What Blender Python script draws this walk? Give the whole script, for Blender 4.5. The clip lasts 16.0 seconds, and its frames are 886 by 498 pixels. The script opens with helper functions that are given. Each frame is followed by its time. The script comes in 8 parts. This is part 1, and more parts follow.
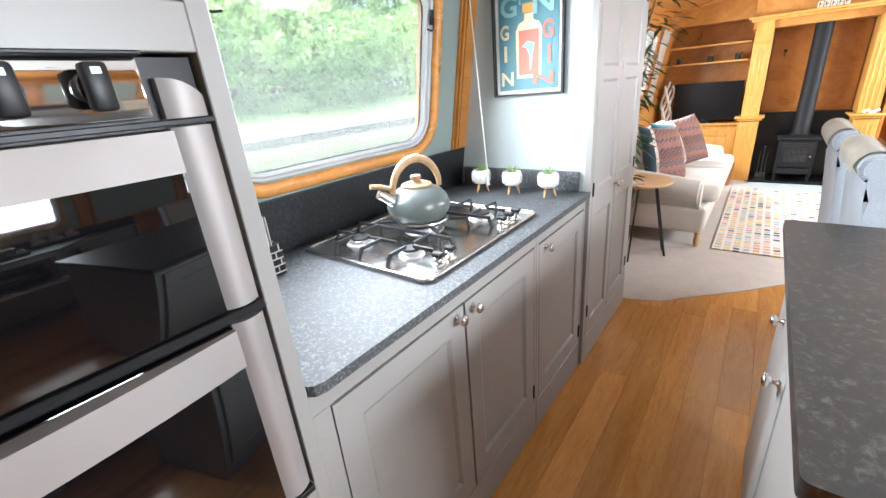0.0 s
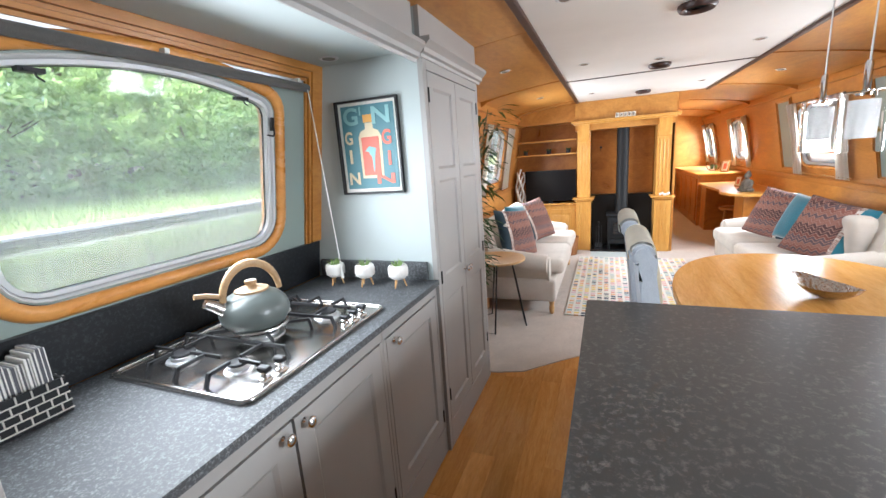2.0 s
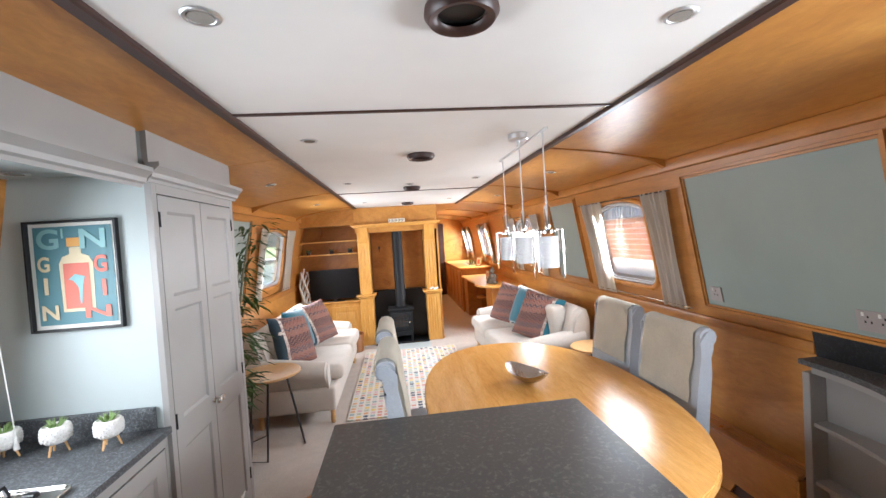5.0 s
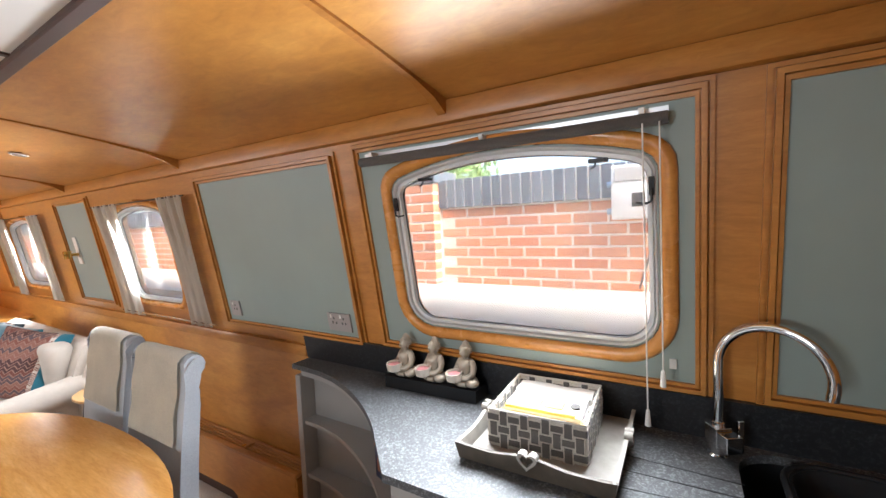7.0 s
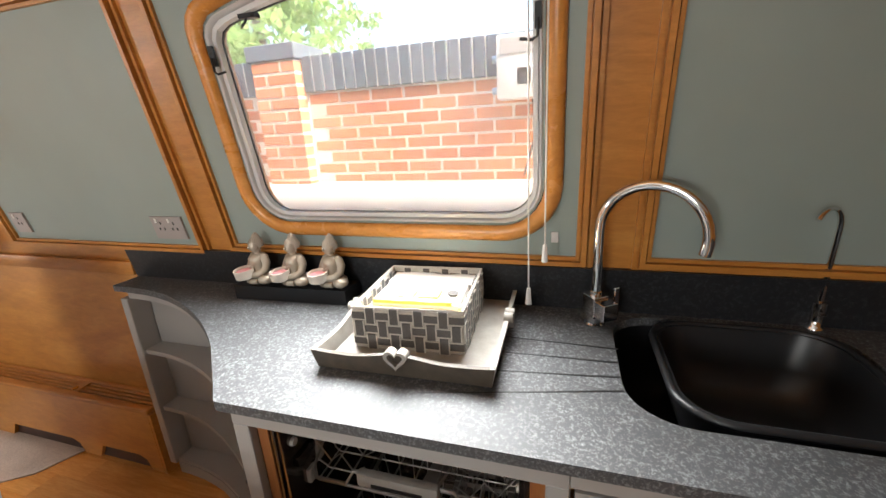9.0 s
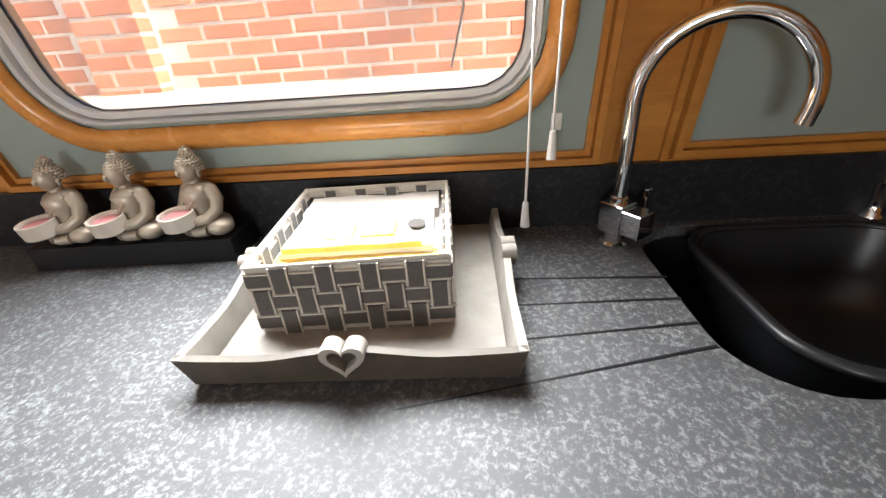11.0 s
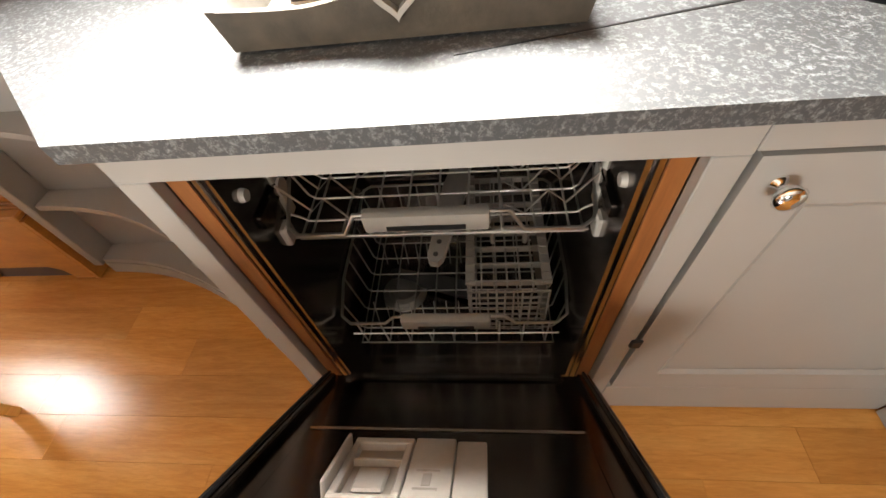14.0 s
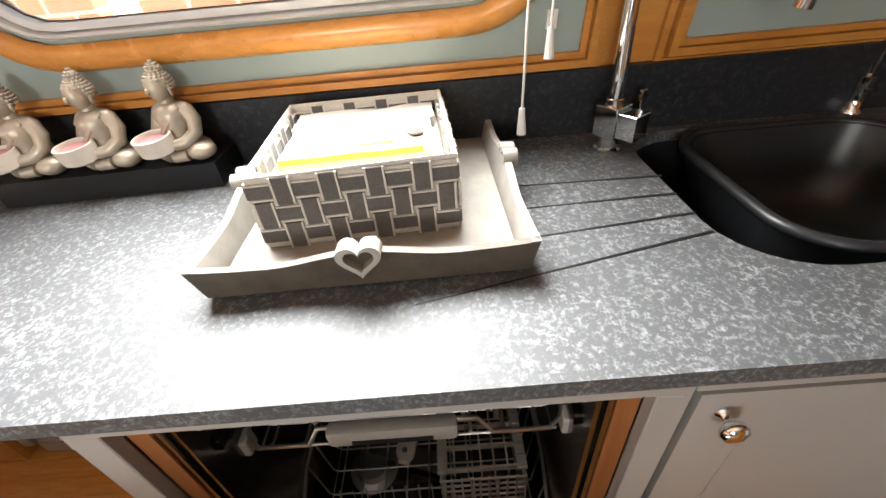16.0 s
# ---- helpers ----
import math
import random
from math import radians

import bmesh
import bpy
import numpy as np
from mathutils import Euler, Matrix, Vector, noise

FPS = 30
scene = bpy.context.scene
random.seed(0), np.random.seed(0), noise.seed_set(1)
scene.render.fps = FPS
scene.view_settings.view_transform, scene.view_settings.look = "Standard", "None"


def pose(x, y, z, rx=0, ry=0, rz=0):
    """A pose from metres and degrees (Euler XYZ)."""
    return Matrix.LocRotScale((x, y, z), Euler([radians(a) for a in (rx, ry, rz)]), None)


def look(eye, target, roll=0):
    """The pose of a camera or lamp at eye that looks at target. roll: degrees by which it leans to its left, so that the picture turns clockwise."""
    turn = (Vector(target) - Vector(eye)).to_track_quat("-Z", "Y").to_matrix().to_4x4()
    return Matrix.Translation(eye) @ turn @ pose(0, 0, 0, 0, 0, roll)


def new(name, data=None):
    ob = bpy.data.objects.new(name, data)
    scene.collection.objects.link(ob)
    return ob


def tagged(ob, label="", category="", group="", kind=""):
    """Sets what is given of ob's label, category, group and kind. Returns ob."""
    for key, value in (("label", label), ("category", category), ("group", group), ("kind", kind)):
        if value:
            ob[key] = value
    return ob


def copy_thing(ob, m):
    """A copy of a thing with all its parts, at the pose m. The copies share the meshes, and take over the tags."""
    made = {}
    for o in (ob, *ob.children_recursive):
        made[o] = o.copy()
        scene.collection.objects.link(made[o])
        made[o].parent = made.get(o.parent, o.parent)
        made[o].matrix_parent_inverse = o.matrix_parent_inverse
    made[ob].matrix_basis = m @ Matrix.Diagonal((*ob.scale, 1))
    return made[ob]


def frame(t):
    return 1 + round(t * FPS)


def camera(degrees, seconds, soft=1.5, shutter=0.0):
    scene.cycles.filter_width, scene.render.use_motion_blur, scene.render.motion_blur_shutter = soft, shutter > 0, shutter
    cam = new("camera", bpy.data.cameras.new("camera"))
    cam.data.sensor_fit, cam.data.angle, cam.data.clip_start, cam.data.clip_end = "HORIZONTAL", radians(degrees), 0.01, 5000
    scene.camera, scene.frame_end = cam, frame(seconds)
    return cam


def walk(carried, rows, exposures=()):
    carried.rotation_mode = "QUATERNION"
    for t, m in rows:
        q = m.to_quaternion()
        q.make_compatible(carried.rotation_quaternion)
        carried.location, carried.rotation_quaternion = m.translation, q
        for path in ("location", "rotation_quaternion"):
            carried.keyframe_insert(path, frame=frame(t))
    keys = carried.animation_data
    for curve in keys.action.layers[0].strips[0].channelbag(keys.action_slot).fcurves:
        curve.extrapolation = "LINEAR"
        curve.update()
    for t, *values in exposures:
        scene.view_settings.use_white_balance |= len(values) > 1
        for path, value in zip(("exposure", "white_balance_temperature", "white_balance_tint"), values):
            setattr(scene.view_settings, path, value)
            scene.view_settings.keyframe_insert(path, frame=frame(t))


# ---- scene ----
cam = camera(95.0, 16.0)
PATH = [
    (0, (3.341, -1.483, 1.354), (2.18, -0.026, 0.626), -5.0),
    (0.5, (3.371, -1.432, 1.364), (2.455, 0.206, 0.672), -5.1),
    (1, (3.413, -1.438, 1.37), (2.605, 0.28, 0.743), -5.0),
    (1.5, (3.472, -1.425, 1.397), (2.693, 0.34, 0.868), -4.7),
    (2, (3.5, -1.397, 1.428), (2.758, 0.41, 1.002), -4.1),
    (2.5, (3.481, -1.399, 1.45), (2.782, 0.45, 1.145), -3.7),
    (3, (3.459, -1.424, 1.48), (2.851, 0.473, 1.295), -3.4),
    (3.2, (3.465, -1.434, 1.505), (2.904, 0.479, 1.343), -3.5),
    (5.3, (3.78, -1.424, 1.564), (4.21, 0.529, 1.516), -3.3),
    (5.5, (3.83, -1.411, 1.562), (4.416, 0.5, 1.52), -3.0),
    (6, (4.002, -1.431, 1.546), (5.059, 0.266, 1.502), -2.3),
    (6.5, (4.17, -1.458, 1.551), (5.648, -0.112, 1.477), -2.1),
    (7, (4.255, -1.425, 1.554), (5.955, -0.379, 1.425), -2.4),
    (7.5, (4.301, -1.381, 1.525), (6.105, -0.549, 1.289), -2.7),
    (8, (4.374, -1.374, 1.475), (6.209, -0.662, 1.122), -2.8),
    (8.5, (4.447, -1.414, 1.41), (6.271, -0.728, 0.961), -3.0),
    (8.7, (4.462, -1.418, 1.423), (6.281, -0.758, 0.916), -3.1),
    (10.8, (4.873, -1.22, 1.284), (6.631, -1.089, 0.338), -3.7),
    (11, (4.846, -1.224, 1.274), (6.594, -1.076, 0.314), -4.3),
    (11.5, (4.77, -1.221, 1.269), (6.459, -1.047, 0.213), -5.3),
    (12, (4.744, -1.22, 1.228), (6.343, -0.999, 0.048), -6.7),
    (12.5, (4.733, -1.218, 1.19), (6.227, -0.971, -0.117), -7.8),
    (13, (4.73, -1.192, 1.163), (6.106, -0.941, -0.266), -8.8),
    (13.5, (4.731, -1.174, 1.138), (6.003, -0.944, -0.388), -9.1),
    (14, (4.731, -1.157, 1.114), (5.949, -0.953, -0.459), -9.0),
    (14.5, (4.732, -1.163, 1.109), (5.978, -0.951, -0.441), -9.1),
    (15, (4.751, -1.16, 1.139), (6.089, -0.972, -0.334), -8.0),
    (15.5, (4.798, -1.167, 1.179), (6.279, -1.045, -0.16), -6.4),
    (16, (4.818, -1.179, 1.232), (6.415, -1.136, 0.029), -5.6),
]
EXPOSURES = [(0.0, 3.1, 5650, 7), (1.5, 2.6, 5650, 7), (6.5, 2.5, 5750, 9), (8.5, 2.7, 6350, 9), (11.0, 2.5, 6250, 9), (12.0, 2.8, 6400, 9), (13.5, 3.6, 6900, 9), (15.0, 3.6, 6650, 9), (16.0, 3.05, 6450, 9)]
walk(cam, [(t, look(eye, target, roll)) for t, eye, target, roll in PATH], EXPOSURES)

# ---- world, sun ----
world = bpy.data.worlds.new("overcast_sky")
world.use_nodes = True
scene.world = world
wn = world.node_tree
sky = wn.nodes.new("ShaderNodeTexSky")
sky.sky_type = "NISHITA"
sky.sun_disc = False
sky.sun_elevation, sky.sun_rotation = radians(48), radians(200)
sky.air_density, sky.dust_density, sky.ozone_density = 1.0, 6.0, 1.0
wn.links.new(sky.outputs[0], wn.nodes["Background"].inputs[0])
wn.nodes["Background"].inputs[1].default_value = 0.15
sun = new("sun", bpy.data.lights.new("sun", "SUN"))
sun.data.energy, sun.data.angle, sun.data.color = 1.5, radians(25), (1.0, 0.96, 0.9)
sun.matrix_world = look((0, 0, 10), (0.35 * 10 * math.sin(radians(20)), 0.9 * 10 * math.cos(radians(20)), 0))

DAYLIGHT = 7.6


def daylight(side, sc, hw, z0, z1, share=1.0):
    """The sky's light entering by one window: a lamp the size of the pane, in its opening."""
    la = new("window_daylight", bpy.data.lights.new("window_daylight", "AREA"))
    la.data.shape, la.data.size, la.data.size_y = "RECTANGLE", 2 * hw - 0.06, z1 - z0 - 0.1
    la.data.energy, la.data.color = share * DAYLIGHT * 2 * hw * (z1 - z0) / 0.5, (1.0, 0.98, 0.95)
    la.data.spread = radians(152)
    zc = (z0 + z1) / 2
    x, d = (5.606 - 0.171 * (zc - 1.045) - 0.03, -1) if side == "R" else (2.154 + 0.171 * (zc - 1.045) + 0.03, 1)
    la.matrix_world = look((x, sc, zc), (x + d, sc, zc - 0.3))


for side_, sc_w, hw_w, z0_w, z1_w in (("R", -0.895, 0.425, 1.175, 1.755), ("R", 1.695, 0.33, 1.125, 1.72), ("R", 4.1, 0.42, 1.125, 1.72), ("R", 6.77, 0.4, 1.125, 1.72),
                                      ("R", 8.85, 0.4, 1.125, 1.72), ("L", -0.505, 0.42, 1.165, 1.74), ("L", 3.55, 0.4, 1.125, 1.72)):
    daylight(side_, sc_w, hw_w, z0_w, z1_w, 0.58 if sc_w == -0.505 else 1.0)


# ---- materials ----


def base_mat(name, rough, metal=0.0):
    m = bpy.data.materials.new(name)
    m.use_nodes = True
    b = m.node_tree.nodes["Principled BSDF"]
    b.inputs["Roughness"].default_value, b.inputs["Metallic"].default_value = rough, metal
    return m, m.node_tree, b


def coords(nt, scale):
    tc, mp = nt.nodes.new("ShaderNodeTexCoord"), nt.nodes.new("ShaderNodeMapping")
    mp.inputs["Scale"].default_value = scale
    nt.links.new(tc.outputs["Object"], mp.inputs["Vector"])
    return mp.outputs[0]


def noise_tex(nt, vec, scale, detail=4, rough=0.55, warp=0.0):
    n = nt.nodes.new("ShaderNodeTexNoise")
    n.inputs["Scale"].default_value, n.inputs["Detail"].default_value = scale, detail
    n.inputs["Roughness"].default_value, n.inputs["Distortion"].default_value = rough, warp
    nt.links.new(vec, n.inputs["Vector"])
    return n.outputs[0]


def ramp(nt, fac, stops):
    r = nt.nodes.new("ShaderNodeValToRGB")
    e = r.color_ramp.elements
    e[0].position, e[0].color = stops[0][0], (*stops[0][1], 1)
    e[1].position, e[1].color = stops[-1][0], (*stops[-1][1], 1)
    for p, c in stops[1:-1]:
        e.new(p).color = (*c, 1)
    nt.links.new(fac, r.inputs[0])
    return r.outputs[0]


def mix(nt, a, b, fac, mode="MIX"):
    x = nt.nodes.new("ShaderNodeMix")
    x.data_type, x.blend_type = "RGBA", mode
    for sock, v in ((x.inputs[0], fac), (x.inputs[6], a), (x.inputs[7], b)):
        if isinstance(v, (int, float)):
            sock.default_value = v
        elif isinstance(v, tuple):
            sock.default_value = (*v, 1)
        else:
            nt.links.new(v, sock)
    return x.outputs[2]


def relief(nt, b, height, strength, dist=0.002):
    n = nt.nodes.new("ShaderNodeBump")
    n.inputs["Strength"].default_value, n.inputs["Distance"].default_value = strength, dist
    nt.links.new(height, n.inputs["Height"])
    nt.links.new(n.outputs[0], b.inputs["Normal"])


def rough_from(nt, b, fac, lo, hi):
    r = nt.nodes.new("ShaderNodeMapRange")
    r.inputs["To Min"].default_value, r.inputs["To Max"].default_value = lo, hi
    nt.links.new(fac, r.inputs[0])
    nt.links.new(r.outputs[0], b.inputs["Roughness"])


def wood(name, dark, mid, light, along=(1, 1, 1), rough=(0.22, 0.4), knots=False, per_piece=0.0, gloss=0.5):
    """Timber: grain stretched along one axis, cloudy figure, satin lacquer."""
    m, nt, b = base_mat(name, 0.3)
    v = coords(nt, along)
    vec = v
    if per_piece:
        oi, add = nt.nodes.new("ShaderNodeObjectInfo"), nt.nodes.new("ShaderNodeVectorMath")
        mul = nt.nodes.new("ShaderNodeMath")
        mul.operation = "MULTIPLY"
        mul.inputs[1].default_value = 40
        nt.links.new(oi.outputs["Random"], mul.inputs[0])
        nt.links.new(v, add.inputs[0])
        nt.links.new(mul.outputs[0], add.inputs[1])
        vec = add.outputs[0]
    fig = noise_tex(nt, vec, 2.2, 5, 0.6, 1.6)
    grain = noise_tex(nt, vec, 26, 6, 0.7, 0.6)
    col = ramp(nt, fig, [(0.25, dark), (0.5, mid), (0.75, light)])
    col = mix(nt, col, ramp(nt, grain, [(0.3, (0.62, 0.55, 0.5)), (0.65, (1, 1, 1))]), 0.55, "MULTIPLY")
    if knots:
        k = noise_tex(nt, coords(nt, (7, 2.6, 7)), 1.7, 1, 0.4, 0.3)
        col = mix(nt, col, tuple(0.35 * c for c in dark), ramp(nt, k, [(0.76, (0, 0, 0)), (0.82, (1, 1, 1))]))
    if per_piece:
        oi2 = nt.nodes.new("ShaderNodeObjectInfo")
        col = mix(nt, col, ramp(nt, oi2.outputs["Random"], [(0, (1 - per_piece,) * 3), (1, (1.0 + per_piece * 0.4,) * 3)]), 1.0, "MULTIPLY")
    nt.links.new(col, b.inputs["Base Color"])
    rough_from(nt, b, fig, *rough)
    b.inputs["Specular IOR Level"].default_value = gloss
    relief(nt, b, grain, 0.08)
    return m


def paint(name, color, rough=0.45, vary=0.06, bump=0.05, scale=3.0):
    m, nt, b = base_mat(name, rough)
    v = coords(nt, (1, 1, 1))
    big, fine = noise_tex(nt, v, scale, 3), noise_tex(nt, v, 160, 3)
    col = ramp(nt, big, [(0.3, tuple(c * (1 - vary) for c in color)), (0.7, tuple(min(1, c * (1 + vary)) for c in color))])
    nt.links.new(col, b.inputs["Base Color"])
    rough_from(nt, b, big, rough * 0.85, min(1, rough * 1.15))
    relief(nt, b, fine, bump, 0.001)
    return m


def cloth(name, color, scale=420, vary=0.15, rough=0.95, bump=0.4, sheen=0.2):
    m, nt, b = base_mat(name, rough)
    v = coords(nt, (1, 1, 1))
    w = noise_tex(nt, v, scale, 2)
    big = noise_tex(nt, v, 7, 4)
    col = ramp(nt, w, [(0.3, tuple(c * (1 - vary) for c in color)), (0.7, tuple(min(1, c * (1 + vary)) for c in color))])
    col = mix(nt, col, ramp(nt, big, [(0.3, (0.86,) * 3), (0.7, (1, 1, 1))]), 1.0, "MULTIPLY")
    nt.links.new(col, b.inputs["Base Color"])
    b.inputs["Sheen Weight"].default_value = sheen
    relief(nt, b, w, bump, 0.002)
    return m


def metal(name, color, rough=0.2, brushed=False):
    m, nt, b = base_mat(name, rough, 1.0)
    v = coords(nt, (4, 200, 4) if brushed else (1, 1, 1))
    n = noise_tex(nt, v, 6, 3)
    nt.links.new(ramp(nt, n, [(0.3, tuple(c * 0.9 for c in color)), (0.7, color)]), b.inputs["Base Color"])
    rough_from(nt, b, n, rough * 0.7, min(1, rough * 1.4))
    return m


def plastic(name, color, rough=0.4, coat=0.0):
    m, nt, b = base_mat(name, rough)
    n = noise_tex(nt, coords(nt, (1, 1, 1)), 60, 3)
    nt.links.new(ramp(nt, n, [(0.3, tuple(c * 0.9 for c in color)), (0.7, color)]), b.inputs["Base Color"])
    rough_from(nt, b, n, rough * 0.85, min(1, rough * 1.15))
    b.inputs["Coat Weight"].default_value = coat
    b.inputs["Specular IOR Level"].default_value = 0.5 if max(color) > 0.05 else 0.3
    return m


def stone_top(name, dark, light, amount, rough, big=9.0, fleck=250, soft=0.16, gloss=0.5):
    """Speckled stone-look laminate: clustered pale flecks over a dark ground."""
    m, nt, b = base_mat(name, 0.35)
    v = coords(nt, (1, 1, 1))
    cl, fl, fine = noise_tex(nt, v, big, 4, 0.6), noise_tex(nt, v, fleck, 6, 0.72, 0.3), noise_tex(nt, v, 420, 2)
    flecks = ramp(nt, fl, [(amount, (0, 0, 0)), (amount + soft, (1, 1, 1))])
    cloud = ramp(nt, cl, [(0.3, (0.45,) * 3), (0.7, (1, 1, 1))])
    col = mix(nt, dark, light, mix(nt, flecks, cloud, 1.0, "MULTIPLY"))
    col = mix(nt, col, ramp(nt, fine, [(0.35, (0.7,) * 3), (0.65, (1, 1, 1))]), 0.6, "MULTIPLY")
    nt.links.new(col, b.inputs["Base Color"])
    rough_from(nt, b, fl, *rough)
    b.inputs["Specular IOR Level"].default_value = gloss
    relief(nt, b, fl, 0.04, 0.001)
    return m


def glass_mat(name, color=(1, 1, 1), rough=0.0):
    m, nt, b = base_mat(name, rough)
    b.inputs["Base Color"].default_value = (*color, 1)
    b.inputs["Transmission Weight"].default_value = 1.0
    b.inputs["IOR"].default_value = 1.45
    return m


def patches(name, cell, palette, gap, ground, zig=False):
    """Woven or printed rug and cushion fabric: small coloured cells on a pale ground."""
    m, nt, b = base_mat(name, 0.95)
    v = coords(nt, tuple(1 / c for c in cell))
    fl, fr = nt.nodes.new("ShaderNodeVectorMath"), nt.nodes.new("ShaderNodeVectorMath")
    fl.operation, fr.operation = "FLOOR", "FRACTION"
    src = v
    if zig:
        sep, tri, mul, cmb = (nt.nodes.new(k) for k in ("ShaderNodeSeparateXYZ", "ShaderNodeMath", "ShaderNodeMath", "ShaderNodeCombineXYZ"))
        tri.operation, mul.operation = "PINGPONG", "ADD"
        tri.inputs[1].default_value = 1.0
        nt.links.new(v, sep.inputs[0])
        nt.links.new(sep.outputs[1], tri.inputs[0])
        nt.links.new(sep.outputs[2], mul.inputs[0])
        nt.links.new(tri.outputs[0], mul.inputs[1])
        nt.links.new(mul.outputs[0], cmb.inputs[2])
        src = cmb.outputs[0]
    nt.links.new(src, fl.inputs[0])
    nt.links.new(src, fr.inputs[0])
    wn_ = nt.nodes.new("ShaderNodeTexWhiteNoise")
    nt.links.new(fl.outputs[0], wn_.inputs["Vector"])
    r = nt.nodes.new("ShaderNodeValToRGB")
    r.color_ramp.interpolation = "CONSTANT"
    for i, c in enumerate(palette):
        e = r.color_ramp.elements[i] if i < 1 else r.color_ramp.elements.new(i / len(palette))
        e.color = (*c, 1)
    r.color_ramp.elements.remove(r.color_ramp.elements[-1])
    nt.links.new(wn_.outputs["Value"], r.inputs[0])
    sep2 = nt.nodes.new("ShaderNodeSeparateXYZ")
    nt.links.new(fr.outputs[0], sep2.inputs[0])
    edge = None
    for ax in ((2,) if zig else (0, 1)):
        pp, lt = nt.nodes.new("ShaderNodeMath"), nt.nodes.new("ShaderNodeMath")
        pp.operation, lt.operation = "PINGPONG", "GREATER_THAN"
        pp.inputs[1].default_value, lt.inputs[1].default_value = 0.5, gap / 2
        nt.links.new(sep2.outputs[ax], pp.inputs[0])
        nt.links.new(pp.outputs[0], lt.inputs[0])
        if edge is None:
            edge = lt.outputs[0]
        else:
            mu = nt.nodes.new("ShaderNodeMath")
            mu.operation = "MULTIPLY"
            nt.links.new(edge, mu.inputs[0])
            nt.links.new(lt.outputs[0], mu.inputs[1])
            edge = mu.outputs[0]
    weave = noise_tex(nt, coords(nt, (1, 1, 1)), 350, 2)
    col = mix(nt, mix(nt, ground, r.outputs[0], edge), ramp(nt, weave, [(0.3, (0.75,) * 3), (0.7, (1, 1, 1))]), 1.0, "MULTIPLY")
    nt.links.new(col, b.inputs["Base Color"])
    relief(nt, b, weave, 0.5, 0.003)
    return m


WOOD = wood("honey_ply", (0.412, 0.174, 0.034), (0.549, 0.256, 0.056), (0.647, 0.338, 0.084), (1.2, 0.45, 1.6), (0.3, 0.44))
TRIM = wood("oak_trim", (0.353, 0.142, 0.027), (0.461, 0.196, 0.039), (0.549, 0.256, 0.056), (3, 0.6, 3), (0.28, 0.45))
CHERRY = wood("cherry_lining", (0.294, 0.109, 0.022), (0.412, 0.164, 0.031), (0.490, 0.218, 0.045), (1.5, 0.7, 2.0))
FRAMEWOOD = wood("window_frame_oak", (0.5, 0.21, 0.045), (0.6, 0.265, 0.06), (0.66, 0.315, 0.08), (2, 1, 2), (0.2, 0.35))
PINE = wood("waxed_pine", (0.58, 0.28, 0.055), (0.68, 0.36, 0.08), (0.74, 0.43, 0.12), (4, 4, 0.7), (0.28, 0.45))
TABLEWOOD = wood("oak_table_top", (0.54, 0.26, 0.06), (0.65, 0.34, 0.09), (0.71, 0.4, 0.13), (5, 0.7, 5), (0.16, 0.3), gloss=0.25)
FLOORWOOD = wood("oak_floor", (0.5, 0.21, 0.045), (0.62, 0.29, 0.075), (0.69, 0.36, 0.105), (5, 0.6, 5), (0.13, 0.26), True, 0.2, 0.4)
LINER = wood("cabinet_liner", (0.17, 0.058, 0.015), (0.25, 0.088, 0.022), (0.3, 0.115, 0.03), (4, 4, 0.6), (0.4, 0.6))
BEAD = wood("dark_bead", (0.03, 0.014, 0.012), (0.05, 0.022, 0.017), (0.07, 0.03, 0.022), (3, 0.5, 3), (0.35, 0.5))
BLOND = wood("blond_handle", (0.58, 0.33, 0.13), (0.66, 0.4, 0.17), (0.72, 0.47, 0.23), (9, 9, 9), (0.35, 0.5))
PANEL = paint("sage_grey_panel", (0.25, 0.3, 0.275), 0.5, 0.05, 0.08)
TAUPE = paint("taupe_cabinet_paint", (0.3, 0.29, 0.275), 0.38, 0.05, 0.05)
ALCOVE = paint("pale_blue_grey_wall", (0.42, 0.47, 0.465), 0.55, 0.04, 0.08)
WHITE = paint("white_ceiling_board", (0.78, 0.76, 0.73), 0.55, 0.03, 0.06)
WORKTOP = stone_top("grey_stone_worktop", (0.036, 0.04, 0.044), (0.26, 0.275, 0.29), 0.49, (0.6, 0.74), 7.0, 150, 0.18, 0.85)
ISLETOP = stone_top("dark_stone_worktop", (0.017, 0.0165, 0.0155), (0.17, 0.158, 0.142), 0.51, (0.34, 0.48), 16.0, 60, 0.24, 0.7)
SPLASH = stone_top("black_stone_upstand", (0.012, 0.013, 0.015), (0.07, 0.075, 0.08), 0.5, (0.35, 0.5), 9.0, 90, 0.25)
STEEL = metal("brushed_steel", (0.62, 0.6, 0.58), 0.24, True)
SATIN = metal("satin_steel", (0.42, 0.39, 0.375), 0.62)
SATIN.node_tree.nodes["Principled BSDF"].inputs["Metallic"].default_value = 0.7
HOBSTEEL = metal("satin_hob_plate", (0.5, 0.48, 0.46), 0.2)
CHROME = metal("chrome", (0.8, 0.8, 0.8), 0.06)
ALU = metal("mill_aluminium", (0.72, 0.73, 0.74), 0.42)
RACKWIRE = metal("rack_wire", (0.5, 0.49, 0.47), 0.3)
TUB = metal("dark_steel_tub", (0.24, 0.215, 0.2), 0.2)
BLACK = plastic("black_plastic", (0.012, 0.012, 0.013), 0.4)
IRON = plastic("cast_iron", (0.03, 0.03, 0.032), 0.4)
STOVEBLACK = plastic("matt_stove_black", (0.009, 0.0095, 0.011), 0.62)
GLOSSBLACK = plastic("black_glass", (0.004, 0.004, 0.005), 0.04, 1.0)
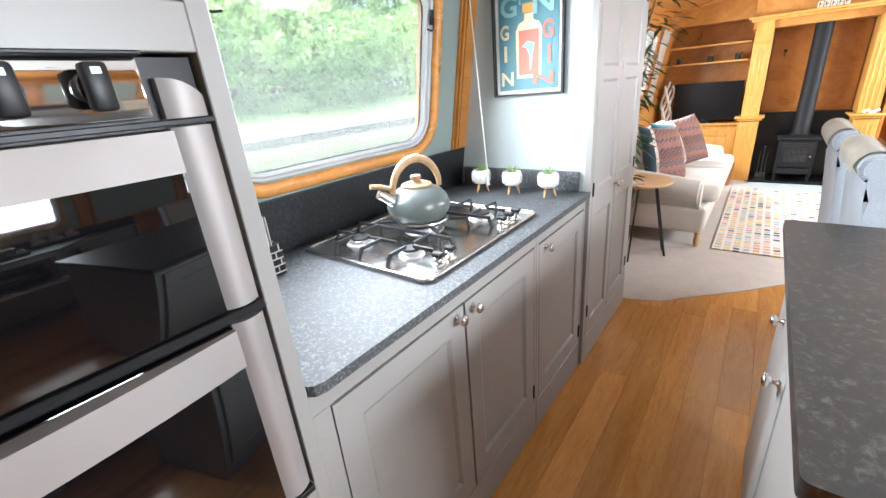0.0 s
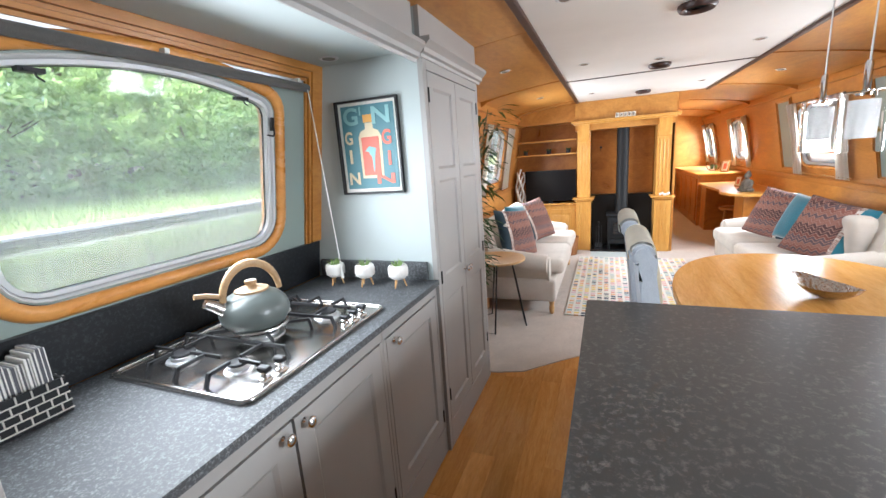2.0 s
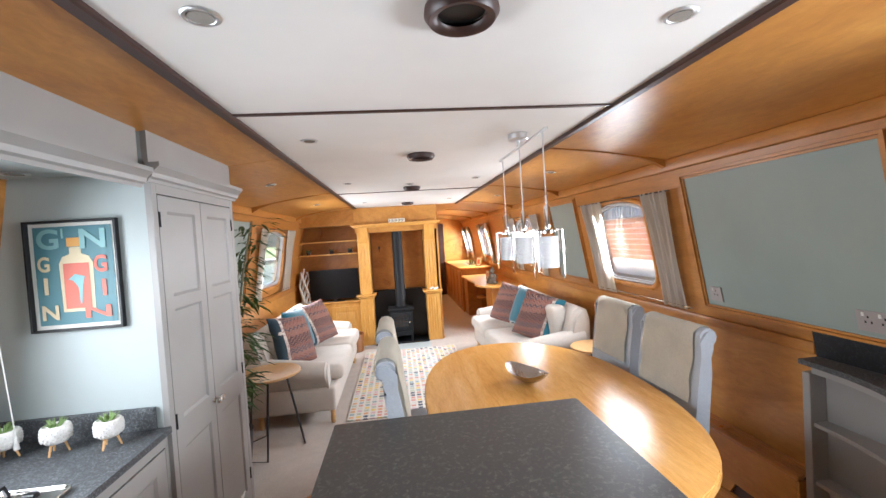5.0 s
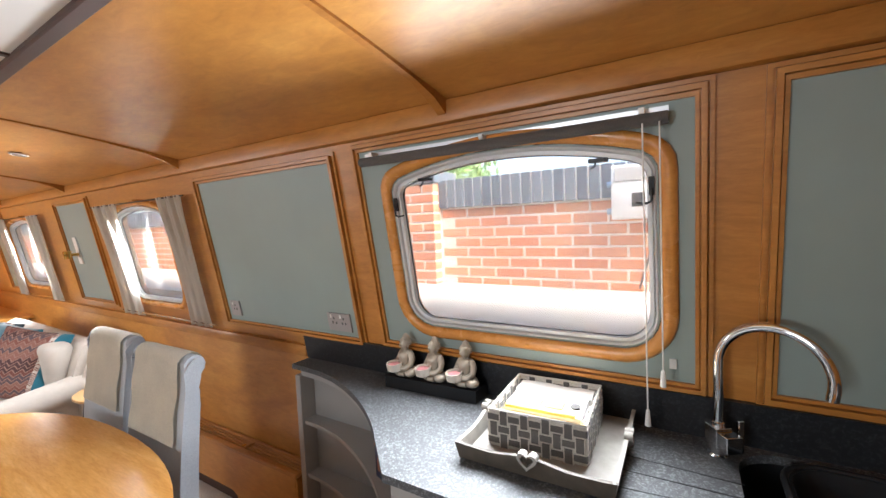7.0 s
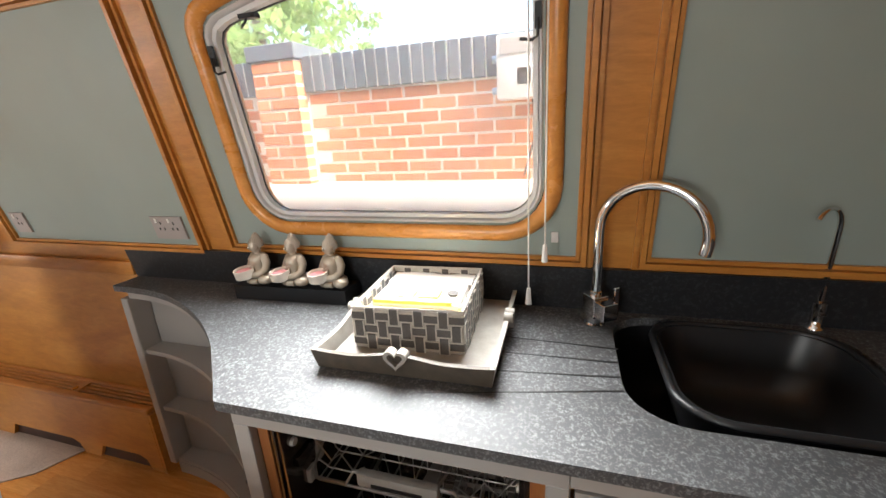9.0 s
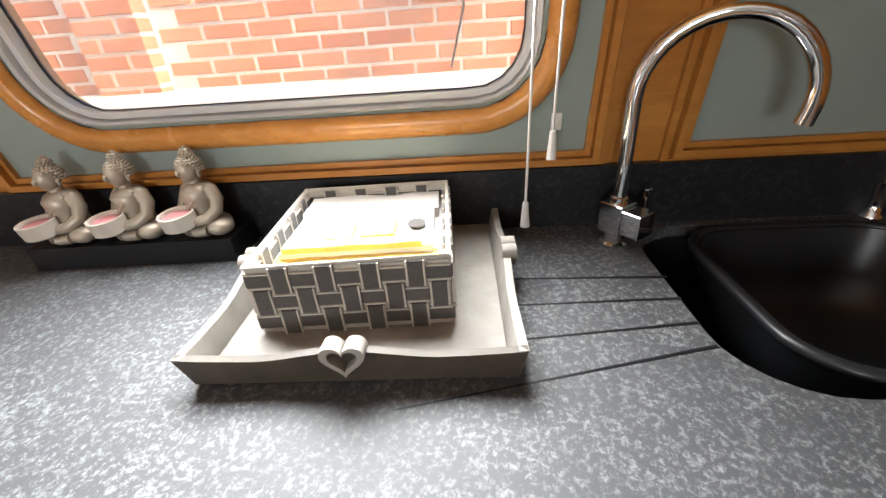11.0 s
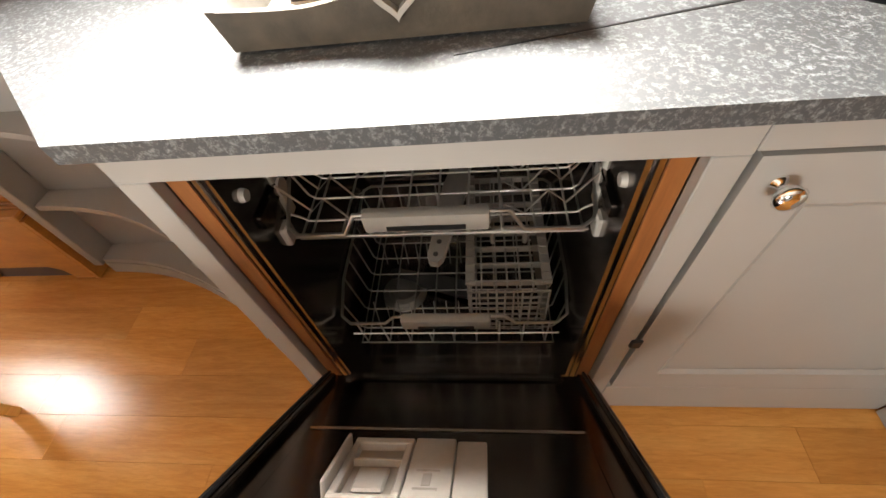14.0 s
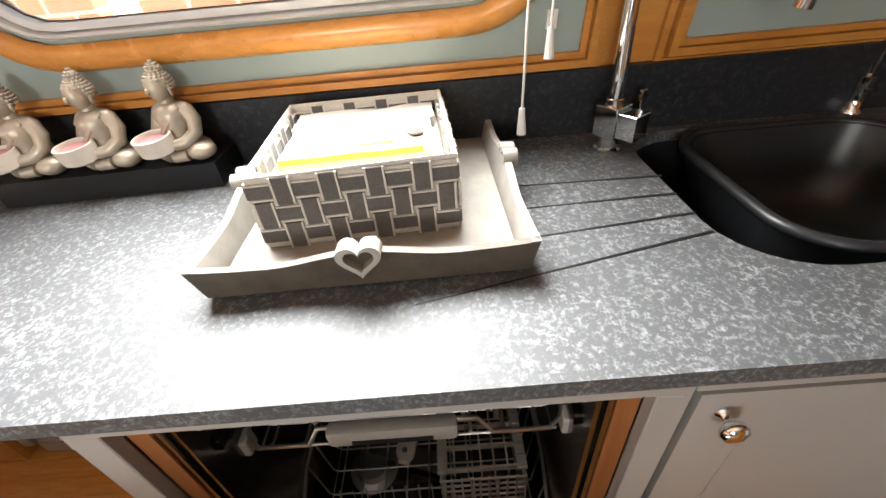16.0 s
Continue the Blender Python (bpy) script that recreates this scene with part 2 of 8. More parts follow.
SCREEN = plastic("matt_screen", (0.004, 0.004, 0.005), 0.3)
WINALU = paint("satin_grey_frame", (0.56, 0.565, 0.57), 0.32, 0.06, 0.02)
DARKSINK = plastic("black_composite", (0.009, 0.0095, 0.011), 0.38)
BOWLPLASTIC = plastic("black_bowl_plastic", (0.014, 0.015, 0.017), 0.36)
BOWLPLASTIC.node_tree.nodes["Principled BSDF"].inputs["Specular IOR Level"].default_value = 0.4
RACKPLASTIC = plastic("warm_grey_rack_plastic", (0.3, 0.28, 0.255), 0.45)
DARKPLASTIC = plastic("charcoal_plastic", (0.05, 0.05, 0.05), 0.45)
GREYPL = plastic("light_grey_plastic", (0.42, 0.4, 0.37), 0.4)
WHITEPL = plastic("white_plastic", (0.72, 0.71, 0.68), 0.35)
SLATE = plastic("black_slate", (0.011, 0.011, 0.012), 0.3)
CREAM = cloth("cream_upholstery", (0.6, 0.55, 0.49))
LINEN = cloth("blue_grey_linen", (0.38, 0.41, 0.45))
PADCLOTH = cloth("oatmeal_throw", (0.8, 0.74, 0.62), 300)
TEAL = cloth("teal_velvet", (0.01, 0.15, 0.22), 500, 0.2, 0.8, 0.2, 0.6)
NAVY = cloth("navy_velvet", (0.006, 0.03, 0.05), 500, 0.2, 0.8, 0.2, 0.5)
CURTAIN = cloth("cream_curtain", (0.76, 0.73, 0.67), 500, 0.08)
ct = CURTAIN.node_tree
c_tr, c_mx = ct.nodes.new("ShaderNodeBsdfTranslucent"), ct.nodes.new("ShaderNodeMixShader")
c_tr.inputs[0].default_value, c_mx.inputs[0].default_value = (0.8, 0.76, 0.68, 1), 0.45
ct.links.new(ct.nodes["Principled BSDF"].outputs[0], c_mx.inputs[1])
ct.links.new(c_tr.outputs[0], c_mx.inputs[2])
ct.links.new(c_mx.outputs[0], ct.nodes["Material Output"].inputs[0])
CARPET = cloth("beige_carpet", (0.52, 0.45, 0.39), 260, 0.22, 1.0, 0.9)
NAPKIN = cloth("white_paper_napkin", (0.8, 0.78, 0.74), 300, 0.05)
YELLOW = cloth("yellow_printed_paper", (0.76, 0.54, 0.14), 300, 0.06)
RUGMAT = patches("confetti_rug", (0.062, 0.062, 1), [(0.62, 0.3, 0.26), (0.75, 0.55, 0.14), (0.3, 0.42, 0.45), (0.62, 0.62, 0.58), (0.08, 0.1, 0.14), (0.7, 0.38, 0.2), (0.45, 0.5, 0.4), (0.65, 0.45, 0.5)], 0.34, (0.72, 0.69, 0.63))
CUSHMAT = patches("zigzag_cushion", (0.028, 0.024, 0.024), [(0.2, 0.075, 0.06), (0.3, 0.14, 0.11), (0.1, 0.05, 0.05), (0.25, 0.1, 0.075), (0.42, 0.26, 0.2), (0.13, 0.09, 0.1)], 0.3, (0.36, 0.21, 0.17), True)
CUSHPALE = patches("pale_zigzag_cushion", (0.02, 0.011, 0.011), [(0.7, 0.62, 0.55), (0.3, 0.17, 0.14), (0.76, 0.7, 0.64), (0.4, 0.25, 0.21)], 0.34, (0.76, 0.7, 0.64), True)
GLASS = glass_mat("window_glass")
GLASS.node_tree.nodes["Principled BSDF"].inputs["IOR"].default_value = 1.25


def hazed(m, share):
    """Mixes a pale translucent haze into the pane, standing in for glare over the view."""
    nt = m.node_tree
    out, b = nt.nodes["Material Output"], nt.nodes["Principled BSDF"]
    veil, mx = nt.nodes.new("ShaderNodeBsdfTranslucent"), nt.nodes.new("ShaderNodeMixShader")
    veil.inputs["Color"].default_value = (0.9, 0.92, 0.9, 1)
    haze_share = ramp(nt, noise_tex(nt, coords(nt, (1, 1, 1)), 5, 4), [(0.3, (share * 0.8,) * 3), (0.7, (share * 1.2,) * 3)])
    nt.links.new(haze_share, mx.inputs[0])
    nt.links.new(b.outputs[0], mx.inputs[1])
    nt.links.new(veil.outputs[0], mx.inputs[2])
    nt.links.new(mx.outputs[0], out.inputs["Surface"])


# Whitens the view through the panes with added haze.
hazed(GLASS, 0.16)
SHADEGLASS = glass_mat("clear_shade_glass", (0.97, 0.98, 0.98), 0.04)
SHADEGLASS.node_tree.nodes["Principled BSDF"].inputs["IOR"].default_value = 1.07
FROST = plastic("opal_glass", (0.5, 0.5, 0.49), 0.8)
SILVER = metal("beaten_silver", (0.5, 0.45, 0.41), 0.2)
relief(SILVER.node_tree, SILVER.node_tree.nodes["Principled BSDF"], noise_tex(SILVER.node_tree, coords(SILVER.node_tree, (1, 1, 1)), 70, 2), 0.9, 0.012)
STATUE = metal("aged_silver_resin", (0.4, 0.345, 0.275), 0.4)
STATUE.node_tree.nodes["Principled BSDF"].inputs["Metallic"].default_value = 0.4
BRASS = metal("brass", (0.75, 0.48, 0.14), 0.2)
KETTLEWOOD = wood("kettle_handle_wood", (0.3, 0.18, 0.085), (0.4, 0.26, 0.13), (0.48, 0.33, 0.18), (9, 9, 9), (0.35, 0.5))
KETTLE = paint("grey_green_enamel", (0.105, 0.122, 0.115), 0.3, 0.08, 0.02)
CERAMIC = paint("white_ceramic", (0.72, 0.7, 0.67), 0.4, 0.06, 0.3)
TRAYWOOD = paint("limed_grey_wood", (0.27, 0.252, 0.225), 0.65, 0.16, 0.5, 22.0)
# Weathered tray wood with the front side's shade put into the colour.
TRAYSIDE = paint("shaded_weathered_tray_side", (0.06, 0.047, 0.033), 0.6, 0.3, 0.5, 30.0)
STRAP = cloth("charcoal_woven_strap", (0.085, 0.08, 0.075), 500, 0.25)
STRAPEDGE = cloth("silver_strap_edging", (0.5, 0.47, 0.42), 500, 0.15)
LEAF = plastic("dark_green_leaf", (0.035, 0.085, 0.02), 0.4)
LEAFLIGHT = plastic("succulent_leaf", (0.2, 0.3, 0.1), 0.5)
STEMMAT = plastic("cane_stem", (0.16, 0.13, 0.05), 0.5)
BARKMAT = paint("bark", (0.1, 0.075, 0.05), 0.9, 0.3, 0.8, 12.0)

# ---- mesh helpers ----


def box(bm, a, b, bev=0.0, seg=1):
    lo, hi = [min(p, q) for p, q in zip(a, b)], [max(p, q) for p, q in zip(a, b)]
    m = Matrix.Translation([(p + q) / 2 for p, q in zip(lo, hi)]) @ Matrix.Diagonal([q - p for p, q in zip(lo, hi)] + [1])
    r = bmesh.ops.create_cube(bm, size=1, matrix=m)
    if bev:
        es = list({e for v in r["verts"] for e in v.link_edges})
        bmesh.ops.bevel(bm, geom=es, offset=bev, segments=seg, affect="EDGES", profile=0.5)
    return bm


def cyl(bm, p, q, r0, r1=None, n=16):
    p, q = Vector(p), Vector(q)
    m = Matrix.Translation((p + q) / 2) @ (q - p).to_track_quat("Z", "Y").to_matrix().to_4x4()
    bmesh.ops.create_cone(bm, cap_ends=True, segments=n, radius1=r0, radius2=r0 if r1 is None else r1, depth=(q - p).length, matrix=m)
    return bm


def tube(bm, pts, r, n=8, closed=False):
    pts = [Vector(p) for p in pts]
    k = len(pts)
    rings, up = [], Vector((0.123, 0.2, 1)).normalized()
    for i, p in enumerate(pts):
        a = pts[(i - 1) % k] if closed or i > 0 else p
        c = pts[(i + 1) % k] if closed or i < k - 1 else p
        d = (c - a).normalized()
        if i == 0:
            s = d.cross(up)
            s = s.normalized() if s.length > 0.05 else d.cross(Vector((1, 0, 0))).normalized()
        else:
            s = (s - d * s.dot(d)).normalized()
        u = s.cross(d)
        rr = r(i / (k - 1)) if callable(r) else r
        rings.append([bm.verts.new(p + rr * (math.cos(t) * s + math.sin(t) * u)) for t in (2 * math.pi * j / n for j in range(n))])
    for i in range(k if closed else k - 1):
        A, B = rings[i], rings[(i + 1) % k]
        for j in range(n):
            bm.faces.new((A[j], A[(j + 1) % n], B[(j + 1) % n], B[j]))
    if not closed:
        bm.faces.new(rings[0])
        bm.faces.new(rings[-1])
    return bm


def lathe(bm, prof, at=(0, 0, 0), n=24):
    rings = [[bm.verts.new((at[0] + r * math.cos(2 * math.pi * j / n), at[1] + r * math.sin(2 * math.pi * j / n), at[2] + z)) for j in range(n)] for r, z in prof]
    for A, B in zip(rings, rings[1:]):
        for j in range(n):
            bm.faces.new((A[j], A[(j + 1) % n], B[(j + 1) % n], B[j]))
    bm.faces.new(rings[0])
    bm.faces.new(rings[-1])
    return bm


def prism(bm, pts, z0, z1, bev=0.0):
    lo = [bm.verts.new((x, y, z0)) for x, y in pts]
    hi = [bm.verts.new((x, y, z1)) for x, y in pts]
    n = len(pts)
    fs = [bm.faces.new(lo), bm.faces.new(hi)] + [bm.faces.new((lo[i], lo[(i + 1) % n], hi[(i + 1) % n], hi[i])) for i in range(n)]
    bmesh.ops.recalc_face_normals(bm, faces=fs)
    if bev:
        bmesh.ops.bevel(bm, geom=[e for e in bm.edges if e.verts[0].co.z == e.verts[1].co.z and e.verts[0].co.z == z1], offset=bev, segments=2, affect="EDGES")
    return bm


def blob(bm, c, r, sub=3, squeeze=None):
    m = Matrix.Translation(c) @ Matrix.Diagonal((*r, 1))
    bmesh.ops.create_icosphere(bm, subdivisions=sub, radius=1, matrix=m)
    return bm


def finish(name, bm, mat, smooth=None):
    bmesh.ops.recalc_face_normals(bm, faces=bm.faces)
    me = bpy.data.meshes.new(name)
    bm.to_mesh(me)
    bm.free()
    me.materials.append(mat)
    if smooth is not None:
        me.shade_smooth()
        me.set_sharp_from_angle(angle=radians(smooth))
    return me


def thing(name, label, category, at=(0, 0, 0), group="", kind=""):
    e = new(name)
    e.location = at
    e.empty_display_size = 0.05
    return tagged(e, label, category, group, kind)


def part(name, bm, mat, parent, label="", smooth=35):
    root = parent
    while root.parent:
        root = root.parent
    bmesh.ops.translate(bm, verts=bm.verts, vec=-root.location)
    ob = new(name, finish(name, bm, mat, smooth))
    ob.parent = parent
    return tagged(ob, label)


def split_part(name, bm, mat, parent, label="", smooth=35):
    """Each loose piece of the mesh becomes a part of its own."""
    seen = set()
    for v0 in list(bm.verts):
        if v0 in seen:
            continue
        todo, isle = [v0], []
        seen.add(v0)
        while todo:
            v = todo.pop()
            isle.append(v)
            for e in v.link_edges:
                w = e.other_vert(v)
                if w not in seen:
                    seen.add(w)
                    todo.append(w)
        one, index = bmesh.new(), {}
        for v in isle:
            index[v] = one.verts.new(v.co)
        for f in {f for v in isle for f in v.link_faces}:
            one.faces.new([index[v] for v in f.verts])
        part(name, one, mat, parent, label, smooth)
    bm.free()


def solo(name, bm, mat, label, category="", group="", kind="", smooth=35):
    vs = [v.co for v in bm.verts]
    c = Vector((sum(v.x for v in vs) / len(vs), sum(v.y for v in vs) / len(vs), min(v.z for v in vs)))
    bmesh.ops.translate(bm, verts=bm.verts, vec=-c)
    ob = new(name, finish(name, bm, mat, smooth))
    ob.location = c
    return tagged(ob, label, category, group, kind)


def structure(name, bm, mat, label="", smooth=None):
    return tagged(new(name, finish(name, bm, mat, smooth)), label, "", "", "structure")


def B():
    return bmesh.new()


# ---- the cabin's section ----
LEAN_X, WALL_Z = 0.171, 1.045
R_X, L_X = 5.606, 2.154
TOP_Z, EAVE_Z, GUN_Z = 2.065, 1.945, 0.95
Y0, Y1 = -3.6, 9.4


def P(side, s, z, w=0.0):
    """A point on a cabin side: s along the boat, z up, w inwards from the lining."""
    if side == "R":
        return Vector((R_X - LEAN_X * (z - WALL_Z) - w, s, z))
    return Vector((L_X + LEAN_X * (z - WALL_Z) + w, s, z))


def plate(bm, side, s0, s1, z0, z1, w0, w1):
    v = [bm.verts.new(P(side, s, z, w)) for w in (w0, w1) for s, z in ((s0, z0), (s1, z0), (s1, z1), (s0, z1))]
    for f in ((0, 1, 2, 3), (4, 5, 6, 7), (0, 1, 5, 4), (1, 2, 6, 5), (2, 3, 7, 6), (3, 0, 4, 7)):
        bm.faces.new([v[i] for i in f])
    return bm


def rect_shape(s0, s1, z0, z1):
    return lambda s, z: max(s0 - s, s - s1, z0 - z, z - z1)


def win_shape(sc, hw, z0, z1, drop, r, grow=0.0):
    """A boat window: flat foot with round corners, arched head. drop: how much lower the head is at the sides."""
    a, b = hw + grow, grow
    rr = r + grow

    def f(s, z):
        s = abs(s - sc)
        top = z1 + b - drop * (s / hw) ** 2
        qx, qz = max(s - (a - rr), 0), max((z0 - b + rr) - z, 0)
        low = math.hypot(qx, qz) - rr if qz > 0 else s - a
        ru = 0.4 * rr
        ux, uz = s - (a - ru), z - (top - ru)
        up = math.hypot(ux, uz) - ru if ux > 0 and uz > 0 else max(s - a, z - top)
        return max(low, up, z0 - b - z)
    return f


def outline(f, c, n=112, extra=()):
    pts = []
    angs = sorted([2 * math.pi * i / n for i in range(n)] + [a % (2 * math.pi) for a in extra])
    for a in angs:
        d, lo, hi = (math.cos(a), math.sin(a)), 0.0, 3.0
        for _ in range(34):
            mid = (lo + hi) / 2
            lo, hi = (mid, hi) if f(c[0] + mid * d[0], c[1] + mid * d[1]) < 0 else (lo, mid)
        pts.append((c[0] + lo * d[0], c[1] + lo * d[1]))
    return pts


def ring(bm, side, fo, fi, c, w0, w1, n=112, round_=0.0, extra=()):
    """A flat ring on the cabin side between two outlines; round_ lifts its middle into a rounded moulding."""
    po, pi = outline(fo, c, n, extra), outline(fi, c, n, extra)
    rows = [[P(side, *p, w0) for p in po]]
    if round_:
        for k, (t, h) in enumerate(((0, 0.35), (0.18, 0.85), (0.45, 1), (0.72, 0.9), (1, 0.45))):
            rows.append([P(side, o[0] + t * (i[0] - o[0]), o[1] + t * (i[1] - o[1]), w0 + h * (w1 - w0)) for o, i in zip(po, pi)])
    else:
        rows += [[P(side, *p, w1) for p in po], [P(side, *p, w1) for p in pi]]
    rows.append([P(side, *p, w0) for p in pi])
    vs = [[bm.verts.new(p) for p in r] for r in rows]
    k, m = len(vs), len(po)
    for a in range(k):
        A, C = vs[a], vs[(a + 1) % k]
        for j in range(m):
            bm.faces.new((A[j], A[(j + 1) % m], C[(j + 1) % m], C[j]))
    return bm


def disc(bm, side, f, c, w0, w1, n=112):
    po = outline(f, c, n)
    a, b = [bm.verts.new(P(side, *p, w0)) for p in po], [bm.verts.new(P(side, *p, w1)) for p in po]
    bm.faces.new(a)
    bm.faces.new(b)
    for j in range(len(po)):
        bm.faces.new((a[j], a[(j + 1) % len(po)], b[(j + 1) % len(po)], b[j]))
    return bm


# windows: side, centre, half width, sill, head, drop of the head at the sides
WINDOWS = [("R", -0.895, 0.425, 1.175, 1.755, 0.06, True), ("R", 1.695, 0.33, 1.125, 1.72, 0.05, False), ("R", 4.1, 0.42, 1.125, 1.72, 0.05, False),
           ("R", 6.77, 0.4, 1.125, 1.72, 0.05, False), ("R", 8.85, 0.4, 1.125, 1.72, 0.05, False),
           ("L", -0.505, 0.42, 1.165, 1.74, 0.06, True), ("L", 3.55, 0.4, 1.125, 1.72, 0.05, False)]


def cabin_side(side, name, label):
    """The lining with real holes for its windows, from the gunwale up; a plain lining below."""
    bm = B()
    cuts = sorted((w for w in WINDOWS if w[0] == side), key=lambda w: w[1])
    s = Y0
    for _, sc, hw, z0, z1, drop, big in cuts:
        a, b = sc - hw - 0.12, sc + hw + 0.12
        plate(bm, side, s, a, GUN_Z, EAVE_Z + 0.06, -0.07, 0)
        zc = (z0 + z1) / 2
        ex = [math.atan2(z - zc, q - sc) for z in (GUN_Z, EAVE_Z + 0.06) for q in (a, b)]
        ring(bm, side, rect_shape(a, b, GUN_Z, EAVE_Z + 0.06), win_shape(sc, hw, z0, z1, drop, 0.085, 0.02), (sc, zc), -0.07, 0, extra=ex)
        s = b
    plate(bm, side, s, Y1, GUN_Z, EAVE_Z + 0.06, -0.07, 0)
    return structure(name, bm, TRIM, label)


cabin_side("R", "wall_right", "orange-brown timber cabin lining leaning inwards")
cabin_side("L", "wall_left", "orange-brown timber cabin lining leaning inwards")
for side, nm in (("R", "wall_right_lower"), ("L", "wall_left_lower")):
    x = P(side, 0, GUN_Z).x
    bm = B()
    box(bm, (x, Y0, -0.05), (x + (0.08 if side == "R" else -0.08), Y1, GUN_Z))
    structure(nm, bm, WOOD, "honey timber lining below the gunwale")
    bm = B()
    box(bm, (x - (0.022 if side == "R" else -0.022), 0.245 if side == "R" else 1.0, GUN_Z - 0.045), (x, Y1, GUN_Z + 0.012), 0.006, 2)
    structure("trim_gunwale_" + ("right" if side == "R" else "left"), bm, TRIM, "timber rail along the gunwale", 35)

# ceiling: white boards between two sloping timber sides
C_L, C_R = 3.118, 4.642
JOINTS = [-2.5, 0.175, 2.84, 4.75]
bm = B()
for a, b in zip([Y0] + JOINTS, JOINTS):
    box(bm, (C_L, a + 0.008, TOP_Z), (C_R, b - 0.008, TOP_Z + 0.03))
structure("ceiling_white", bm, WHITE, "white ceiling boards")
bm = B()
for y in JOINTS[:-1]:
    box(bm, (C_L, y - 0.012, TOP_Z - 0.006), (C_R, y + 0.012, TOP_Z + 0.025), 0.003)
for x in (C_L, C_R):
    box(bm, (x - 0.02, Y0, TOP_Z - 0.016), (x + 0.02, 4.75, TOP_Z + 0.025), 0.005)
structure("trim_ceiling_bead", bm, BEAD, "dark brown ceiling beads", 35)
RIBS = [-2.45, -0.72, 1.0, 2.72, 4.44, 6.1, 7.8]


def roof_z(t):
    return TOP_Z + 0.004 - (TOP_Z - EAVE_Z) * (0.55 * t + 0.45 * t * t)


bm = B()
for side, xa, xb in (("R", C_R, P("R", 0, EAVE_Z).x + 0.04), ("L", C_L, P("L", 0, EAVE_Z).x - 0.04)):
    for ya, yb in zip([Y0] + RIBS, RIBS + [Y1]):
        prev = None
        for i in range(9):
            t = i / 8
            x, z = xa + (xb - xa) * t, roof_z(t)
            cur = [bm.verts.new(q) for q in ((x, ya + 0.004, z), (x, yb - 0.004, z), (x, yb - 0.004, z + 0.03), (x, ya + 0.004, z + 0.03))]
            if prev:
                for j in range(4):
                    bm.faces.new((prev[j], prev[(j + 1) % 4], cur[(j + 1) % 4], cur[j]))
            prev = cur
box(bm, (C_L, 4.75, TOP_Z), (C_R, Y1, TOP_Z + 0.03))
structure("ceiling_timber", bm, WOOD, "honey-coloured lacquered plywood ceiling slopes", 30)
bm = B()
box(bm, (1.6, Y0 - 0.1, TOP_Z + 0.04), (6.2, Y1 + 0.1, TOP_Z + 0.1))
structure("roof", bm, BLACK, "boat roof")
for side, xa, xb in (("R", C_R, P("R", 0, EAVE_Z).x), ("L", C_L, P("L", 0, EAVE_Z).x)):
    sg = 1 if side == "R" else -1
    for y in RIBS:
        bm = B()
        prev = None
        for i in range(10):
            t = i / 9
            x, z = xa + (xb - xa) * t, roof_z(t)
            h, wd = (0.006, 0.011) if t < 0.8 else (0.006 + 0.045 * ((t - 0.8) / 0.2) ** 1.5, 0.016)
            cur = [bm.verts.new(q) for q in ((x, y - wd, z + 0.01), (x, y - wd, z - h), (x, y + wd, z - h), (x, y + wd, z + 0.01))]
            if prev:
                for j in range(4):
                    bm.faces.new((prev[j], prev[(j + 1) % 4], cur[(j + 1) % 4], cur[j]))
            else:
                bm.faces.new(cur)
            prev = cur
        bm.faces.new(prev)
        if side == "R" or y > 1.5 or y < -2:
            structure("trim_rib", bm, TRIM, "timber ceiling rib with bracket")
        else:
            bm.free()
    bm = B()
    xe = P(side, 0, 1.9).x
    box(bm, (xe - sg * 0.03, Y0, 1.885), (xe + sg * 0.03, Y1, EAVE_Z + 0.015), 0.01, 2)
    structure("trim_cornice_" + ("right" if side == "R" else "left"), bm, TRIM, "timber cornice under the ceiling slope", 35)

# ends of the cabin
for nm, y in (("wall_aft", Y0), ("wall_fore", Y1)):
    bm = B()
    box(bm, (1.6, y - (0.1 if y < 0 else 0), -0.05), (6.2, y + (0 if y < 0 else 0.1), 2.15))
    structure(nm, bm, WOOD, "honey timber end wall")
bm = B()
box(bm, (1.9, Y0 - 0.1, -0.12), (5.75, Y1 + 0.1, -0.02))
structure("floor", bm, LINER, "boarded cabin floor")


def carpet_edge(x):
    k = [(2.6, 1.0), (2.85, 1.04), (3.0, 1.09), (3.2, 1.28), (3.4, 1.45), (3.6, 1.66), (4.0, 1.95), (4.4, 1.98), (4.8, 1.7), (5.1, 1.2), (5.35, 0.86), (5.7, 0.7)]
    return float(np.interp(x, [p[0] for p in k], [p[1] for p in k]))


xs = [2.1 + i * 0.05 for i in range(71)]
bm = B()
prism(bm, [(x, carpet_edge(x)) for x in xs] + [(5.62, Y1), (2.1, Y1)], -0.02, 0.006)
structure("carpet", bm, CARPET, "beige fitted carpet with a curved edge")


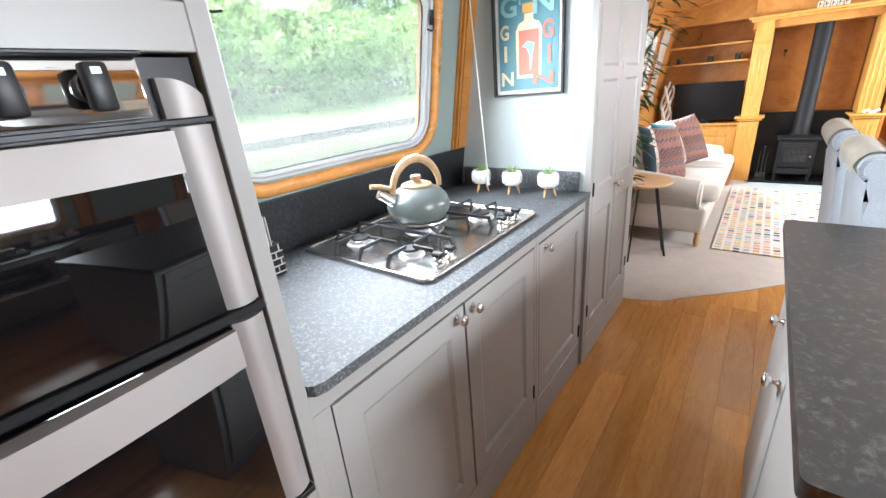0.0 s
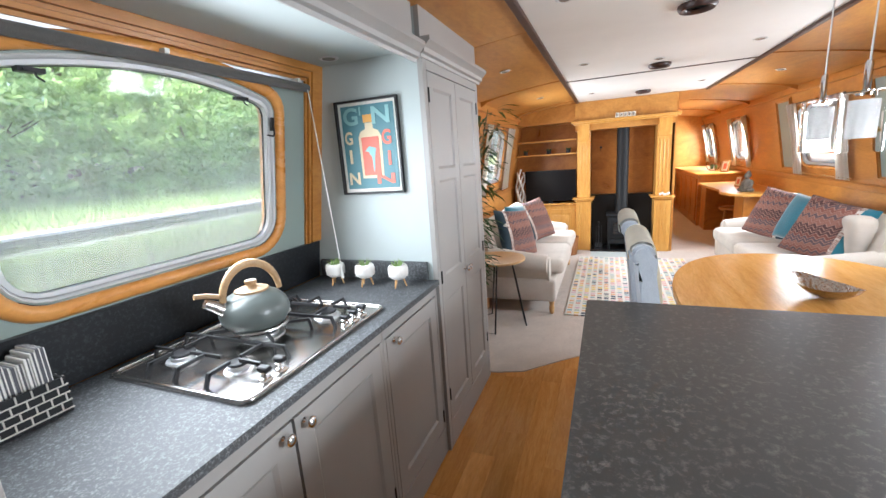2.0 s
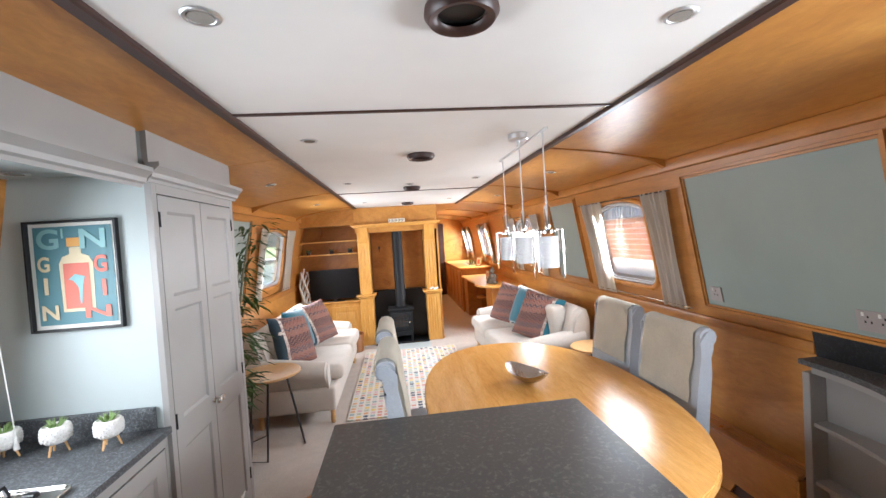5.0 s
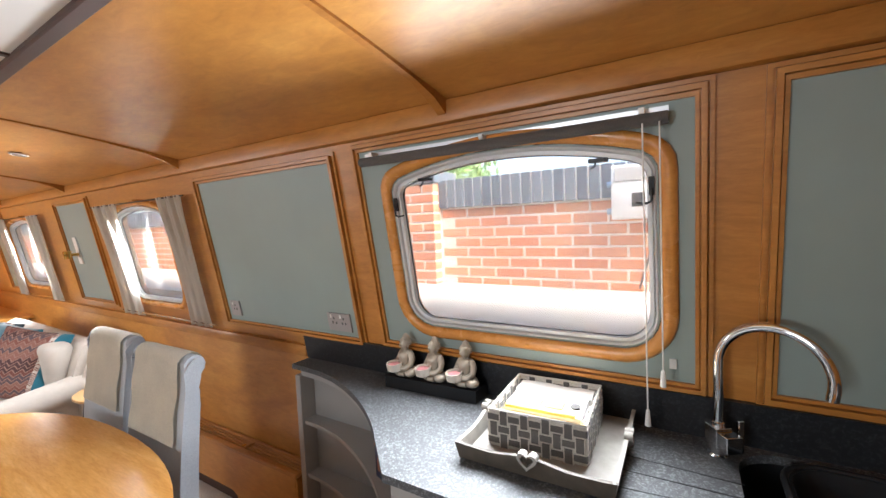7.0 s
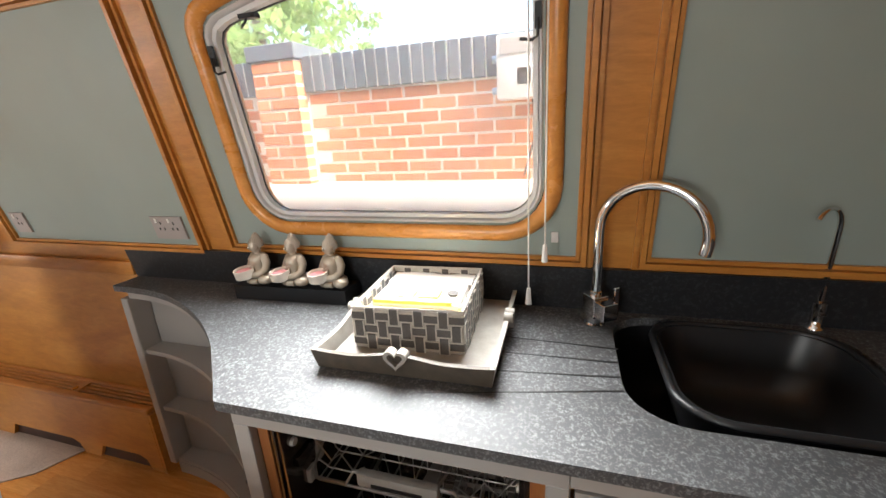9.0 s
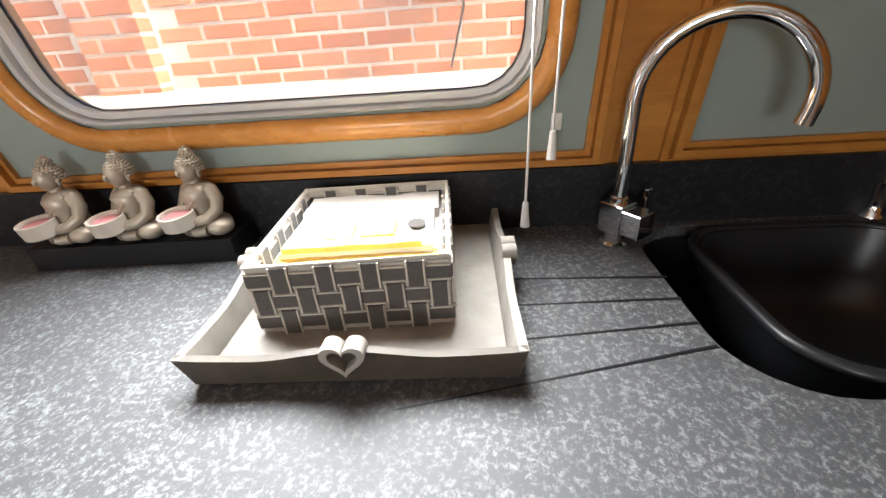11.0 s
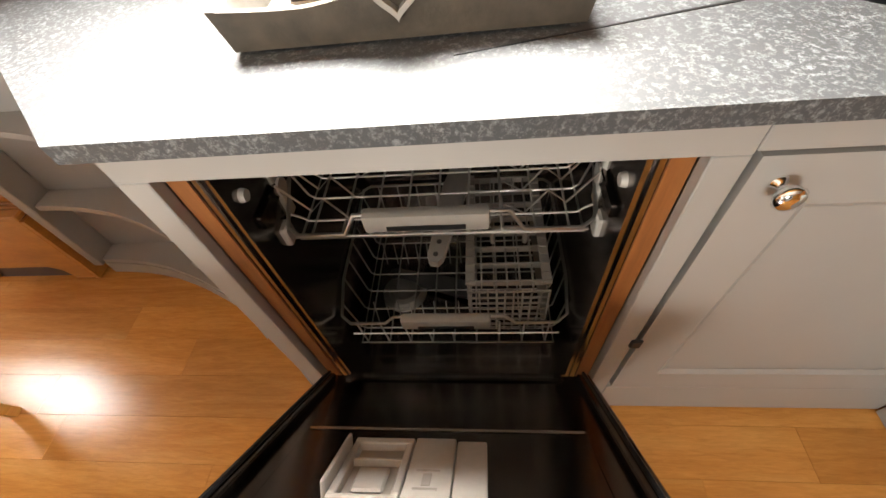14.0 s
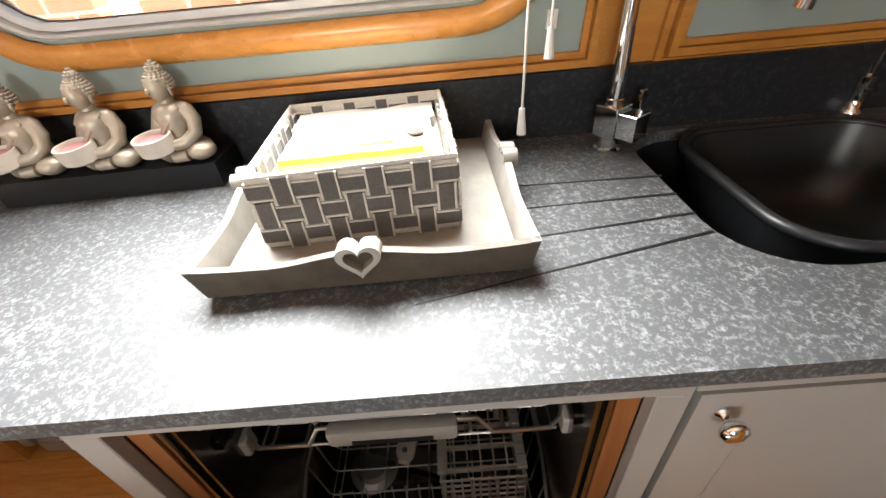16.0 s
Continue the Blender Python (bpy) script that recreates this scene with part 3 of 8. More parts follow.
# ---- grey panels, mouldings, windows ----
def panel_frame(side, s0, s1, z0, z1, name, hole=None):
    """A painted panel in a timber moulding; hole: the window that it surrounds."""
    bm = B()
    if hole:
        sc, hw, a, b, drop = hole
        zc = (a + b) / 2
        ex = [math.atan2(z - zc, q - sc) for z in (z0, z1) for q in (s0, s1)]
        ring(bm, side, rect_shape(s0, s1, z0, z1), win_shape(sc, hw, a, b, drop, 0.085, 0.02), (sc, zc), 0, 0.004, extra=ex)
    else:
        plate(bm, side, s0, s1, z0, z1, 0, 0.004)
    structure("panel_" + name, bm, PANEL, "sage grey painted wall panel")
    bm = B()
    for w0, w, h in ((0.031, 0.042, 0.011), (0.026, 0.031, 0.005), (0.013, 0.026, 0.024), (0.0095, 0.013, 0.007), (0.0, 0.0095, 0.014)):
        plate(bm, side, s0 - w, s0 - w0, z0 - w, z1 + w, 0, h)
        plate(bm, side, s1 + w0, s1 + w, z0 - w, z1 + w, 0, h)
        plate(bm, side, s0 - w0, s1 + w0, z0 - w, z0 - w0, 0, h)
        plate(bm, side, s0 - w0, s1 + w0, z1 + w0, z1 + w, 0, h)
    structure("trim_panel_" + name, bm, TRIM, "stepped oak moulding round a panel")


panel_frame("R", -2.75, -1.614, 1.065, 1.84, "sink")
panel_frame("R", -1.432, -0.31, 1.06, 1.84, "sink_window", (-0.895, 0.425, 1.175, 1.755, 0.06))
panel_frame("R", -0.135, 0.875, 1.045, 1.82, "dining")
panel_frame("R", 2.44, 3.07, 1.045, 1.82, "lamp")
panel_frame("R", 4.72, 5.1, 1.045, 1.82, "desk")
panel_frame("L", -1.1, 0.12, 1.04, 1.80, "hob_window", (-0.505, 0.42, 1.165, 1.74, 0.06))
panel_frame("L", 1.55, 2.75, 1.045, 1.82, "sofa")


def window(i, side, sc, hw, z0, z1, drop, big):
    c = (sc, (z0 + z1) / 2)
    sh = lambda g: win_shape(sc, hw, z0, z1, drop, 0.085, g)
    root = tagged(new("window_%d" % i), "rounded boat window with aluminium frame and oak surround", "window", "", "structure")
    root.location = P(side, sc, z0)
    bm = B()
    ring(bm, side, sh(0.074 if big else 0.068), sh(0.03), c, 0.004 if big else 0.0, 0.026, round_=1)
    part("wood_surround", bm, FRAMEWOOD, root, "rounded oak surround", 60)
    bm = B()
    ring(bm, side, sh(0.03), sh(0.0275), c, -0.01, 0.004)
    part("rubber_seal", bm, BLACK, root, "black rubber seal")
    bm = B()
    ring(bm, side, sh(0.0275), sh(0.012), c, -0.034, 0.008, round_=1)
    ring(bm, side, sh(0.012), sh(0.0), c, -0.034, -0.006)
    part("aluminium_frame", bm, WINALU, root, "satin grey aluminium glazing frame", 30)
    bm = B()
    ring(bm, side, sh(0.0), sh(-0.002), c, -0.034, -0.026)
    part("gasket", bm, BLACK, root, "black glazing gasket")
    bm = B()
    disc(bm, side, sh(0.004), c, -0.033, -0.029)
    g = part("pane", bm, GLASS, root)
    g.visible_shadow = False
    if big:
        for ds, dz, hz in ((-0.3, 0.008, False), (0.3, 0.008, False), (-hw - 0.012, -0.1, True), (hw + 0.012, -0.1, True)):
            zt = z1 - drop * (ds / hw) ** 2 - 0.015
            bm = B()
            s = sc + ds
            if hz:
                sg = 1 if ds < 0 else -1
                plate(bm, side, s - 0.007, s + 0.007, z1 - 0.15, z1 - 0.1, 0.004, 0.014)
                tube(bm, [P(side, s, z1 - 0.13, 0.016), P(side, s, z1 - 0.165, 0.02), P(side, s + sg * 0.012, z1 - 0.172, 0.022), P(side, s + sg * 0.038, z1 - 0.168, 0.022)], 0.0035, 6)
            else:
                plate(bm, side, s - 0.026, s + 0.026, zt - 0.002, zt + 0.009, -0.02, 0.002)
                tube(bm, [P(side, s + 0.006, zt, -0.004), P(side, s + 0.008, zt - 0.012, 0.002), P(side, s + 0.02, zt - 0.02, 0.004)], 0.003, 6)
                cyl(bm, P(side, s - 0.014, zt + 0.003, 0.002), P(side, s - 0.014, zt + 0.003, 0.006), 0.004, n=8)
            part("catch", bm, BLACK, root, "black window catch")
    return root


for i, w in enumerate(WINDOWS):
    window(i + 1, *w)

# ---- kitchen fittings ----


def door_grid(bm, w, h, panels, M, t=0.02, rec=0.008):
    """A framed door: full-depth rails and stiles round sunk panels, with a bevelled bead at each panel."""
    xs = sorted({0, w} | {v for p in panels for v in p[:2]})
    zs = sorted({0, h} | {v for p in panels for v in p[2:]})
    b = B()
    for x0, x1 in zip(xs, xs[1:]):
        for z0, z1 in zip(zs, zs[1:]):
            cx, cz = (x0 + x1) / 2, (z0 + z1) / 2
            sunk = any(p[0] < cx < p[1] and p[2] < cz < p[3] for p in panels)
            box(b, (x0, 0, z0), (x1, -(t - rec if sunk else t), z1))
    k = 0.012
    for x0, x1, z0, z1 in panels:
        o = [b.verts.new((x, -t, z)) for x, z in ((x0, z0), (x1, z0), (x1, z1), (x0, z1))]
        i = [b.verts.new((x, -t + rec - 0.001, z)) for x, z in ((x0 + k, z0 + k), (x1 - k, z0 + k), (x1 - k, z1 - k), (x0 + k, z1 - k))]
        for j in range(4):
            b.faces.new((o[j], o[(j + 1) % 4], i[(j + 1) % 4], i[j]))
    bmesh.ops.remove_doubles(b, verts=b.verts, dist=1e-5)
    b.transform(M)
    me = bpy.data.meshes.new("tmp")
    b.to_mesh(me)
    b.free()
    bm.from_mesh(me)
    bpy.data.meshes.remove(me)
    return bm


EAST, WEST = lambda x, y, z: pose(x, y, z, 0, 0, 90), lambda x, y, z: pose(x, y, z, 0, 0, -90)


def knob(parent, x, y, z, d):
    """A round chrome knob on a stem, pointing along d in x."""
    b = B()
    lathe(b, [(0.009, 0), (0.009, 0.003), (0.005, 0.006), (0.005, 0.014), (0.014, 0.019), (0.0165, 0.025), (0.013, 0.031), (0.006, 0.033)], n=18)
    b.transform(pose(x, y, z, 0, 90 * d, 0))
    return part("knob", b, CHROME, parent, "round chrome knob", 60)


def hinge(parent, x, y, z):
    b = B()
    cyl(b, (x, y, z - 0.03), (x, y, z + 0.03), 0.004, n=8)
    part("hinge", b, BLACK, parent, "slim dark hinge")


# base cabinets under the hob
FX = 2.785
for y0, y1, doors in ((-1.2, -0.27, ((-1.155, -0.722, -0.755), (-0.712, -0.29, -0.68))), (-0.268, 0.228, ((-0.245, 0.205, -0.195),))):
    cab = thing("base_cabinet", "taupe painted kitchen base cabinet with framed doors", "cabinet", (2.45, (y0 + y1) / 2, 0.008), "kitchen base cabinets")
    b = B()
    box(b, (2.17, y0, 0.008), (FX - 0.02, y1, 0.8755))
    part("carcass", b, TAUPE, cab)
    b = B()
    box(b, (FX - 0.02, y0, 0.83), (FX, y1, 0.8755), 0.002)
    box(b, (FX - 0.02, y0, 0.008), (FX, y1, 0.15), 0.002)
    box(b, (FX - 0.02, y0, 0.15), (FX, doors[0][0] - 0.003, 0.83), 0.001)
    box(b, (FX - 0.02, doors[-1][1] + 0.003, 0.15), (FX, y1, 0.83), 0.001)
    split_part("frame_rail", b, TAUPE, cab)
    for a, c, ky in doors:
        b = B()
        door_grid(b, c - a, 0.668, [(0.062, c - a - 0.062, 0.075, 0.6)], EAST(FX - 0.02, a, 0.156))
        d = part("door", b, TAUPE, cab, "framed taupe door", 25)
        knob(d, FX, ky, 0.8, 1)
        hinge(d, FX + 0.002, a + 0.004 if ky > (a + c) / 2 else c - 0.004, 0.22)

# worktop along the hob wall, with its upstands
b = B()
prism(b, [(2.16, -1.2), (2.765, -1.2), (2.785, -1.196), (2.797, -1.188), (2.803, -1.17), (2.803, 0.228), (2.16, 0.228)], 0.877, 0.9, 0.002)
solo("worktop", b, WORKTOP, "speckled grey stone-effect worktop by the canal window", "worktop")
b = B()
plate(b, "L", -1.2, 0.207, 0.901, 1.083, 0.004, 0.026)
solo("upstand", b, SPLASH, "tall black stone upstand below the canal window", "upstand")
b = B()
box(b, (2.172, 0.208, 0.901), (2.755, 0.227, 0.985), 0.002)
solo("upstand", b, WORKTOP, "low grey stone upstand against the tall cupboard", "upstand")

# tall cupboard beside the hob
tall = thing("tall_cupboard", "tall taupe painted cupboard with two panelled doors", "cupboard", (2.5, 0.615, 0.008))
b = B()
box(b, (2.19, 0.251, 0.008), (2.775, 0.985, 2.06))
part("carcass", b, TAUPE, tall)
b = B()
box(b, (2.14, 0.23, 0.008), (2.776, 0.25, 2.06))
part("end_panel", b, ALCOVE, tall, "pale blue-grey end panel")
b = B()
box(b, (2.775, 0.23, 0.008), (2.8, 0.262, 1.84), 0.001)
box(b, (2.775, 0.955, 0.008), (2.8, 0.99, 1.84), 0.001)
box(b, (2.775, 0.262, 0.008), (2.8, 0.955, 0.15), 0.001)
box(b, (2.775, 0.262, 1.80), (2.8, 0.955, 1.84), 0.001)
split_part("frame_rail", b, TAUPE, tall)
b = B()
box(b, (2.775, 0.23, 1.905), (2.797, 0.99, 2.06))
part("fascia", b, TAUPE, tall)
for a, c, ky in ((0.265, 0.606, 0.592), (0.61, 0.952, 0.626)):
    b = B()
    w = c - a
    door_grid(b, w, 1.64, [(0.06, w - 0.055, 0.07, 0.62), (0.06, w - 0.055, 0.74, 1.185), (0.06, w - 0.055, 1.235, 1.58)], EAST(2.78, a, 0.155))
    d = part("door", b, TAUPE, tall, "tall door with three sunk panels", 25)
    knob(d, 2.8, ky, 0.857, 1)
    for hz in (0.3, 0.9, 1.7):
        hinge(d, 2.802, a + 0.003 if ky > (a + c) / 2 else c - 0.003, hz)


def cornice(y0, y1, x, z, parent, name="cornice"):
    """A stepped crown moulding running along the boat."""
    b = B()
    prof = [(0, 0), (0.006, 0), (0.01, 0.012), (0.022, 0.018), (0.026, 0.034), (0.042, 0.05), (0.05, 0.056), (0.05, 0.072), (0, 0.072)]
    A, C = [b.verts.new((x + p, y0, z + q)) for p, q in prof], [b.verts.new((x + p, y1, z + q)) for p, q in prof]
    for j in range(len(prof)):
        b.faces.new((A[j], A[(j + 1) % len(prof)], C[(j + 1) % len(prof)], C[j]))
    b.faces.new(A)
    b.faces.new(C)
    return part(name, b, TAUPE, parent, "stepped crown moulding", 25)


cornice(0.2, 1.02, 2.801, 1.838, tall)

# boxed-in soffit over the hob
soffit = thing("soffit", "grey boxed soffit with crown moulding and spotlights above the hob", "soffit", (2.5, -0.5, 1.86))
b = B()
box(b, (2.24, -1.2, 1.872), (2.78, 0.228, 1.9))
part("underside", b, ALCOVE, soffit, "pale grey painted underside")
b = B()
box(b, (2.76, -2.3, 1.83), (2.782, 0.196, 2.06), 0.001)
part("fascia", b, TAUPE, soffit)
cornice(-2.3, 0.196, 2.783, 1.815, soffit)
b = B()
plate(b, "L", -1.2, 0.229, 1.8435, 1.8715, 0.0, 0.018)
plate(b, "L", 0.1635, 0.229, 1.084, 1.843, 0.0, 0.018)
split_part("window_architrave", b, TRIM, soffit, "oak architrave")


def downlight(x, y, z, tilt=0.0, power=0.0, group="recessed spotlights"):
    d = thing("downlight", "small recessed spotlight with brushed metal rim", "spotlight", (x, y, z), group)
    b = B()
    lathe(b, [(0.041, 0.0), (0.041, -0.002), (0.036, -0.005), (0.03, -0.004), (0.027, 0.0)], (x, y, z), 24)
    b.transform(Matrix.Translation((x, y, z)) @ pose(0, 0, 0, 0, tilt) @ Matrix.Translation((-x, -y, -z)))
    part("rim", b, ALU, d, "", 40)
    b = B()
    cyl(b, (x, y, z - 0.0045), (x, y, z - 0.001), 0.026, n=20)
    b.transform(Matrix.Translation((x, y, z)) @ pose(0, 0, 0, 0, tilt) @ Matrix.Translation((-x, -y, -z)))
    part("lens", b, BULB, d, "pale glass lens")
    return d


BULB = plastic("spot_lens", (0.3, 0.28, 0.25), 0.2)
for x, y in ((2.43, 0.12), (2.43, -0.83)):
    downlight(x, y, 1.871)
for x, y in ((4.43, -0.5), (3.33, -0.5), (3.325, 0.6), (4.43, 2.1), (3.33, 2.1), (3.86, 2.3), (3.33, 3.9), (4.43, 3.9), (4.43, -1.9), (3.33, -1.9)):
    downlight(x, y, TOP_Z - 0.0005)
for x, y, tl in ((4.98, 1.75, 8), (2.8, 1.75, -8), (4.98, 3.5, 8), (2.8, 3.5, -8)):
    t_ = (x - C_R) / (P("R", 0, EAVE_Z).x - C_R) if x > 4 else (C_L - x) / (C_L - P("L", 0, EAVE_Z).x)
    downlight(x, y, roof_z(t_) - 0.004, tl)

# oven housing
oven_unit = thing("oven_housing", "tall taupe cabinet housing a built-in double oven", "cabinet", (2.5, -1.55, 0.008))
b = B()
box(b, (2.17, -1.222, 0.008), (2.795, -1.204, 2.05))
box(b, (2.17, -1.9, 0.008), (2.795, -1.88, 2.05))
box(b, (2.17, -1.88, 0.008), (2.19, -1.222, 2.05))
split_part("carcass_panel", b, TAUPE, oven_unit)
b = B()
box(b, (2.78, -1.231, 0.15), (2.8, -1.204, 1.83), 0.0015)
box(b, (2.78, -1.9, 0.15), (2.8, -1.845, 1.83), 0.0015)
box(b, (2.78, -1.845, 1.418), (2.8, -1.231, 1.47), 0.0015)
box(b, (2.78, -1.845, 0.655), (2.8, -1.231, 0.718), 0.0015)
box(b, (2.78, -1.9, 0.008), (2.8, -1.204, 0.15), 0.0015)
split_part("frame_rail", b, TAUPE, oven_unit)
for z0, z1 in ((1.475, 1.82), (0.155, 0.65)):
    b = B()
    door_grid(b, 0.606, z1 - z0, [(0.06, 0.546, 0.06, z1 - z0 - 0.06)], EAST(2.78, -1.841, z0))
    part("door", b, TAUPE, oven_unit, "", 25)
oven = thing("double_oven", "stainless steel and black glass built-in double oven", "oven", (2.5, -1.54, 0.722))
b = B()
box(b, (2.25, -1.84, 0.724), (2.784, -1.236, 1.414))
part("body", b, BLACK, oven)
b = B()
box(b, (2.785, -1.775, 1.351), (2.812, -1.3, 1.412), 0.003, 2)
cp = part("control_panel", b, CHROME, oven, "mirror-polished control panel")
b = B()
box(b, (2.785, -1.78, 1.4125), (2.822, -1.296, 1.4165), 0.001)
part("top_edge", b, BLACK, cp, "black top edge")
b = B()
box(b, (2.785, -1.84, 1.341), (2.812, -1.236, 1.3475), 0.001)
part("lower_edge", b, BLACK, cp, "black shadow strip")
for y in (-1.345, -1.41, -1.60, -1.72):
    b = B()
    cyl(b, (2.8125, y, 1.383), (2.82, y, 1.383), 0.016, 0.014, 20)
    box(b, (2.8205, y - 0.0105, 1.361), (2.84, y + 0.0105, 1.405), 0.004, 2)
    kn = part("control_knob", b, BLACK, oven, "black bar-shaped control knob", 40)
    b = B()
    box(b, (2.8402, y - 0.004, 1.394), (2.8408, y + 0.004, 1.4))
    part("knob_mark", b, WHITEPL, kn, "white mark")


def side_trim(ya, yb, z0, z1, round_top):
    """A rounded satin steel edge that runs up one side of the oven front."""
    b = B()
    n = 8
    lo = [(2.785, ya)] + [(2.794 + 0.014 * math.sin(math.pi * (0.12 + 0.76 * i / n)), ya + (yb - ya) * i / n) for i in range(n + 1)] + [(2.785, yb)]
    A = [b.verts.new((x, y, z0)) for x, y in lo]
    C = [b.verts.new((x, y, z1 - (round_top * ((y - yb) / (ya - yb)) ** 2))) for x, y in lo]
    for i in range(len(lo)):
        b.faces.new((A[i], A[(i + 1) % len(lo)], C[(i + 1) % len(lo)], C[i]))
    b.faces.new(A)
    b.faces.new(C)
    return part("side_trim", b, SATIN, oven, "rounded satin steel edge", 50)


for ya, yb in ((-1.238, -1.284), (-1.838, -1.792)):
    side_trim(ya, yb, 1.3485, 1.392, 0.02)
    side_trim(ya, yb, 1.099, 1.3385, 0.0)
    side_trim(ya, yb, 0.73, 1.077, 0.0)
for z0, z1, hb, bow in ((1.1, 1.338, 0.049, 0.004), (0.73, 1.076, 0.06, 0.02)):
    b = B()
    box(b, (2.786, -1.79, z0), (2.808, -1.286, z1), 0.003, 2)
    d = part("oven_door", b, GLOSSBLACK, oven, "black glass oven door")
    b = B()
    pl_ = [(2.8085, -1.789)] + [(2.816 + bow * (1 - (2 * i / 14 - 1) ** 2), -1.789 + 0.502 * i / 14) for i in range(15)] + [(2.8085, -1.287)]
    prism(b, pl_, z1 - hb, z1 - 0.002, 0.003)
    part("door_band", b, SATIN, d, "bowed satin steel handle band", 40)
    b = B()
    box(b, (2.785, -1.84, z0 - 0.016), (2.811, -1.236, z0 - 0.003), 0.002)
    part("lower_gap", b, BLACK, d, "black gap strip")

# hob
hob = thing("gas_hob", "stainless steel five-burner gas hob set in the worktop", "hob", (2.48, -0.47, 0.9))
b = B()
prism(b, [(2.225 + 0.5 * 0, -0.795), (2.715, -0.795), (2.735, -0.775), (2.735, -0.16), (2.715, -0.14), (2.225, -0.14), (2.215, -0.15), (2.215, -0.785)], 0.9005, 0.9075, 0.003)
hp = part("plate", b, HOBSTEEL, hob, "brushed stainless steel plate")
b = B()
rim_pts = []
for cx_, cy_, a0 in ((2.705, -0.17, 0), (2.245, -0.17, 90), (2.245, -0.765, 180), (2.705, -0.765, 270)):
    rim_pts += [(cx_ + 0.024 * math.cos(radians(a0 + 22.5 * i)), cy_ + 0.024 * math.sin(radians(a0 + 22.5 * i)), 0.9085) for i in range(5)]
tube(b, rim_pts, 0.006, 8, True)
part("raised_edge", b, HOBSTEEL, hp, "rounded raised edge", 60)
BURNERS = [(2.345, -0.66, 0.036), (2.57, -0.665, 0.03), (2.455, -0.465, 0.052), (2.345, -0.27, 0.03), (2.57, -0.275, 0.036)]
for x, y, r in BURNERS:
    b = B()
    lathe(b, [(r * 1.35, 0.907), (r * 1.3, 0.911), (r, 0.913), (r, 0.922), (r * 0.94, 0.924)], (x, y, 0), 26)
    d = part("burner", b, ALU, hob, "aluminium burner ring", 40)
    b = B()
    lathe(b, [(r * 0.92, 0.9245), (r * 0.94, 0.928), (r * 0.85, 0.931), (0.004, 0.932)], (x, y, 0), 24)
    part("burner_cap", b, IRON, d, "black enamelled cap", 40)
def support_bar(b, pts):
    """A square bar that runs level and bends down to its foot."""
    for p, q in zip(pts, pts[1:]):
        p, q = Vector(p), Vector(q)
        d = (q - p).normalized()
        m = Matrix.Translation((p + q) / 2) @ d.to_track_quat("X", "Z").to_matrix().to_4x4() @ Matrix.Diagonal(((q - p).length + 0.006, 0.0075, 0.0095, 1))
        bmesh.ops.create_cube(b, size=1, matrix=m)


for ya, yb, yo in ((-0.77, -0.575, -1), (-0.355, -0.16, 1)):
    ym = (ya + yb) / 2
    end, inn = (ya, yb) if yo < 0 else (yb, ya)
    feet = [[(x, end - yo * 0.002, 0.909), (x, end - yo * 0.016, 0.939), (x, tip, 0.94)] for x, tip in ((2.345, ym + yo * 0.02), (2.455, ym), (2.57, ym + yo * 0.02))]
    feet += [[(2.237, ym, 0.909), (2.25, ym, 0.939), (2.325, ym, 0.94)], [(2.668, ym, 0.909), (2.655, ym, 0.939), (2.59, ym, 0.94)]]
    feet += [[(2.237, inn, 0.909), (2.25, inn, 0.939), (2.65, inn, 0.94), (2.662, inn, 0.909)], [(2.345, inn, 0.94), (2.345, ym - yo * 0.022, 0.94)], [(2.57, inn, 0.94), (2.57, ym - yo * 0.022, 0.94)], [(2.4, ym, 0.94), (2.515, ym, 0.94)]]
    for pts in feet:
        b = B()
        support_bar(b, pts)
        part("pan_support", b, IRON, hob, "black cast-iron support bar", 30)
for sx, sy in ((1, 1), (1, -1), (-1, 1), (-1, -1)):
    b = B()
    support_bar(b, [(2.455 + sx * 0.13, -0.465 + sy * 0.085, 0.908), (2.455 + sx * 0.125, -0.465 + sy * 0.082, 0.94), (2.455 + sx * 0.05, -0.465 + sy * 0.035, 0.94)])
    part("pan_support", b, IRON, hob, "black cast-iron support bar", 30)
b = B()
tube(b, [(2.455 + 0.082 * math.cos(a), -0.465 + 0.082 * math.sin(a), 0.946) for a in (2 * math.pi * i / 28 for i in range(28))], 0.005, 6, True)
part("wok_ring", b, RACKWIRE, hob, "round wire ring")
for y in (-0.69, -0.635, -0.335, -0.285, -0.235):
    b = B()
    lathe(b, [(0.02, 0.9075), (0.018, 0.912), (0.011, 0.916), (0.011, 0.926), (0.015, 0.93), (0.013, 0.932)], (2.69, y, 0), 20)
    d = part("control_knob", b, CHROME, hob, "chrome control knob", 40)
    b = B()
    box(b, (2.673, y - 0.0105, 0.931), (2.707, y + 0.0105, 0.945), 0.003)
    part("knob_grip", b, BLACK, d, "black grip")

# kettle on the middle burner
KX, KY, KZ = 2.44, -0.465, 0.947
kettle = thing("kettle", "grey-green enamel stove kettle with a pale wooden handle", "kettle", (KX, KY, KZ))
b = B()
lathe(b, [(0.075, 0.0), (0.088, 0.004), (0.104, 0.03), (0.108, 0.05), (0.1, 0.078), (0.08, 0.1), (0.055, 0.113), (0.05, 0.115)], (KX, KY, KZ), 40)
part("body", b, KETTLE, kettle, "", 60)
b = B()
lathe(b, [(0.052, 0.113), (0.052, 0.12), (0.04, 0.125), (0.02, 0.128), (0.014, 0.134), (0.019, 0.142), (0.017, 0.149), (0.004, 0.152)], (KX, KY, KZ), 28)
part("lid", b, KETTLEWOOD, kettle, "pale wooden lid with knob", 60)
b = B()
dx, dy = -0.35, -0.94
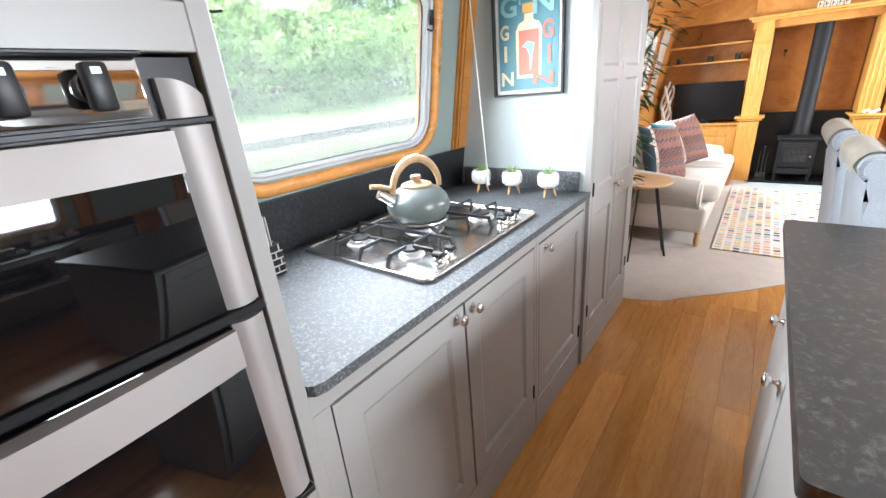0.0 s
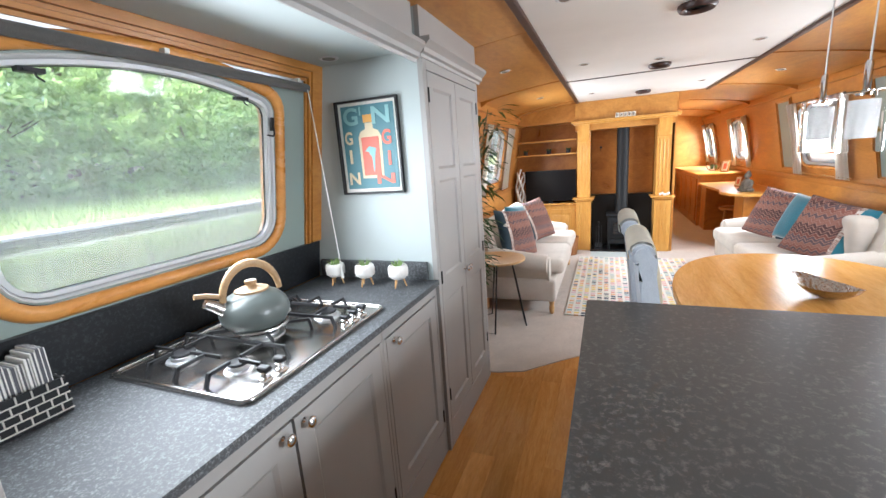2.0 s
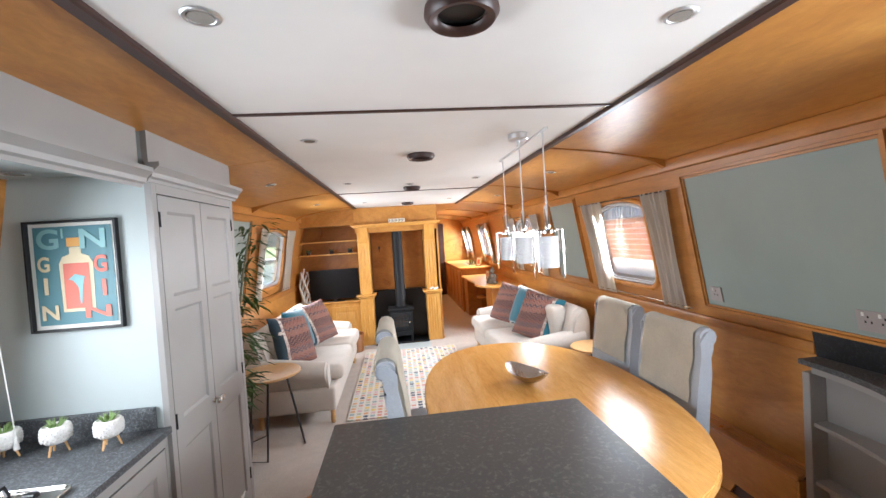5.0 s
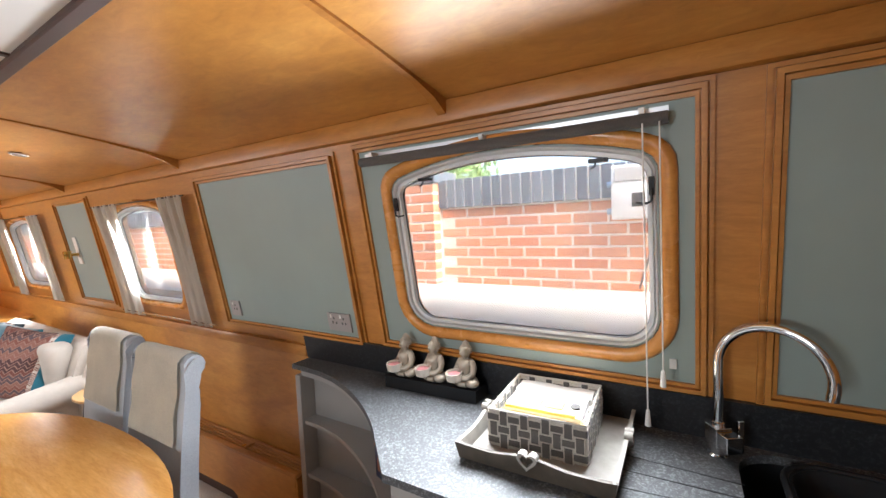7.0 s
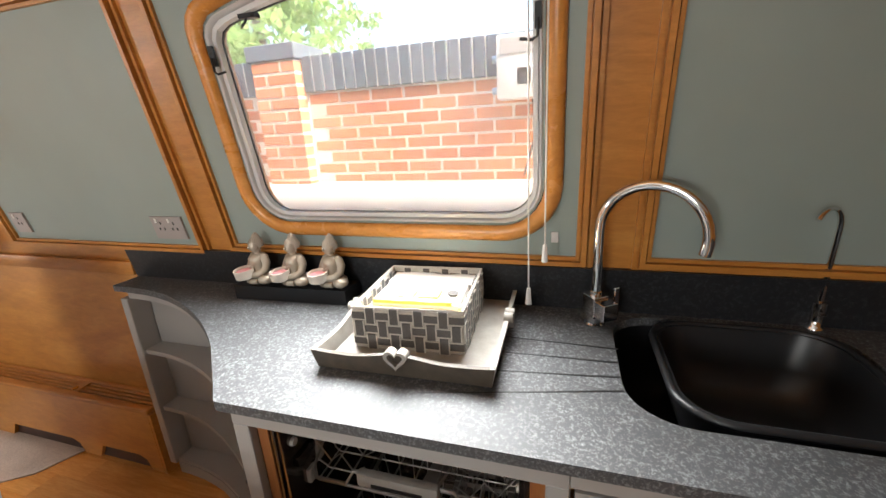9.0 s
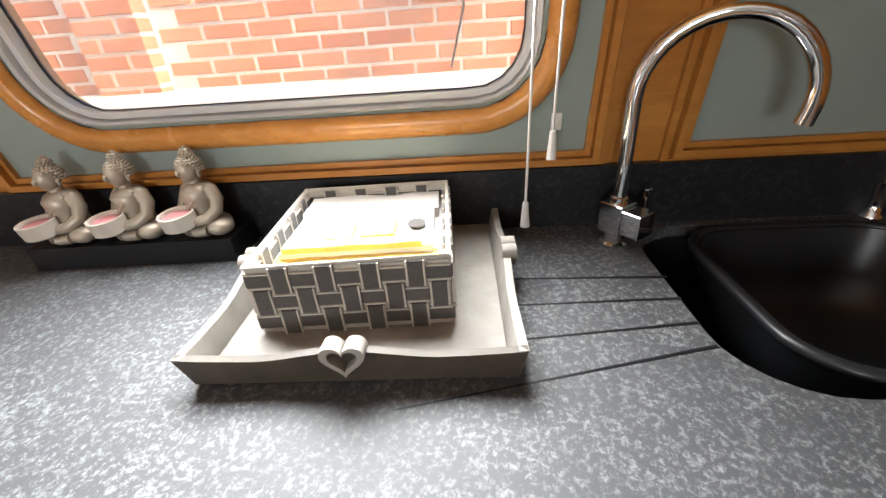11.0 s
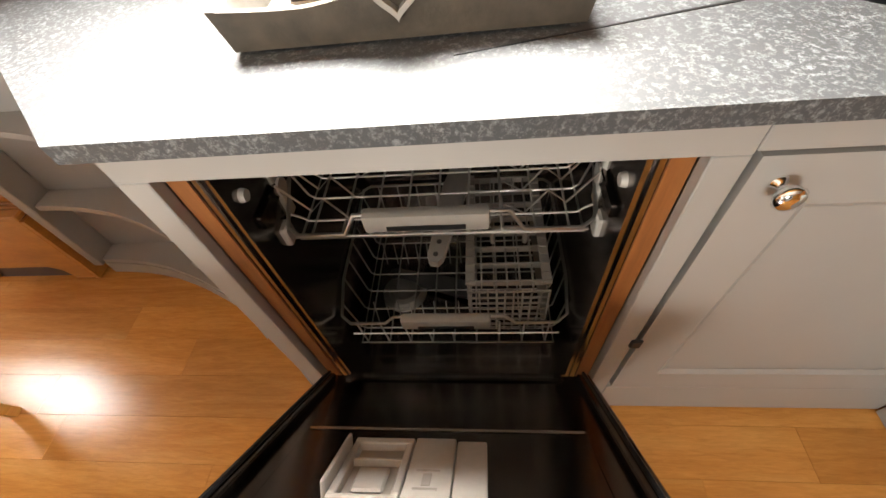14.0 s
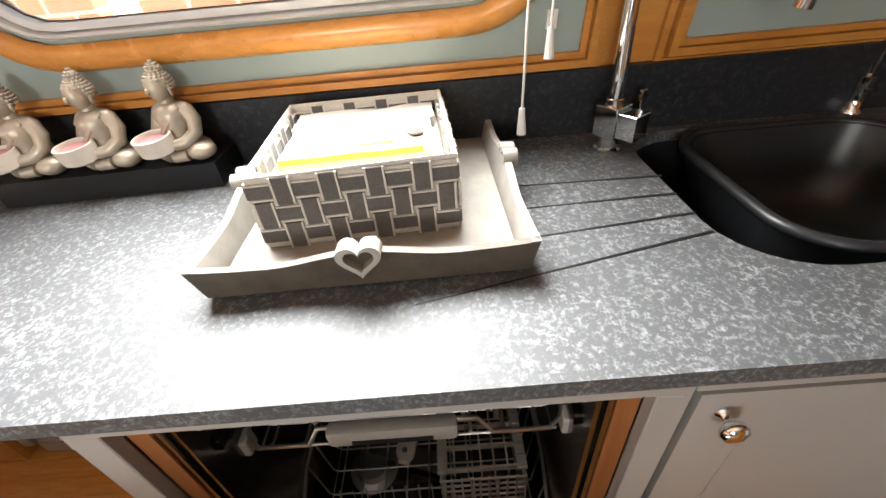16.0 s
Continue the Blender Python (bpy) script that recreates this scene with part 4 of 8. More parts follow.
tube(b, [(KX + dx * 0.085, KY + dy * 0.085, KZ + 0.07), (KX + dx * 0.115, KY + dy * 0.115, KZ + 0.095), (KX + dx * 0.14, KY + dy * 0.14, KZ + 0.112)], lambda t: 0.021 - 0.006 * t, 14)
part("spout", b, STEEL, kettle, "short steel spout", 60)
b = B()
tube(b, [(KX + dx * 0.1, KY + dy * 0.1, KZ + 0.122), (KX + dx * 0.135, KY + dy * 0.135, KZ + 0.135), (KX + dx * 0.165, KY + dy * 0.165, KZ + 0.14)], 0.008, 8)
part("whistle_lever", b, KETTLEWOOD, kettle, "wooden spout lever", 60)
b = B()
tube(b, [(KX + dx * 0.09 * math.cos(a), KY + dy * 0.09 * math.cos(a), KZ + 0.1 + 0.105 * math.sin(a)) for a in (math.pi * i / 18 for i in range(19))], lambda t: 0.0095 + 0.004 * math.sin(math.pi * t), 12)
part("handle", b, KETTLEWOOD, kettle, "arched pale wooden handle", 60)

# three potted succulents
rnd = random.Random(5)
for px_, py_ in ((2.345, 0.095), (2.5, 0.1), (2.665, 0.105)):
    pot = thing("succulent_pot", "white patterned ceramic pot with succulent on wooden legs", "plant pot", (px_, py_, 0.901), "succulents on the worktop")
    b = B()
    lathe(b, [(0.012, 0.036), (0.03, 0.04), (0.04, 0.058), (0.042, 0.078), (0.038, 0.098), (0.034, 0.1), (0.032, 0.094), (0.004, 0.092)], (px_, py_, 0.901), 26)
    part("pot", b, CERAMIC, pot, "", 60)
    b = B()
    for k in range(5):
        for j in range(18):
            a = 2 * math.pi * (j + 0.5 * (k % 2)) / 18
            r = 0.0405 if 0 < k < 4 else 0.0385
            z = 0.951 + k * 0.0095
            box(b, (px_ + r * math.cos(a) - 0.003, py_ + r * math.sin(a) - 0.003, z), (px_ + r * math.cos(a) + 0.003, py_ + r * math.sin(a) + 0.003, z + 0.005))
    part("raised_pattern", b, CERAMIC, pot)
    for a in (0.4, 2.5, 4.6):
        b = B()
        cyl(b, (px_ + 0.02 * math.cos(a), py_ + 0.02 * math.sin(a), 0.942), (px_ + 0.032 * math.cos(a), py_ + 0.032 * math.sin(a), 0.902), 0.0045, 0.003, 8)
        part("leg", b, BLOND, pot, "pale wooden leg")
    b = B()
    for k in range(26):
        a, l, tl = rnd.uniform(0, 6.28), rnd.uniform(0.02, 0.036), rnd.uniform(0.1, 1.0)
        base = Vector((px_ + 0.01 * math.cos(a), py_ + 0.01 * math.sin(a), 0.992))
        tip = base + l * Vector((math.sin(tl) * math.cos(a), math.sin(tl) * math.sin(a), math.cos(tl)))
        cyl(b, base, tip, 0.004, 0.0008, 5)
    part("leaves", b, LEAFLIGHT, pot, "spiky green leaves")


# framed print on the cupboard's end
def words(txt, size, m, mat, parent, name="lettering"):
    c = bpy.data.curves.new("txt", "FONT")
    c.body, c.size, c.extrude = txt, size, 0.0004
    c.offset = size * 0.025
    o = bpy.data.objects.new("txt", c)
    me = bpy.data.meshes.new_from_object(o)
    bpy.data.objects.remove(o)
    me.transform(m)
    root = parent
    while root.parent:
        root = root.parent
    me.transform(Matrix.Translation(-root.location))
    me.materials.append(mat)
    ob = new(name, me)
    ob.parent = parent
    return ob


PY = 0.23
poster = thing("framed_print", "black-framed colourful gin bottle print on the cupboard end", "picture", (2.52, PY - 0.008, 1.3))
x0, x1, z0, z1 = 2.361, 2.676, 1.302, 1.712
b = B()
for a, c in (((x0, z0), (x0 + 0.009, z1)), ((x1 - 0.009, z0), (x1, z1)), ((x0 + 0.009, z0), (x1 - 0.009, z0 + 0.009)), ((x0 + 0.009, z1 - 0.009), (x1 - 0.009, z1))):
    box(b, (a[0], PY - 0.022, a[1]), (c[0], PY - 0.001, c[1]), 0.001)
part("frame", b, BLACK, poster, "slim black frame")
INKS = {n: paint(n, c, 0.5, 0.05, 0.02) for n, c in (("ink_paper", (0.7, 0.69, 0.64)), ("ink_teal", (0.07, 0.2, 0.24)), ("ink_aqua", (0.24, 0.46, 0.48)), ("ink_cream", (0.66, 0.56, 0.36)), ("ink_coral", (0.62, 0.13, 0.08)), ("ink_amber", (0.66, 0.33, 0.06)))}


def sheet(name, pts, depth, mat, label=""):
    b = B()
    prism(b, pts, 0, 0.0006)
    b.transform(Matrix.Translation((0, PY - depth, 0)) @ pose(0, 0, 0, 90))
    return part(name, b, INKS[mat], poster, label)


rc = lambda a, c, d, e: [(a, c), (d, c), (d, e), (a, e)]
sheet("mount", rc(x0 + 0.009, z0 + 0.009, x1 - 0.009, z1 - 0.009), 0.004, "ink_paper", "off-white border")
sheet("print_ground", rc(x0 + 0.024, z0 + 0.024, x1 - 0.024, z1 - 0.022), 0.006, "ink_teal", "teal printed ground")
bx = (x0 + x1) / 2 + 0.005
sheet("bottle", [(bx - 0.055, z0 + 0.07), (bx + 0.055, z0 + 0.07), (bx + 0.058, z0 + 0.25), (bx + 0.045, z0 + 0.275), (bx + 0.02, z0 + 0.285), (bx + 0.02, z0 + 0.31), (bx - 0.02, z0 + 0.31), (bx - 0.02, z0 + 0.285), (bx - 0.045, z0 + 0.275), (bx - 0.058, z0 + 0.25)], 0.0075, "ink_cream", "cream bottle shape")
sheet("bottle_label", rc(bx - 0.044, z0 + 0.082, bx + 0.044, z0 + 0.25), 0.009, "ink_coral", "coral red bottle label")
sheet("bottle_cap", rc(bx - 0.026, z0 + 0.312, bx + 0.022, z0 + 0.345), 0.009, "ink_amber", "amber bottle cap")
sheet("label_shape", [(bx - 0.03, z0 + 0.19), (bx - 0.005, z0 + 0.21), (bx + 0.028, z0 + 0.2), (bx + 0.02, z0 + 0.165), (bx + 0.012, z0 + 0.1), (bx + 0.006, z0 + 0.1), (bx + 0.004, z0 + 0.16), (bx - 0.012, z0 + 0.185)], 0.0105, "ink_aqua", "pale blue shape on the label")


def put(txt, size, x, z, mat, rot=0, sx=1.0):
    words(txt, size, Matrix.Translation((x, PY - 0.0095, z)) @ pose(0, 0, 0, 90) @ pose(0, 0, 0, 0, 0, rot) @ Matrix.Diagonal((sx, 1, 1, 1)), INKS[mat], poster)


put("G", 0.1, x0 + 0.034, z0 + 0.308, "ink_aqua", 0, 1.1)
put("I", 0.05, x0 + 0.118, z0 + 0.345, "ink_aqua")
put("N", 0.1, x0 + 0.175, z0 + 0.305, "ink_aqua", 0, 1.3)
put("G", 0.075, x0 + 0.032, z0 + 0.225, "ink_cream", 0, 0.8)
put("I", 0.085, x0 + 0.045, z0 + 0.14, "ink_cream", 0, 1.1)
put("N", 0.075, x0 + 0.032, z0 + 0.045, "ink_cream", 0, 1.1)
put("G", 0.085, x0 + 0.222, z0 + 0.215, "ink_coral", 0, 0.8)
put("I", 0.085, x0 + 0.242, z0 + 0.125, "ink_coral", 0, 1.1)
put("N", 0.06, x0 + 0.175, z0 + 0.045, "ink_coral", 0, 2.2)
# basket of striped napkins beside the oven housing
bk = thing("napkin_basket", "black and white woven basket holding striped napkins", "basket", (2.25, -1.02, 0.901))
b = B()
box(b, (2.2, -1.17, 0.902), (2.31, -0.92, 0.905))
for y in (-1.17, -0.926):
    box(b, (2.2, y, 0.905), (2.31, y + 0.006, 0.99))
for x in (2.2, 2.304):
    box(b, (x, -1.164, 0.905), (x + 0.006, -0.926, 0.99))
part("body", b, BLACK, bk, "black woven body")
b = B()
for k in range(4):
    z = 0.912 + k * 0.02
    for y in (-1.1712, -0.9188):
        for j in range(4):
            box(b, (2.2 + j * 0.028 + (0.012 if k % 2 else 0), y - 0.0015, z), (2.203 + j * 0.028 + (0.012 if k % 2 else 0), y + 0.0015, z + 0.018))
    for j in range(9):
        box(b, (2.3095, -1.165 + j * 0.028 + (0.012 if k % 2 else 0), z), (2.312, -1.162 + j * 0.028 + (0.012 if k % 2 else 0), z + 0.018))
    box(b, (2.198, -1.172, z - 0.003), (2.312, -0.918, z))
part("white_edging", b, STRAPEDGE, bk, "white woven edging")
STRIPE = cloth("white_napkin_cotton", (0.68, 0.66, 0.62), 300, 0.05)
STRIPEDARK = cloth("charcoal_napkin_stripe", (0.09, 0.09, 0.1), 300, 0.05)
for k, y in enumerate((-1.105, -0.985)):
    nap = thing("napkin", "folded white napkin with charcoal stripes in a basket", "napkin", (2.25, y, 0.91), "striped napkins")
    b, c2 = B(), B()
    for i in range(10):
        ya = y - 0.0525 + i * 0.0105
        x1, zt = 2.288 + 0.009 * math.sin(i * 0.8 + 2 * k), 1.058 + 0.014 * math.sin(i * 0.75 + k * 1.7)
        box(b, (2.213, ya, 0.91), (x1, ya + 0.0104, zt), 0.0012)
        box(c2, (2.212, ya + 0.003 + 0.002 * math.sin(i * 1.3), 0.91), (x1 + 0.0008, ya + 0.0075, zt + 0.0008))
    part("folds", b, STRIPE, nap, "soft white folds")
    split_part("stripe", c2, STRIPEDARK, nap, "charcoal stripe")


# roller blinds and their cords
def blind(side, s0, s1, z, cords):
    bl = thing("roller_blind", "dark rolled-up roller blind with brackets above a window", "blind", tuple(P(side, (s0 + s1) / 2, z - 0.05, 0.035)))
    b = B()
    tube(b, [P(side, s0, z, 0.04), P(side, s1, z, 0.04)], 0.017, 14)
    part("roll", b, STRAP, bl, "dark grey rolled fabric", 60)
    b = B()
    plate(b, side, s0, s1, z + 0.022, z + 0.034, 0.004, 0.012)
    part("rail", b, ALU, bl, "thin metal rail")
    for s in (s0 + 0.06, (s0 + s1) / 2, s1 - 0.06):
        b = B()
        plate(b, side, s - 0.007, s + 0.007, z + 0.016, z + 0.03, 0.012, 0.05)
        part("bracket", b, WHITEPL, bl, "pale plastic bracket")
    for s, zb, w in cords:
        b = B()
        p0, p1 = P(side, s, z - 0.01, 0.055), Vector((w, s, zb))
        tube(b, [p0, p0.lerp(p1, 0.5), p1], 0.0022, 6)
        part("cord", b, WHITEPL, bl, "white pull cord")
        b = B()
        cyl(b, p1, p1 - Vector((0, 0, 0.045)), 0.005, 0.0085, 10)
        part("cord_toggle", b, WHITEPL, bl, "white plastic toggle")


blind("R", -1.375, -0.345, 1.795, [(-1.317, 0.998, 5.505), (-1.356, 1.118, 5.505)])
blind("L", -1.12, 0.1, 1.765, [(0.085, 0.98, 2.387)])

# ---- the sink side ----


def edge_curve(n=22):
    """The worktop's front edge as it sweeps back to its narrow tip."""
    k = [(5.036, -0.725), (5.07, -0.69), (5.145, -0.61), (5.23, -0.52), (5.3, -0.425), (5.36, -0.33), (5.425, -0.2), (5.47, -0.08), (5.495, 0.03), (5.505, 0.13), (5.507, 0.235)]
    ys = [p[1] for p in k]
    out = []
    for i in range(n):
        y = ys[0] + (ys[-1] - ys[0]) * i / (n - 1)
        out.append((float(np.interp(y, ys, [p[0] for p in k])), y))
    return out


SX0, SX1, SY0, SY1 = 5.165, 5.59, -2.03, -1.525


def round_rect(x0, x1, y0, y1, r, n=6):
    out = []
    for cx, cy, a0 in ((x1 - r, y1 - r, 0), (x0 + r, y1 - r, 90), (x0 + r, y0 + r, 180), (x1 - r, y0 + r, 270)):
        out += [(cx + r * math.cos(radians(a0 + 90 * i / n)), cy + r * math.sin(radians(a0 + 90 * i / n))) for i in range(n + 1)]
    return out


# worktop with a cut-out for the sink: two plain lengths and a ring round the hole
wt = thing("worktop", "speckled grey stone-effect worktop sweeping back to a curved end", "worktop", (5.3, -1.0, 0.87))
b = B()
prism(b, edge_curve() + [(5.627, 0.235), (5.627, -1.4), (5.04, -1.4)], 0.877, 0.9, 0.0015)
part("curved_length", b, WORKTOP, wt)
b = B()
inner = round_rect(SX0, SX1, SY0, SY1, 0.11)
cx, cy = (SX0 + SX1) / 2, (SY0 + SY1) / 2
outer = []
for x, y in inner:
    dx, dy = x - cx, y - cy
    s = min((5.627 - cx) / dx if dx > 1e-6 else 9, (5.04 - cx) / dx if dx < -1e-6 else 9, (-1.4 - cy) / dy if dy > 1e-6 else 9, (-2.15 - cy) / dy if dy < -1e-6 else 9)
    outer.append((cx + dx * s, cy + dy * s))
for x, y in ((5.627, -1.4), (5.04, -1.4), (5.04, -2.15), (5.627, -2.15)):
    j = min(range(len(outer)), key=lambda q: (outer[q][0] - x) ** 2 + (outer[q][1] - y) ** 2)
    outer[j] = (x, y)
n = len(inner)
vs = [[b.verts.new((x, y, z)) for x, y in L] for L, z in ((outer, 0.877), (outer, 0.9), (inner, 0.9), (inner, 0.877))]
for k in range(4):
    A, C = vs[k], vs[(k + 1) % 4]
    for j in range(n):
        b.faces.new((A[j], A[(j + 1) % n], C[(j + 1) % n], C[j]))
part("sink_length", b, WORKTOP, wt, "", 30)
b = B()
box(b, (5.04, -2.7, 0.877), (5.627, -2.15, 0.9), 0.0)
box(b, (4.45, -2.7, 0.877), (5.04, -2.06, 0.9), 0.0)
part("corner_length", b, WORKTOP, wt)
for y0, y1, x0, x1 in ((-1.2, -1.531, 5.418, 5.409), (-1.2, -1.527, 5.341, 5.351), (-1.2, -1.526, 5.258, 5.295), (-1.13, -1.526, 5.155, 5.249)):
    b = B()
    p, q = Vector((x0, y0, 0)), Vector((x1, y1, 0))
    d = (q - p).normalized()
    e = Vector((-d.y, d.x, 0)) * 0.003
    prism(b, [tuple((v + sg * e).xy) for v, sg in ((p, 0.2), (p, -0.2), (q, -1), (q, 1))], 0.9, 0.9006)
    part("drainer_groove", b, DARKSINK, wt, "dark drainer groove")
b = B()
plate(b, "R", -2.7, 0.24, 0.901, 1.03, 0.004, 0.022)
solo("upstand", b, SPLASH, "black stone upstand behind the sink worktop", "upstand")

# sink basin and washing-up bowl


def basin(bm, x0, x1, y0, y1, z0, z1, r, t, taper=0.03, rim=0.0, n=8):
    loops = []
    prof = [(0, z1, 0), (taper * 0.5, (z0 + z1) / 2, 0), (taper, z0 + 0.03, 0), (taper + 0.03, z0, 0)]
    for ins, z, _ in prof:
        loops.append([(x, y, z) for x, y in round_rect(x0 + ins, x1 - ins, y0 + ins, y1 - ins, r, n)])
    outs = [[(x, y, z - (0 if i == 0 else t)) for x, y in round_rect(x0 + ins - t - (rim if i == 0 else 0), x1 - ins + t + (rim if i == 0 else 0), y0 + ins - t - (rim if i == 0 else 0), y1 - ins + t + (rim if i == 0 else 0), r + t, n)] for i, (ins, z, _) in enumerate(prof)]
    seq = outs[::-1] + loops
    vs = [[bm.verts.new(p) for p in L] for L in seq]
    for A, C in zip(vs, vs[1:]):
        for j in range(len(A)):
            bm.faces.new((A[j], A[(j + 1) % len(A)], C[(j + 1) % len(A)], C[j]))
    bm.faces.new(vs[0])
    bm.faces.new(vs[-1])
    return bm


b = B()
basin(b, SX0 - 0.004, SX1 + 0.004, SY0 - 0.004, SY1 + 0.004, 0.69, 0.8755, 0.11, 0.004, 0.02)
solo("sink", b, DARKSINK, "black undermount composite sink", "sink", smooth=60)
wb = thing("washing_up_bowl", "black plastic washing-up bowl standing in the sink", "bowl", (5.39, -1.8, 0.735))
b = B()
basin(b, 5.207, 5.565, -2.0, -1.63, 0.735, 0.897, 0.085, 0.003, 0.03, 0.012)
part("bowl", b, BOWLPLASTIC, wb, "", 60)
b = B()
tube(b, [(x, y, 0.896) for x, y in round_rect(5.193, 5.579, -2.014, -1.616, 0.095, 8)], 0.0085, 10, True)
part("rolled_rim", b, BOWLPLASTIC, wb, "rolled rim", 60)
b = B()
for k in range(6):
    tube(b, [(5.29, -1.74 - 0.022 * k, 0.7405), (5.36, -1.74 - 0.022 * k, 0.7405)], 0.004, 6)
split_part("base_rib", b, BOWLPLASTIC, wb)

# mixer tap, filter tap
tap = thing("mixer_tap", "chrome swan-neck mixer tap with square body", "tap", (5.53, -1.484, 0.9))
TX, TY = 5.53, -1.484
b = B()
lathe(b, [(0.026, 0), (0.026, 0.004), (0.02, 0.008), (0.02, 0.03)], (TX, TY, 0.9005), 24)
part("base", b, CHROME, tap, "", 40)
b = B()
box(b, (-0.022, -0.022, 0), (0.022, 0.022, 0.056), 0.0015)
box(b, (-0.058, -0.021, 0.006), (-0.0225, 0.021, 0.05), 0.0015)
b.transform(pose(TX, TY, 0.926, 0, 0, 35))
part("body", b, CHROME, tap, "square chrome body")
b = B()
box(b, (-0.05, 0.0215, 0.0), (-0.034, 0.029, 0.088), 0.002)
b.transform(pose(TX, TY, 0.915, 0, 0, 125))
part("lever", b, CHROME, tap, "flat chrome lever")
b = B()
dv = Vector((-0.078, -0.213, 0)).normalized()
R_ = 0.1125
pts = [Vector((TX, TY, 0.98)), Vector((TX, TY, 1.05)), Vector((TX, TY, 1.11)), Vector((TX, TY, 1.155))]
for i in range(1, 19):
    a = math.pi * 1.03 * i / 18
    pts.append(Vector((TX, TY, 1.155)) + dv * (R_ - R_ * math.cos(a)) + Vector((0, 0, R_ * math.sin(a) * 1.0)))
pts.append(pts[-1] + Vector((0.002, 0.003, -0.024)))
tube(b, pts, 0.0125, 16)
part("spout", b, CHROME, tap, "swan-neck spout", 60)
b = B()
lathe(b, [(0.0155, 0.978), (0.0155, 0.992), (0.0125, 0.994)], (TX, TY, 0), 20)
part("collar", b, CHROME, tap, "", 50)
ft = thing("filter_tap", "slim chrome filter tap behind the sink", "tap", (5.597, -1.985, 0.9))
b = B()
lathe(b, [(0.018, 0), (0.018, 0.005), (0.012, 0.01), (0.012, 0.045), (0.015, 0.05), (0.015, 0.07), (0.006, 0.075)], (5.597, -1.985, 0.9005), 18)
part("base", b, CHROME, ft, "", 50)
b = B()
pts = [Vector((5.597, -1.985, 0.97)), Vector((5.592, -1.985, 1.1)), Vector((5.58, -1.98, 1.16))]
for i in range(1, 11):
    a = math.pi * 0.82 * i / 10
    pts.append(Vector((5.58, -1.98, 1.16)) + Vector((-0.6, 0.8, 0)) * (0.045 - 0.045 * math.cos(a)) + Vector((0, 0, 0.045 * math.sin(a))))
tube(b, pts, lambda t: 0.0065 - 0.001 * t, 12)
part("spout", b, CHROME, ft, "thin curved spout", 60)
b = B()
box(b, (5.57, -1.979, 0.945), (5.594, -1.991, 0.951), 0.002)
part("lever", b, BLACK, ft, "small lever")

# sink cabinet, dishwasher housing
GX = 5.065
sc_ = thing("sink_cabinet", "taupe painted sink cabinet with a framed door", "cabinet", (5.35, -1.75, 0.008))
b = B()
box(b, (GX + 0.022, -2.09, 0.008), (5.6, -2.07, 0.8755))
box(b, (GX + 0.022, -1.43, 0.008), (5.6, -1.412, 0.8755))
box(b, (GX + 0.022, -2.07, 0.10), (5.6, -1.43, 0.12))
split_part("carcass_panel", b, TAUPE, sc_)
b = B()
box(b, (GX, -2.09, 0.826), (GX + 0.02, -1.428, 0.8755), 0.0015)
box(b, (GX, -2.09, 0.008), (GX + 0.02, -1.428, 0.148), 0.0015)
split_part("frame_rail", b, TAUPE, sc_)
b = B()
door_grid(b, 0.6, 0.668, [(0.075, 0.53, 0.08, 0.595)], WEST(GX + 0.02, -1.436, 0.153), 0.021)
d = part("door", b, TAUPE, sc_, "framed taupe door", 25)
knob(d, GX - 0.001, -1.468, 0.785, -1)
b = B()
box(b, (GX - 0.006, -1.441, 0.37), (GX + 0.002, -1.418, 0.4), 0.004)
part("child_catch", b, BLACK, d, "small black catch")
rt = thing("return_cabinet", "taupe painted corner cabinet returning across the kitchen", "cabinet", (4.75, -2.4, 0.008))
b = B()
box(b, (4.47, -2.68, 0.008), (5.06, -2.08, 0.8755), 0.002)
part("carcass", b, TAUPE, rt)
b = B()
door_grid(b, 0.5, 0.66, [(0.07, 0.43, 0.08, 0.58)], pose(5.03, -2.08, 0.155, 0, 0, 180), 0.02)
part("door", b, TAUPE, rt, "", 25)

dh = thing("dishwasher_housing", "taupe painted frame round the built-in dishwasher with oak liners", "cabinet", (5.35, -1.08, 0.008))
b = B()
box(b, (GX, -1.427, 0.822), (GX + 0.02, -0.727, 0.8755), 0.0015)
box(b, (GX, -0.768, 0.008), (GX + 0.02, -0.727, 0.822), 0.0015)
box(b, (GX, -1.427, 0.008), (GX + 0.02, -1.388, 0.822), 0.0015)
split_part("frame_rail", b, TAUPE, dh)
for y0, y1 in ((-0.796, -0.769), (-1.387, -1.360)):
    b = B()
    box(b, (GX + 0.021, y0, 0.008), (5.6, y1, 0.82))
    part("liner", b, LINER, dh, "red-brown timber liner")
b = B()
box(b, (GX + 0.021, -0.745, 0.008), (5.6, -0.728, 0.8755))
part("end_panel", b, TAUPE, dh)

dw = thing("dishwasher", "built-in dishwasher with its door half open, empty racks inside", "dishwasher", (5.33, -1.078, 0.1))
TY0, TY1, TZ0, TZ1, TX0, TX1 = -1.352, -0.804, 0.13, 0.812, 5.095, 5.585
b = B()
box(b, (TX0, TY1 - 0.012, TZ0), (TX1, TY1 + 0.004, TZ1))
box(b, (TX0, TY0 - 0.004, TZ0), (TX1, TY0 + 0.012, TZ1))
box(b, (TX1 - 0.012, TY0 + 0.012, TZ0), (TX1, TY1 - 0.012, TZ1))
box(b, (TX0, TY0 + 0.012, TZ1 - 0.008), (TX1 - 0.012, TY1 - 0.012, TZ1))
box(b, (TX0, TY0 + 0.012, TZ0), (TX1 - 0.012, TY1 - 0.012, TZ0 + 0.012))
split_part("tub_wall", b, TUB, dw, "dark polished steel tub wall")
b = B()
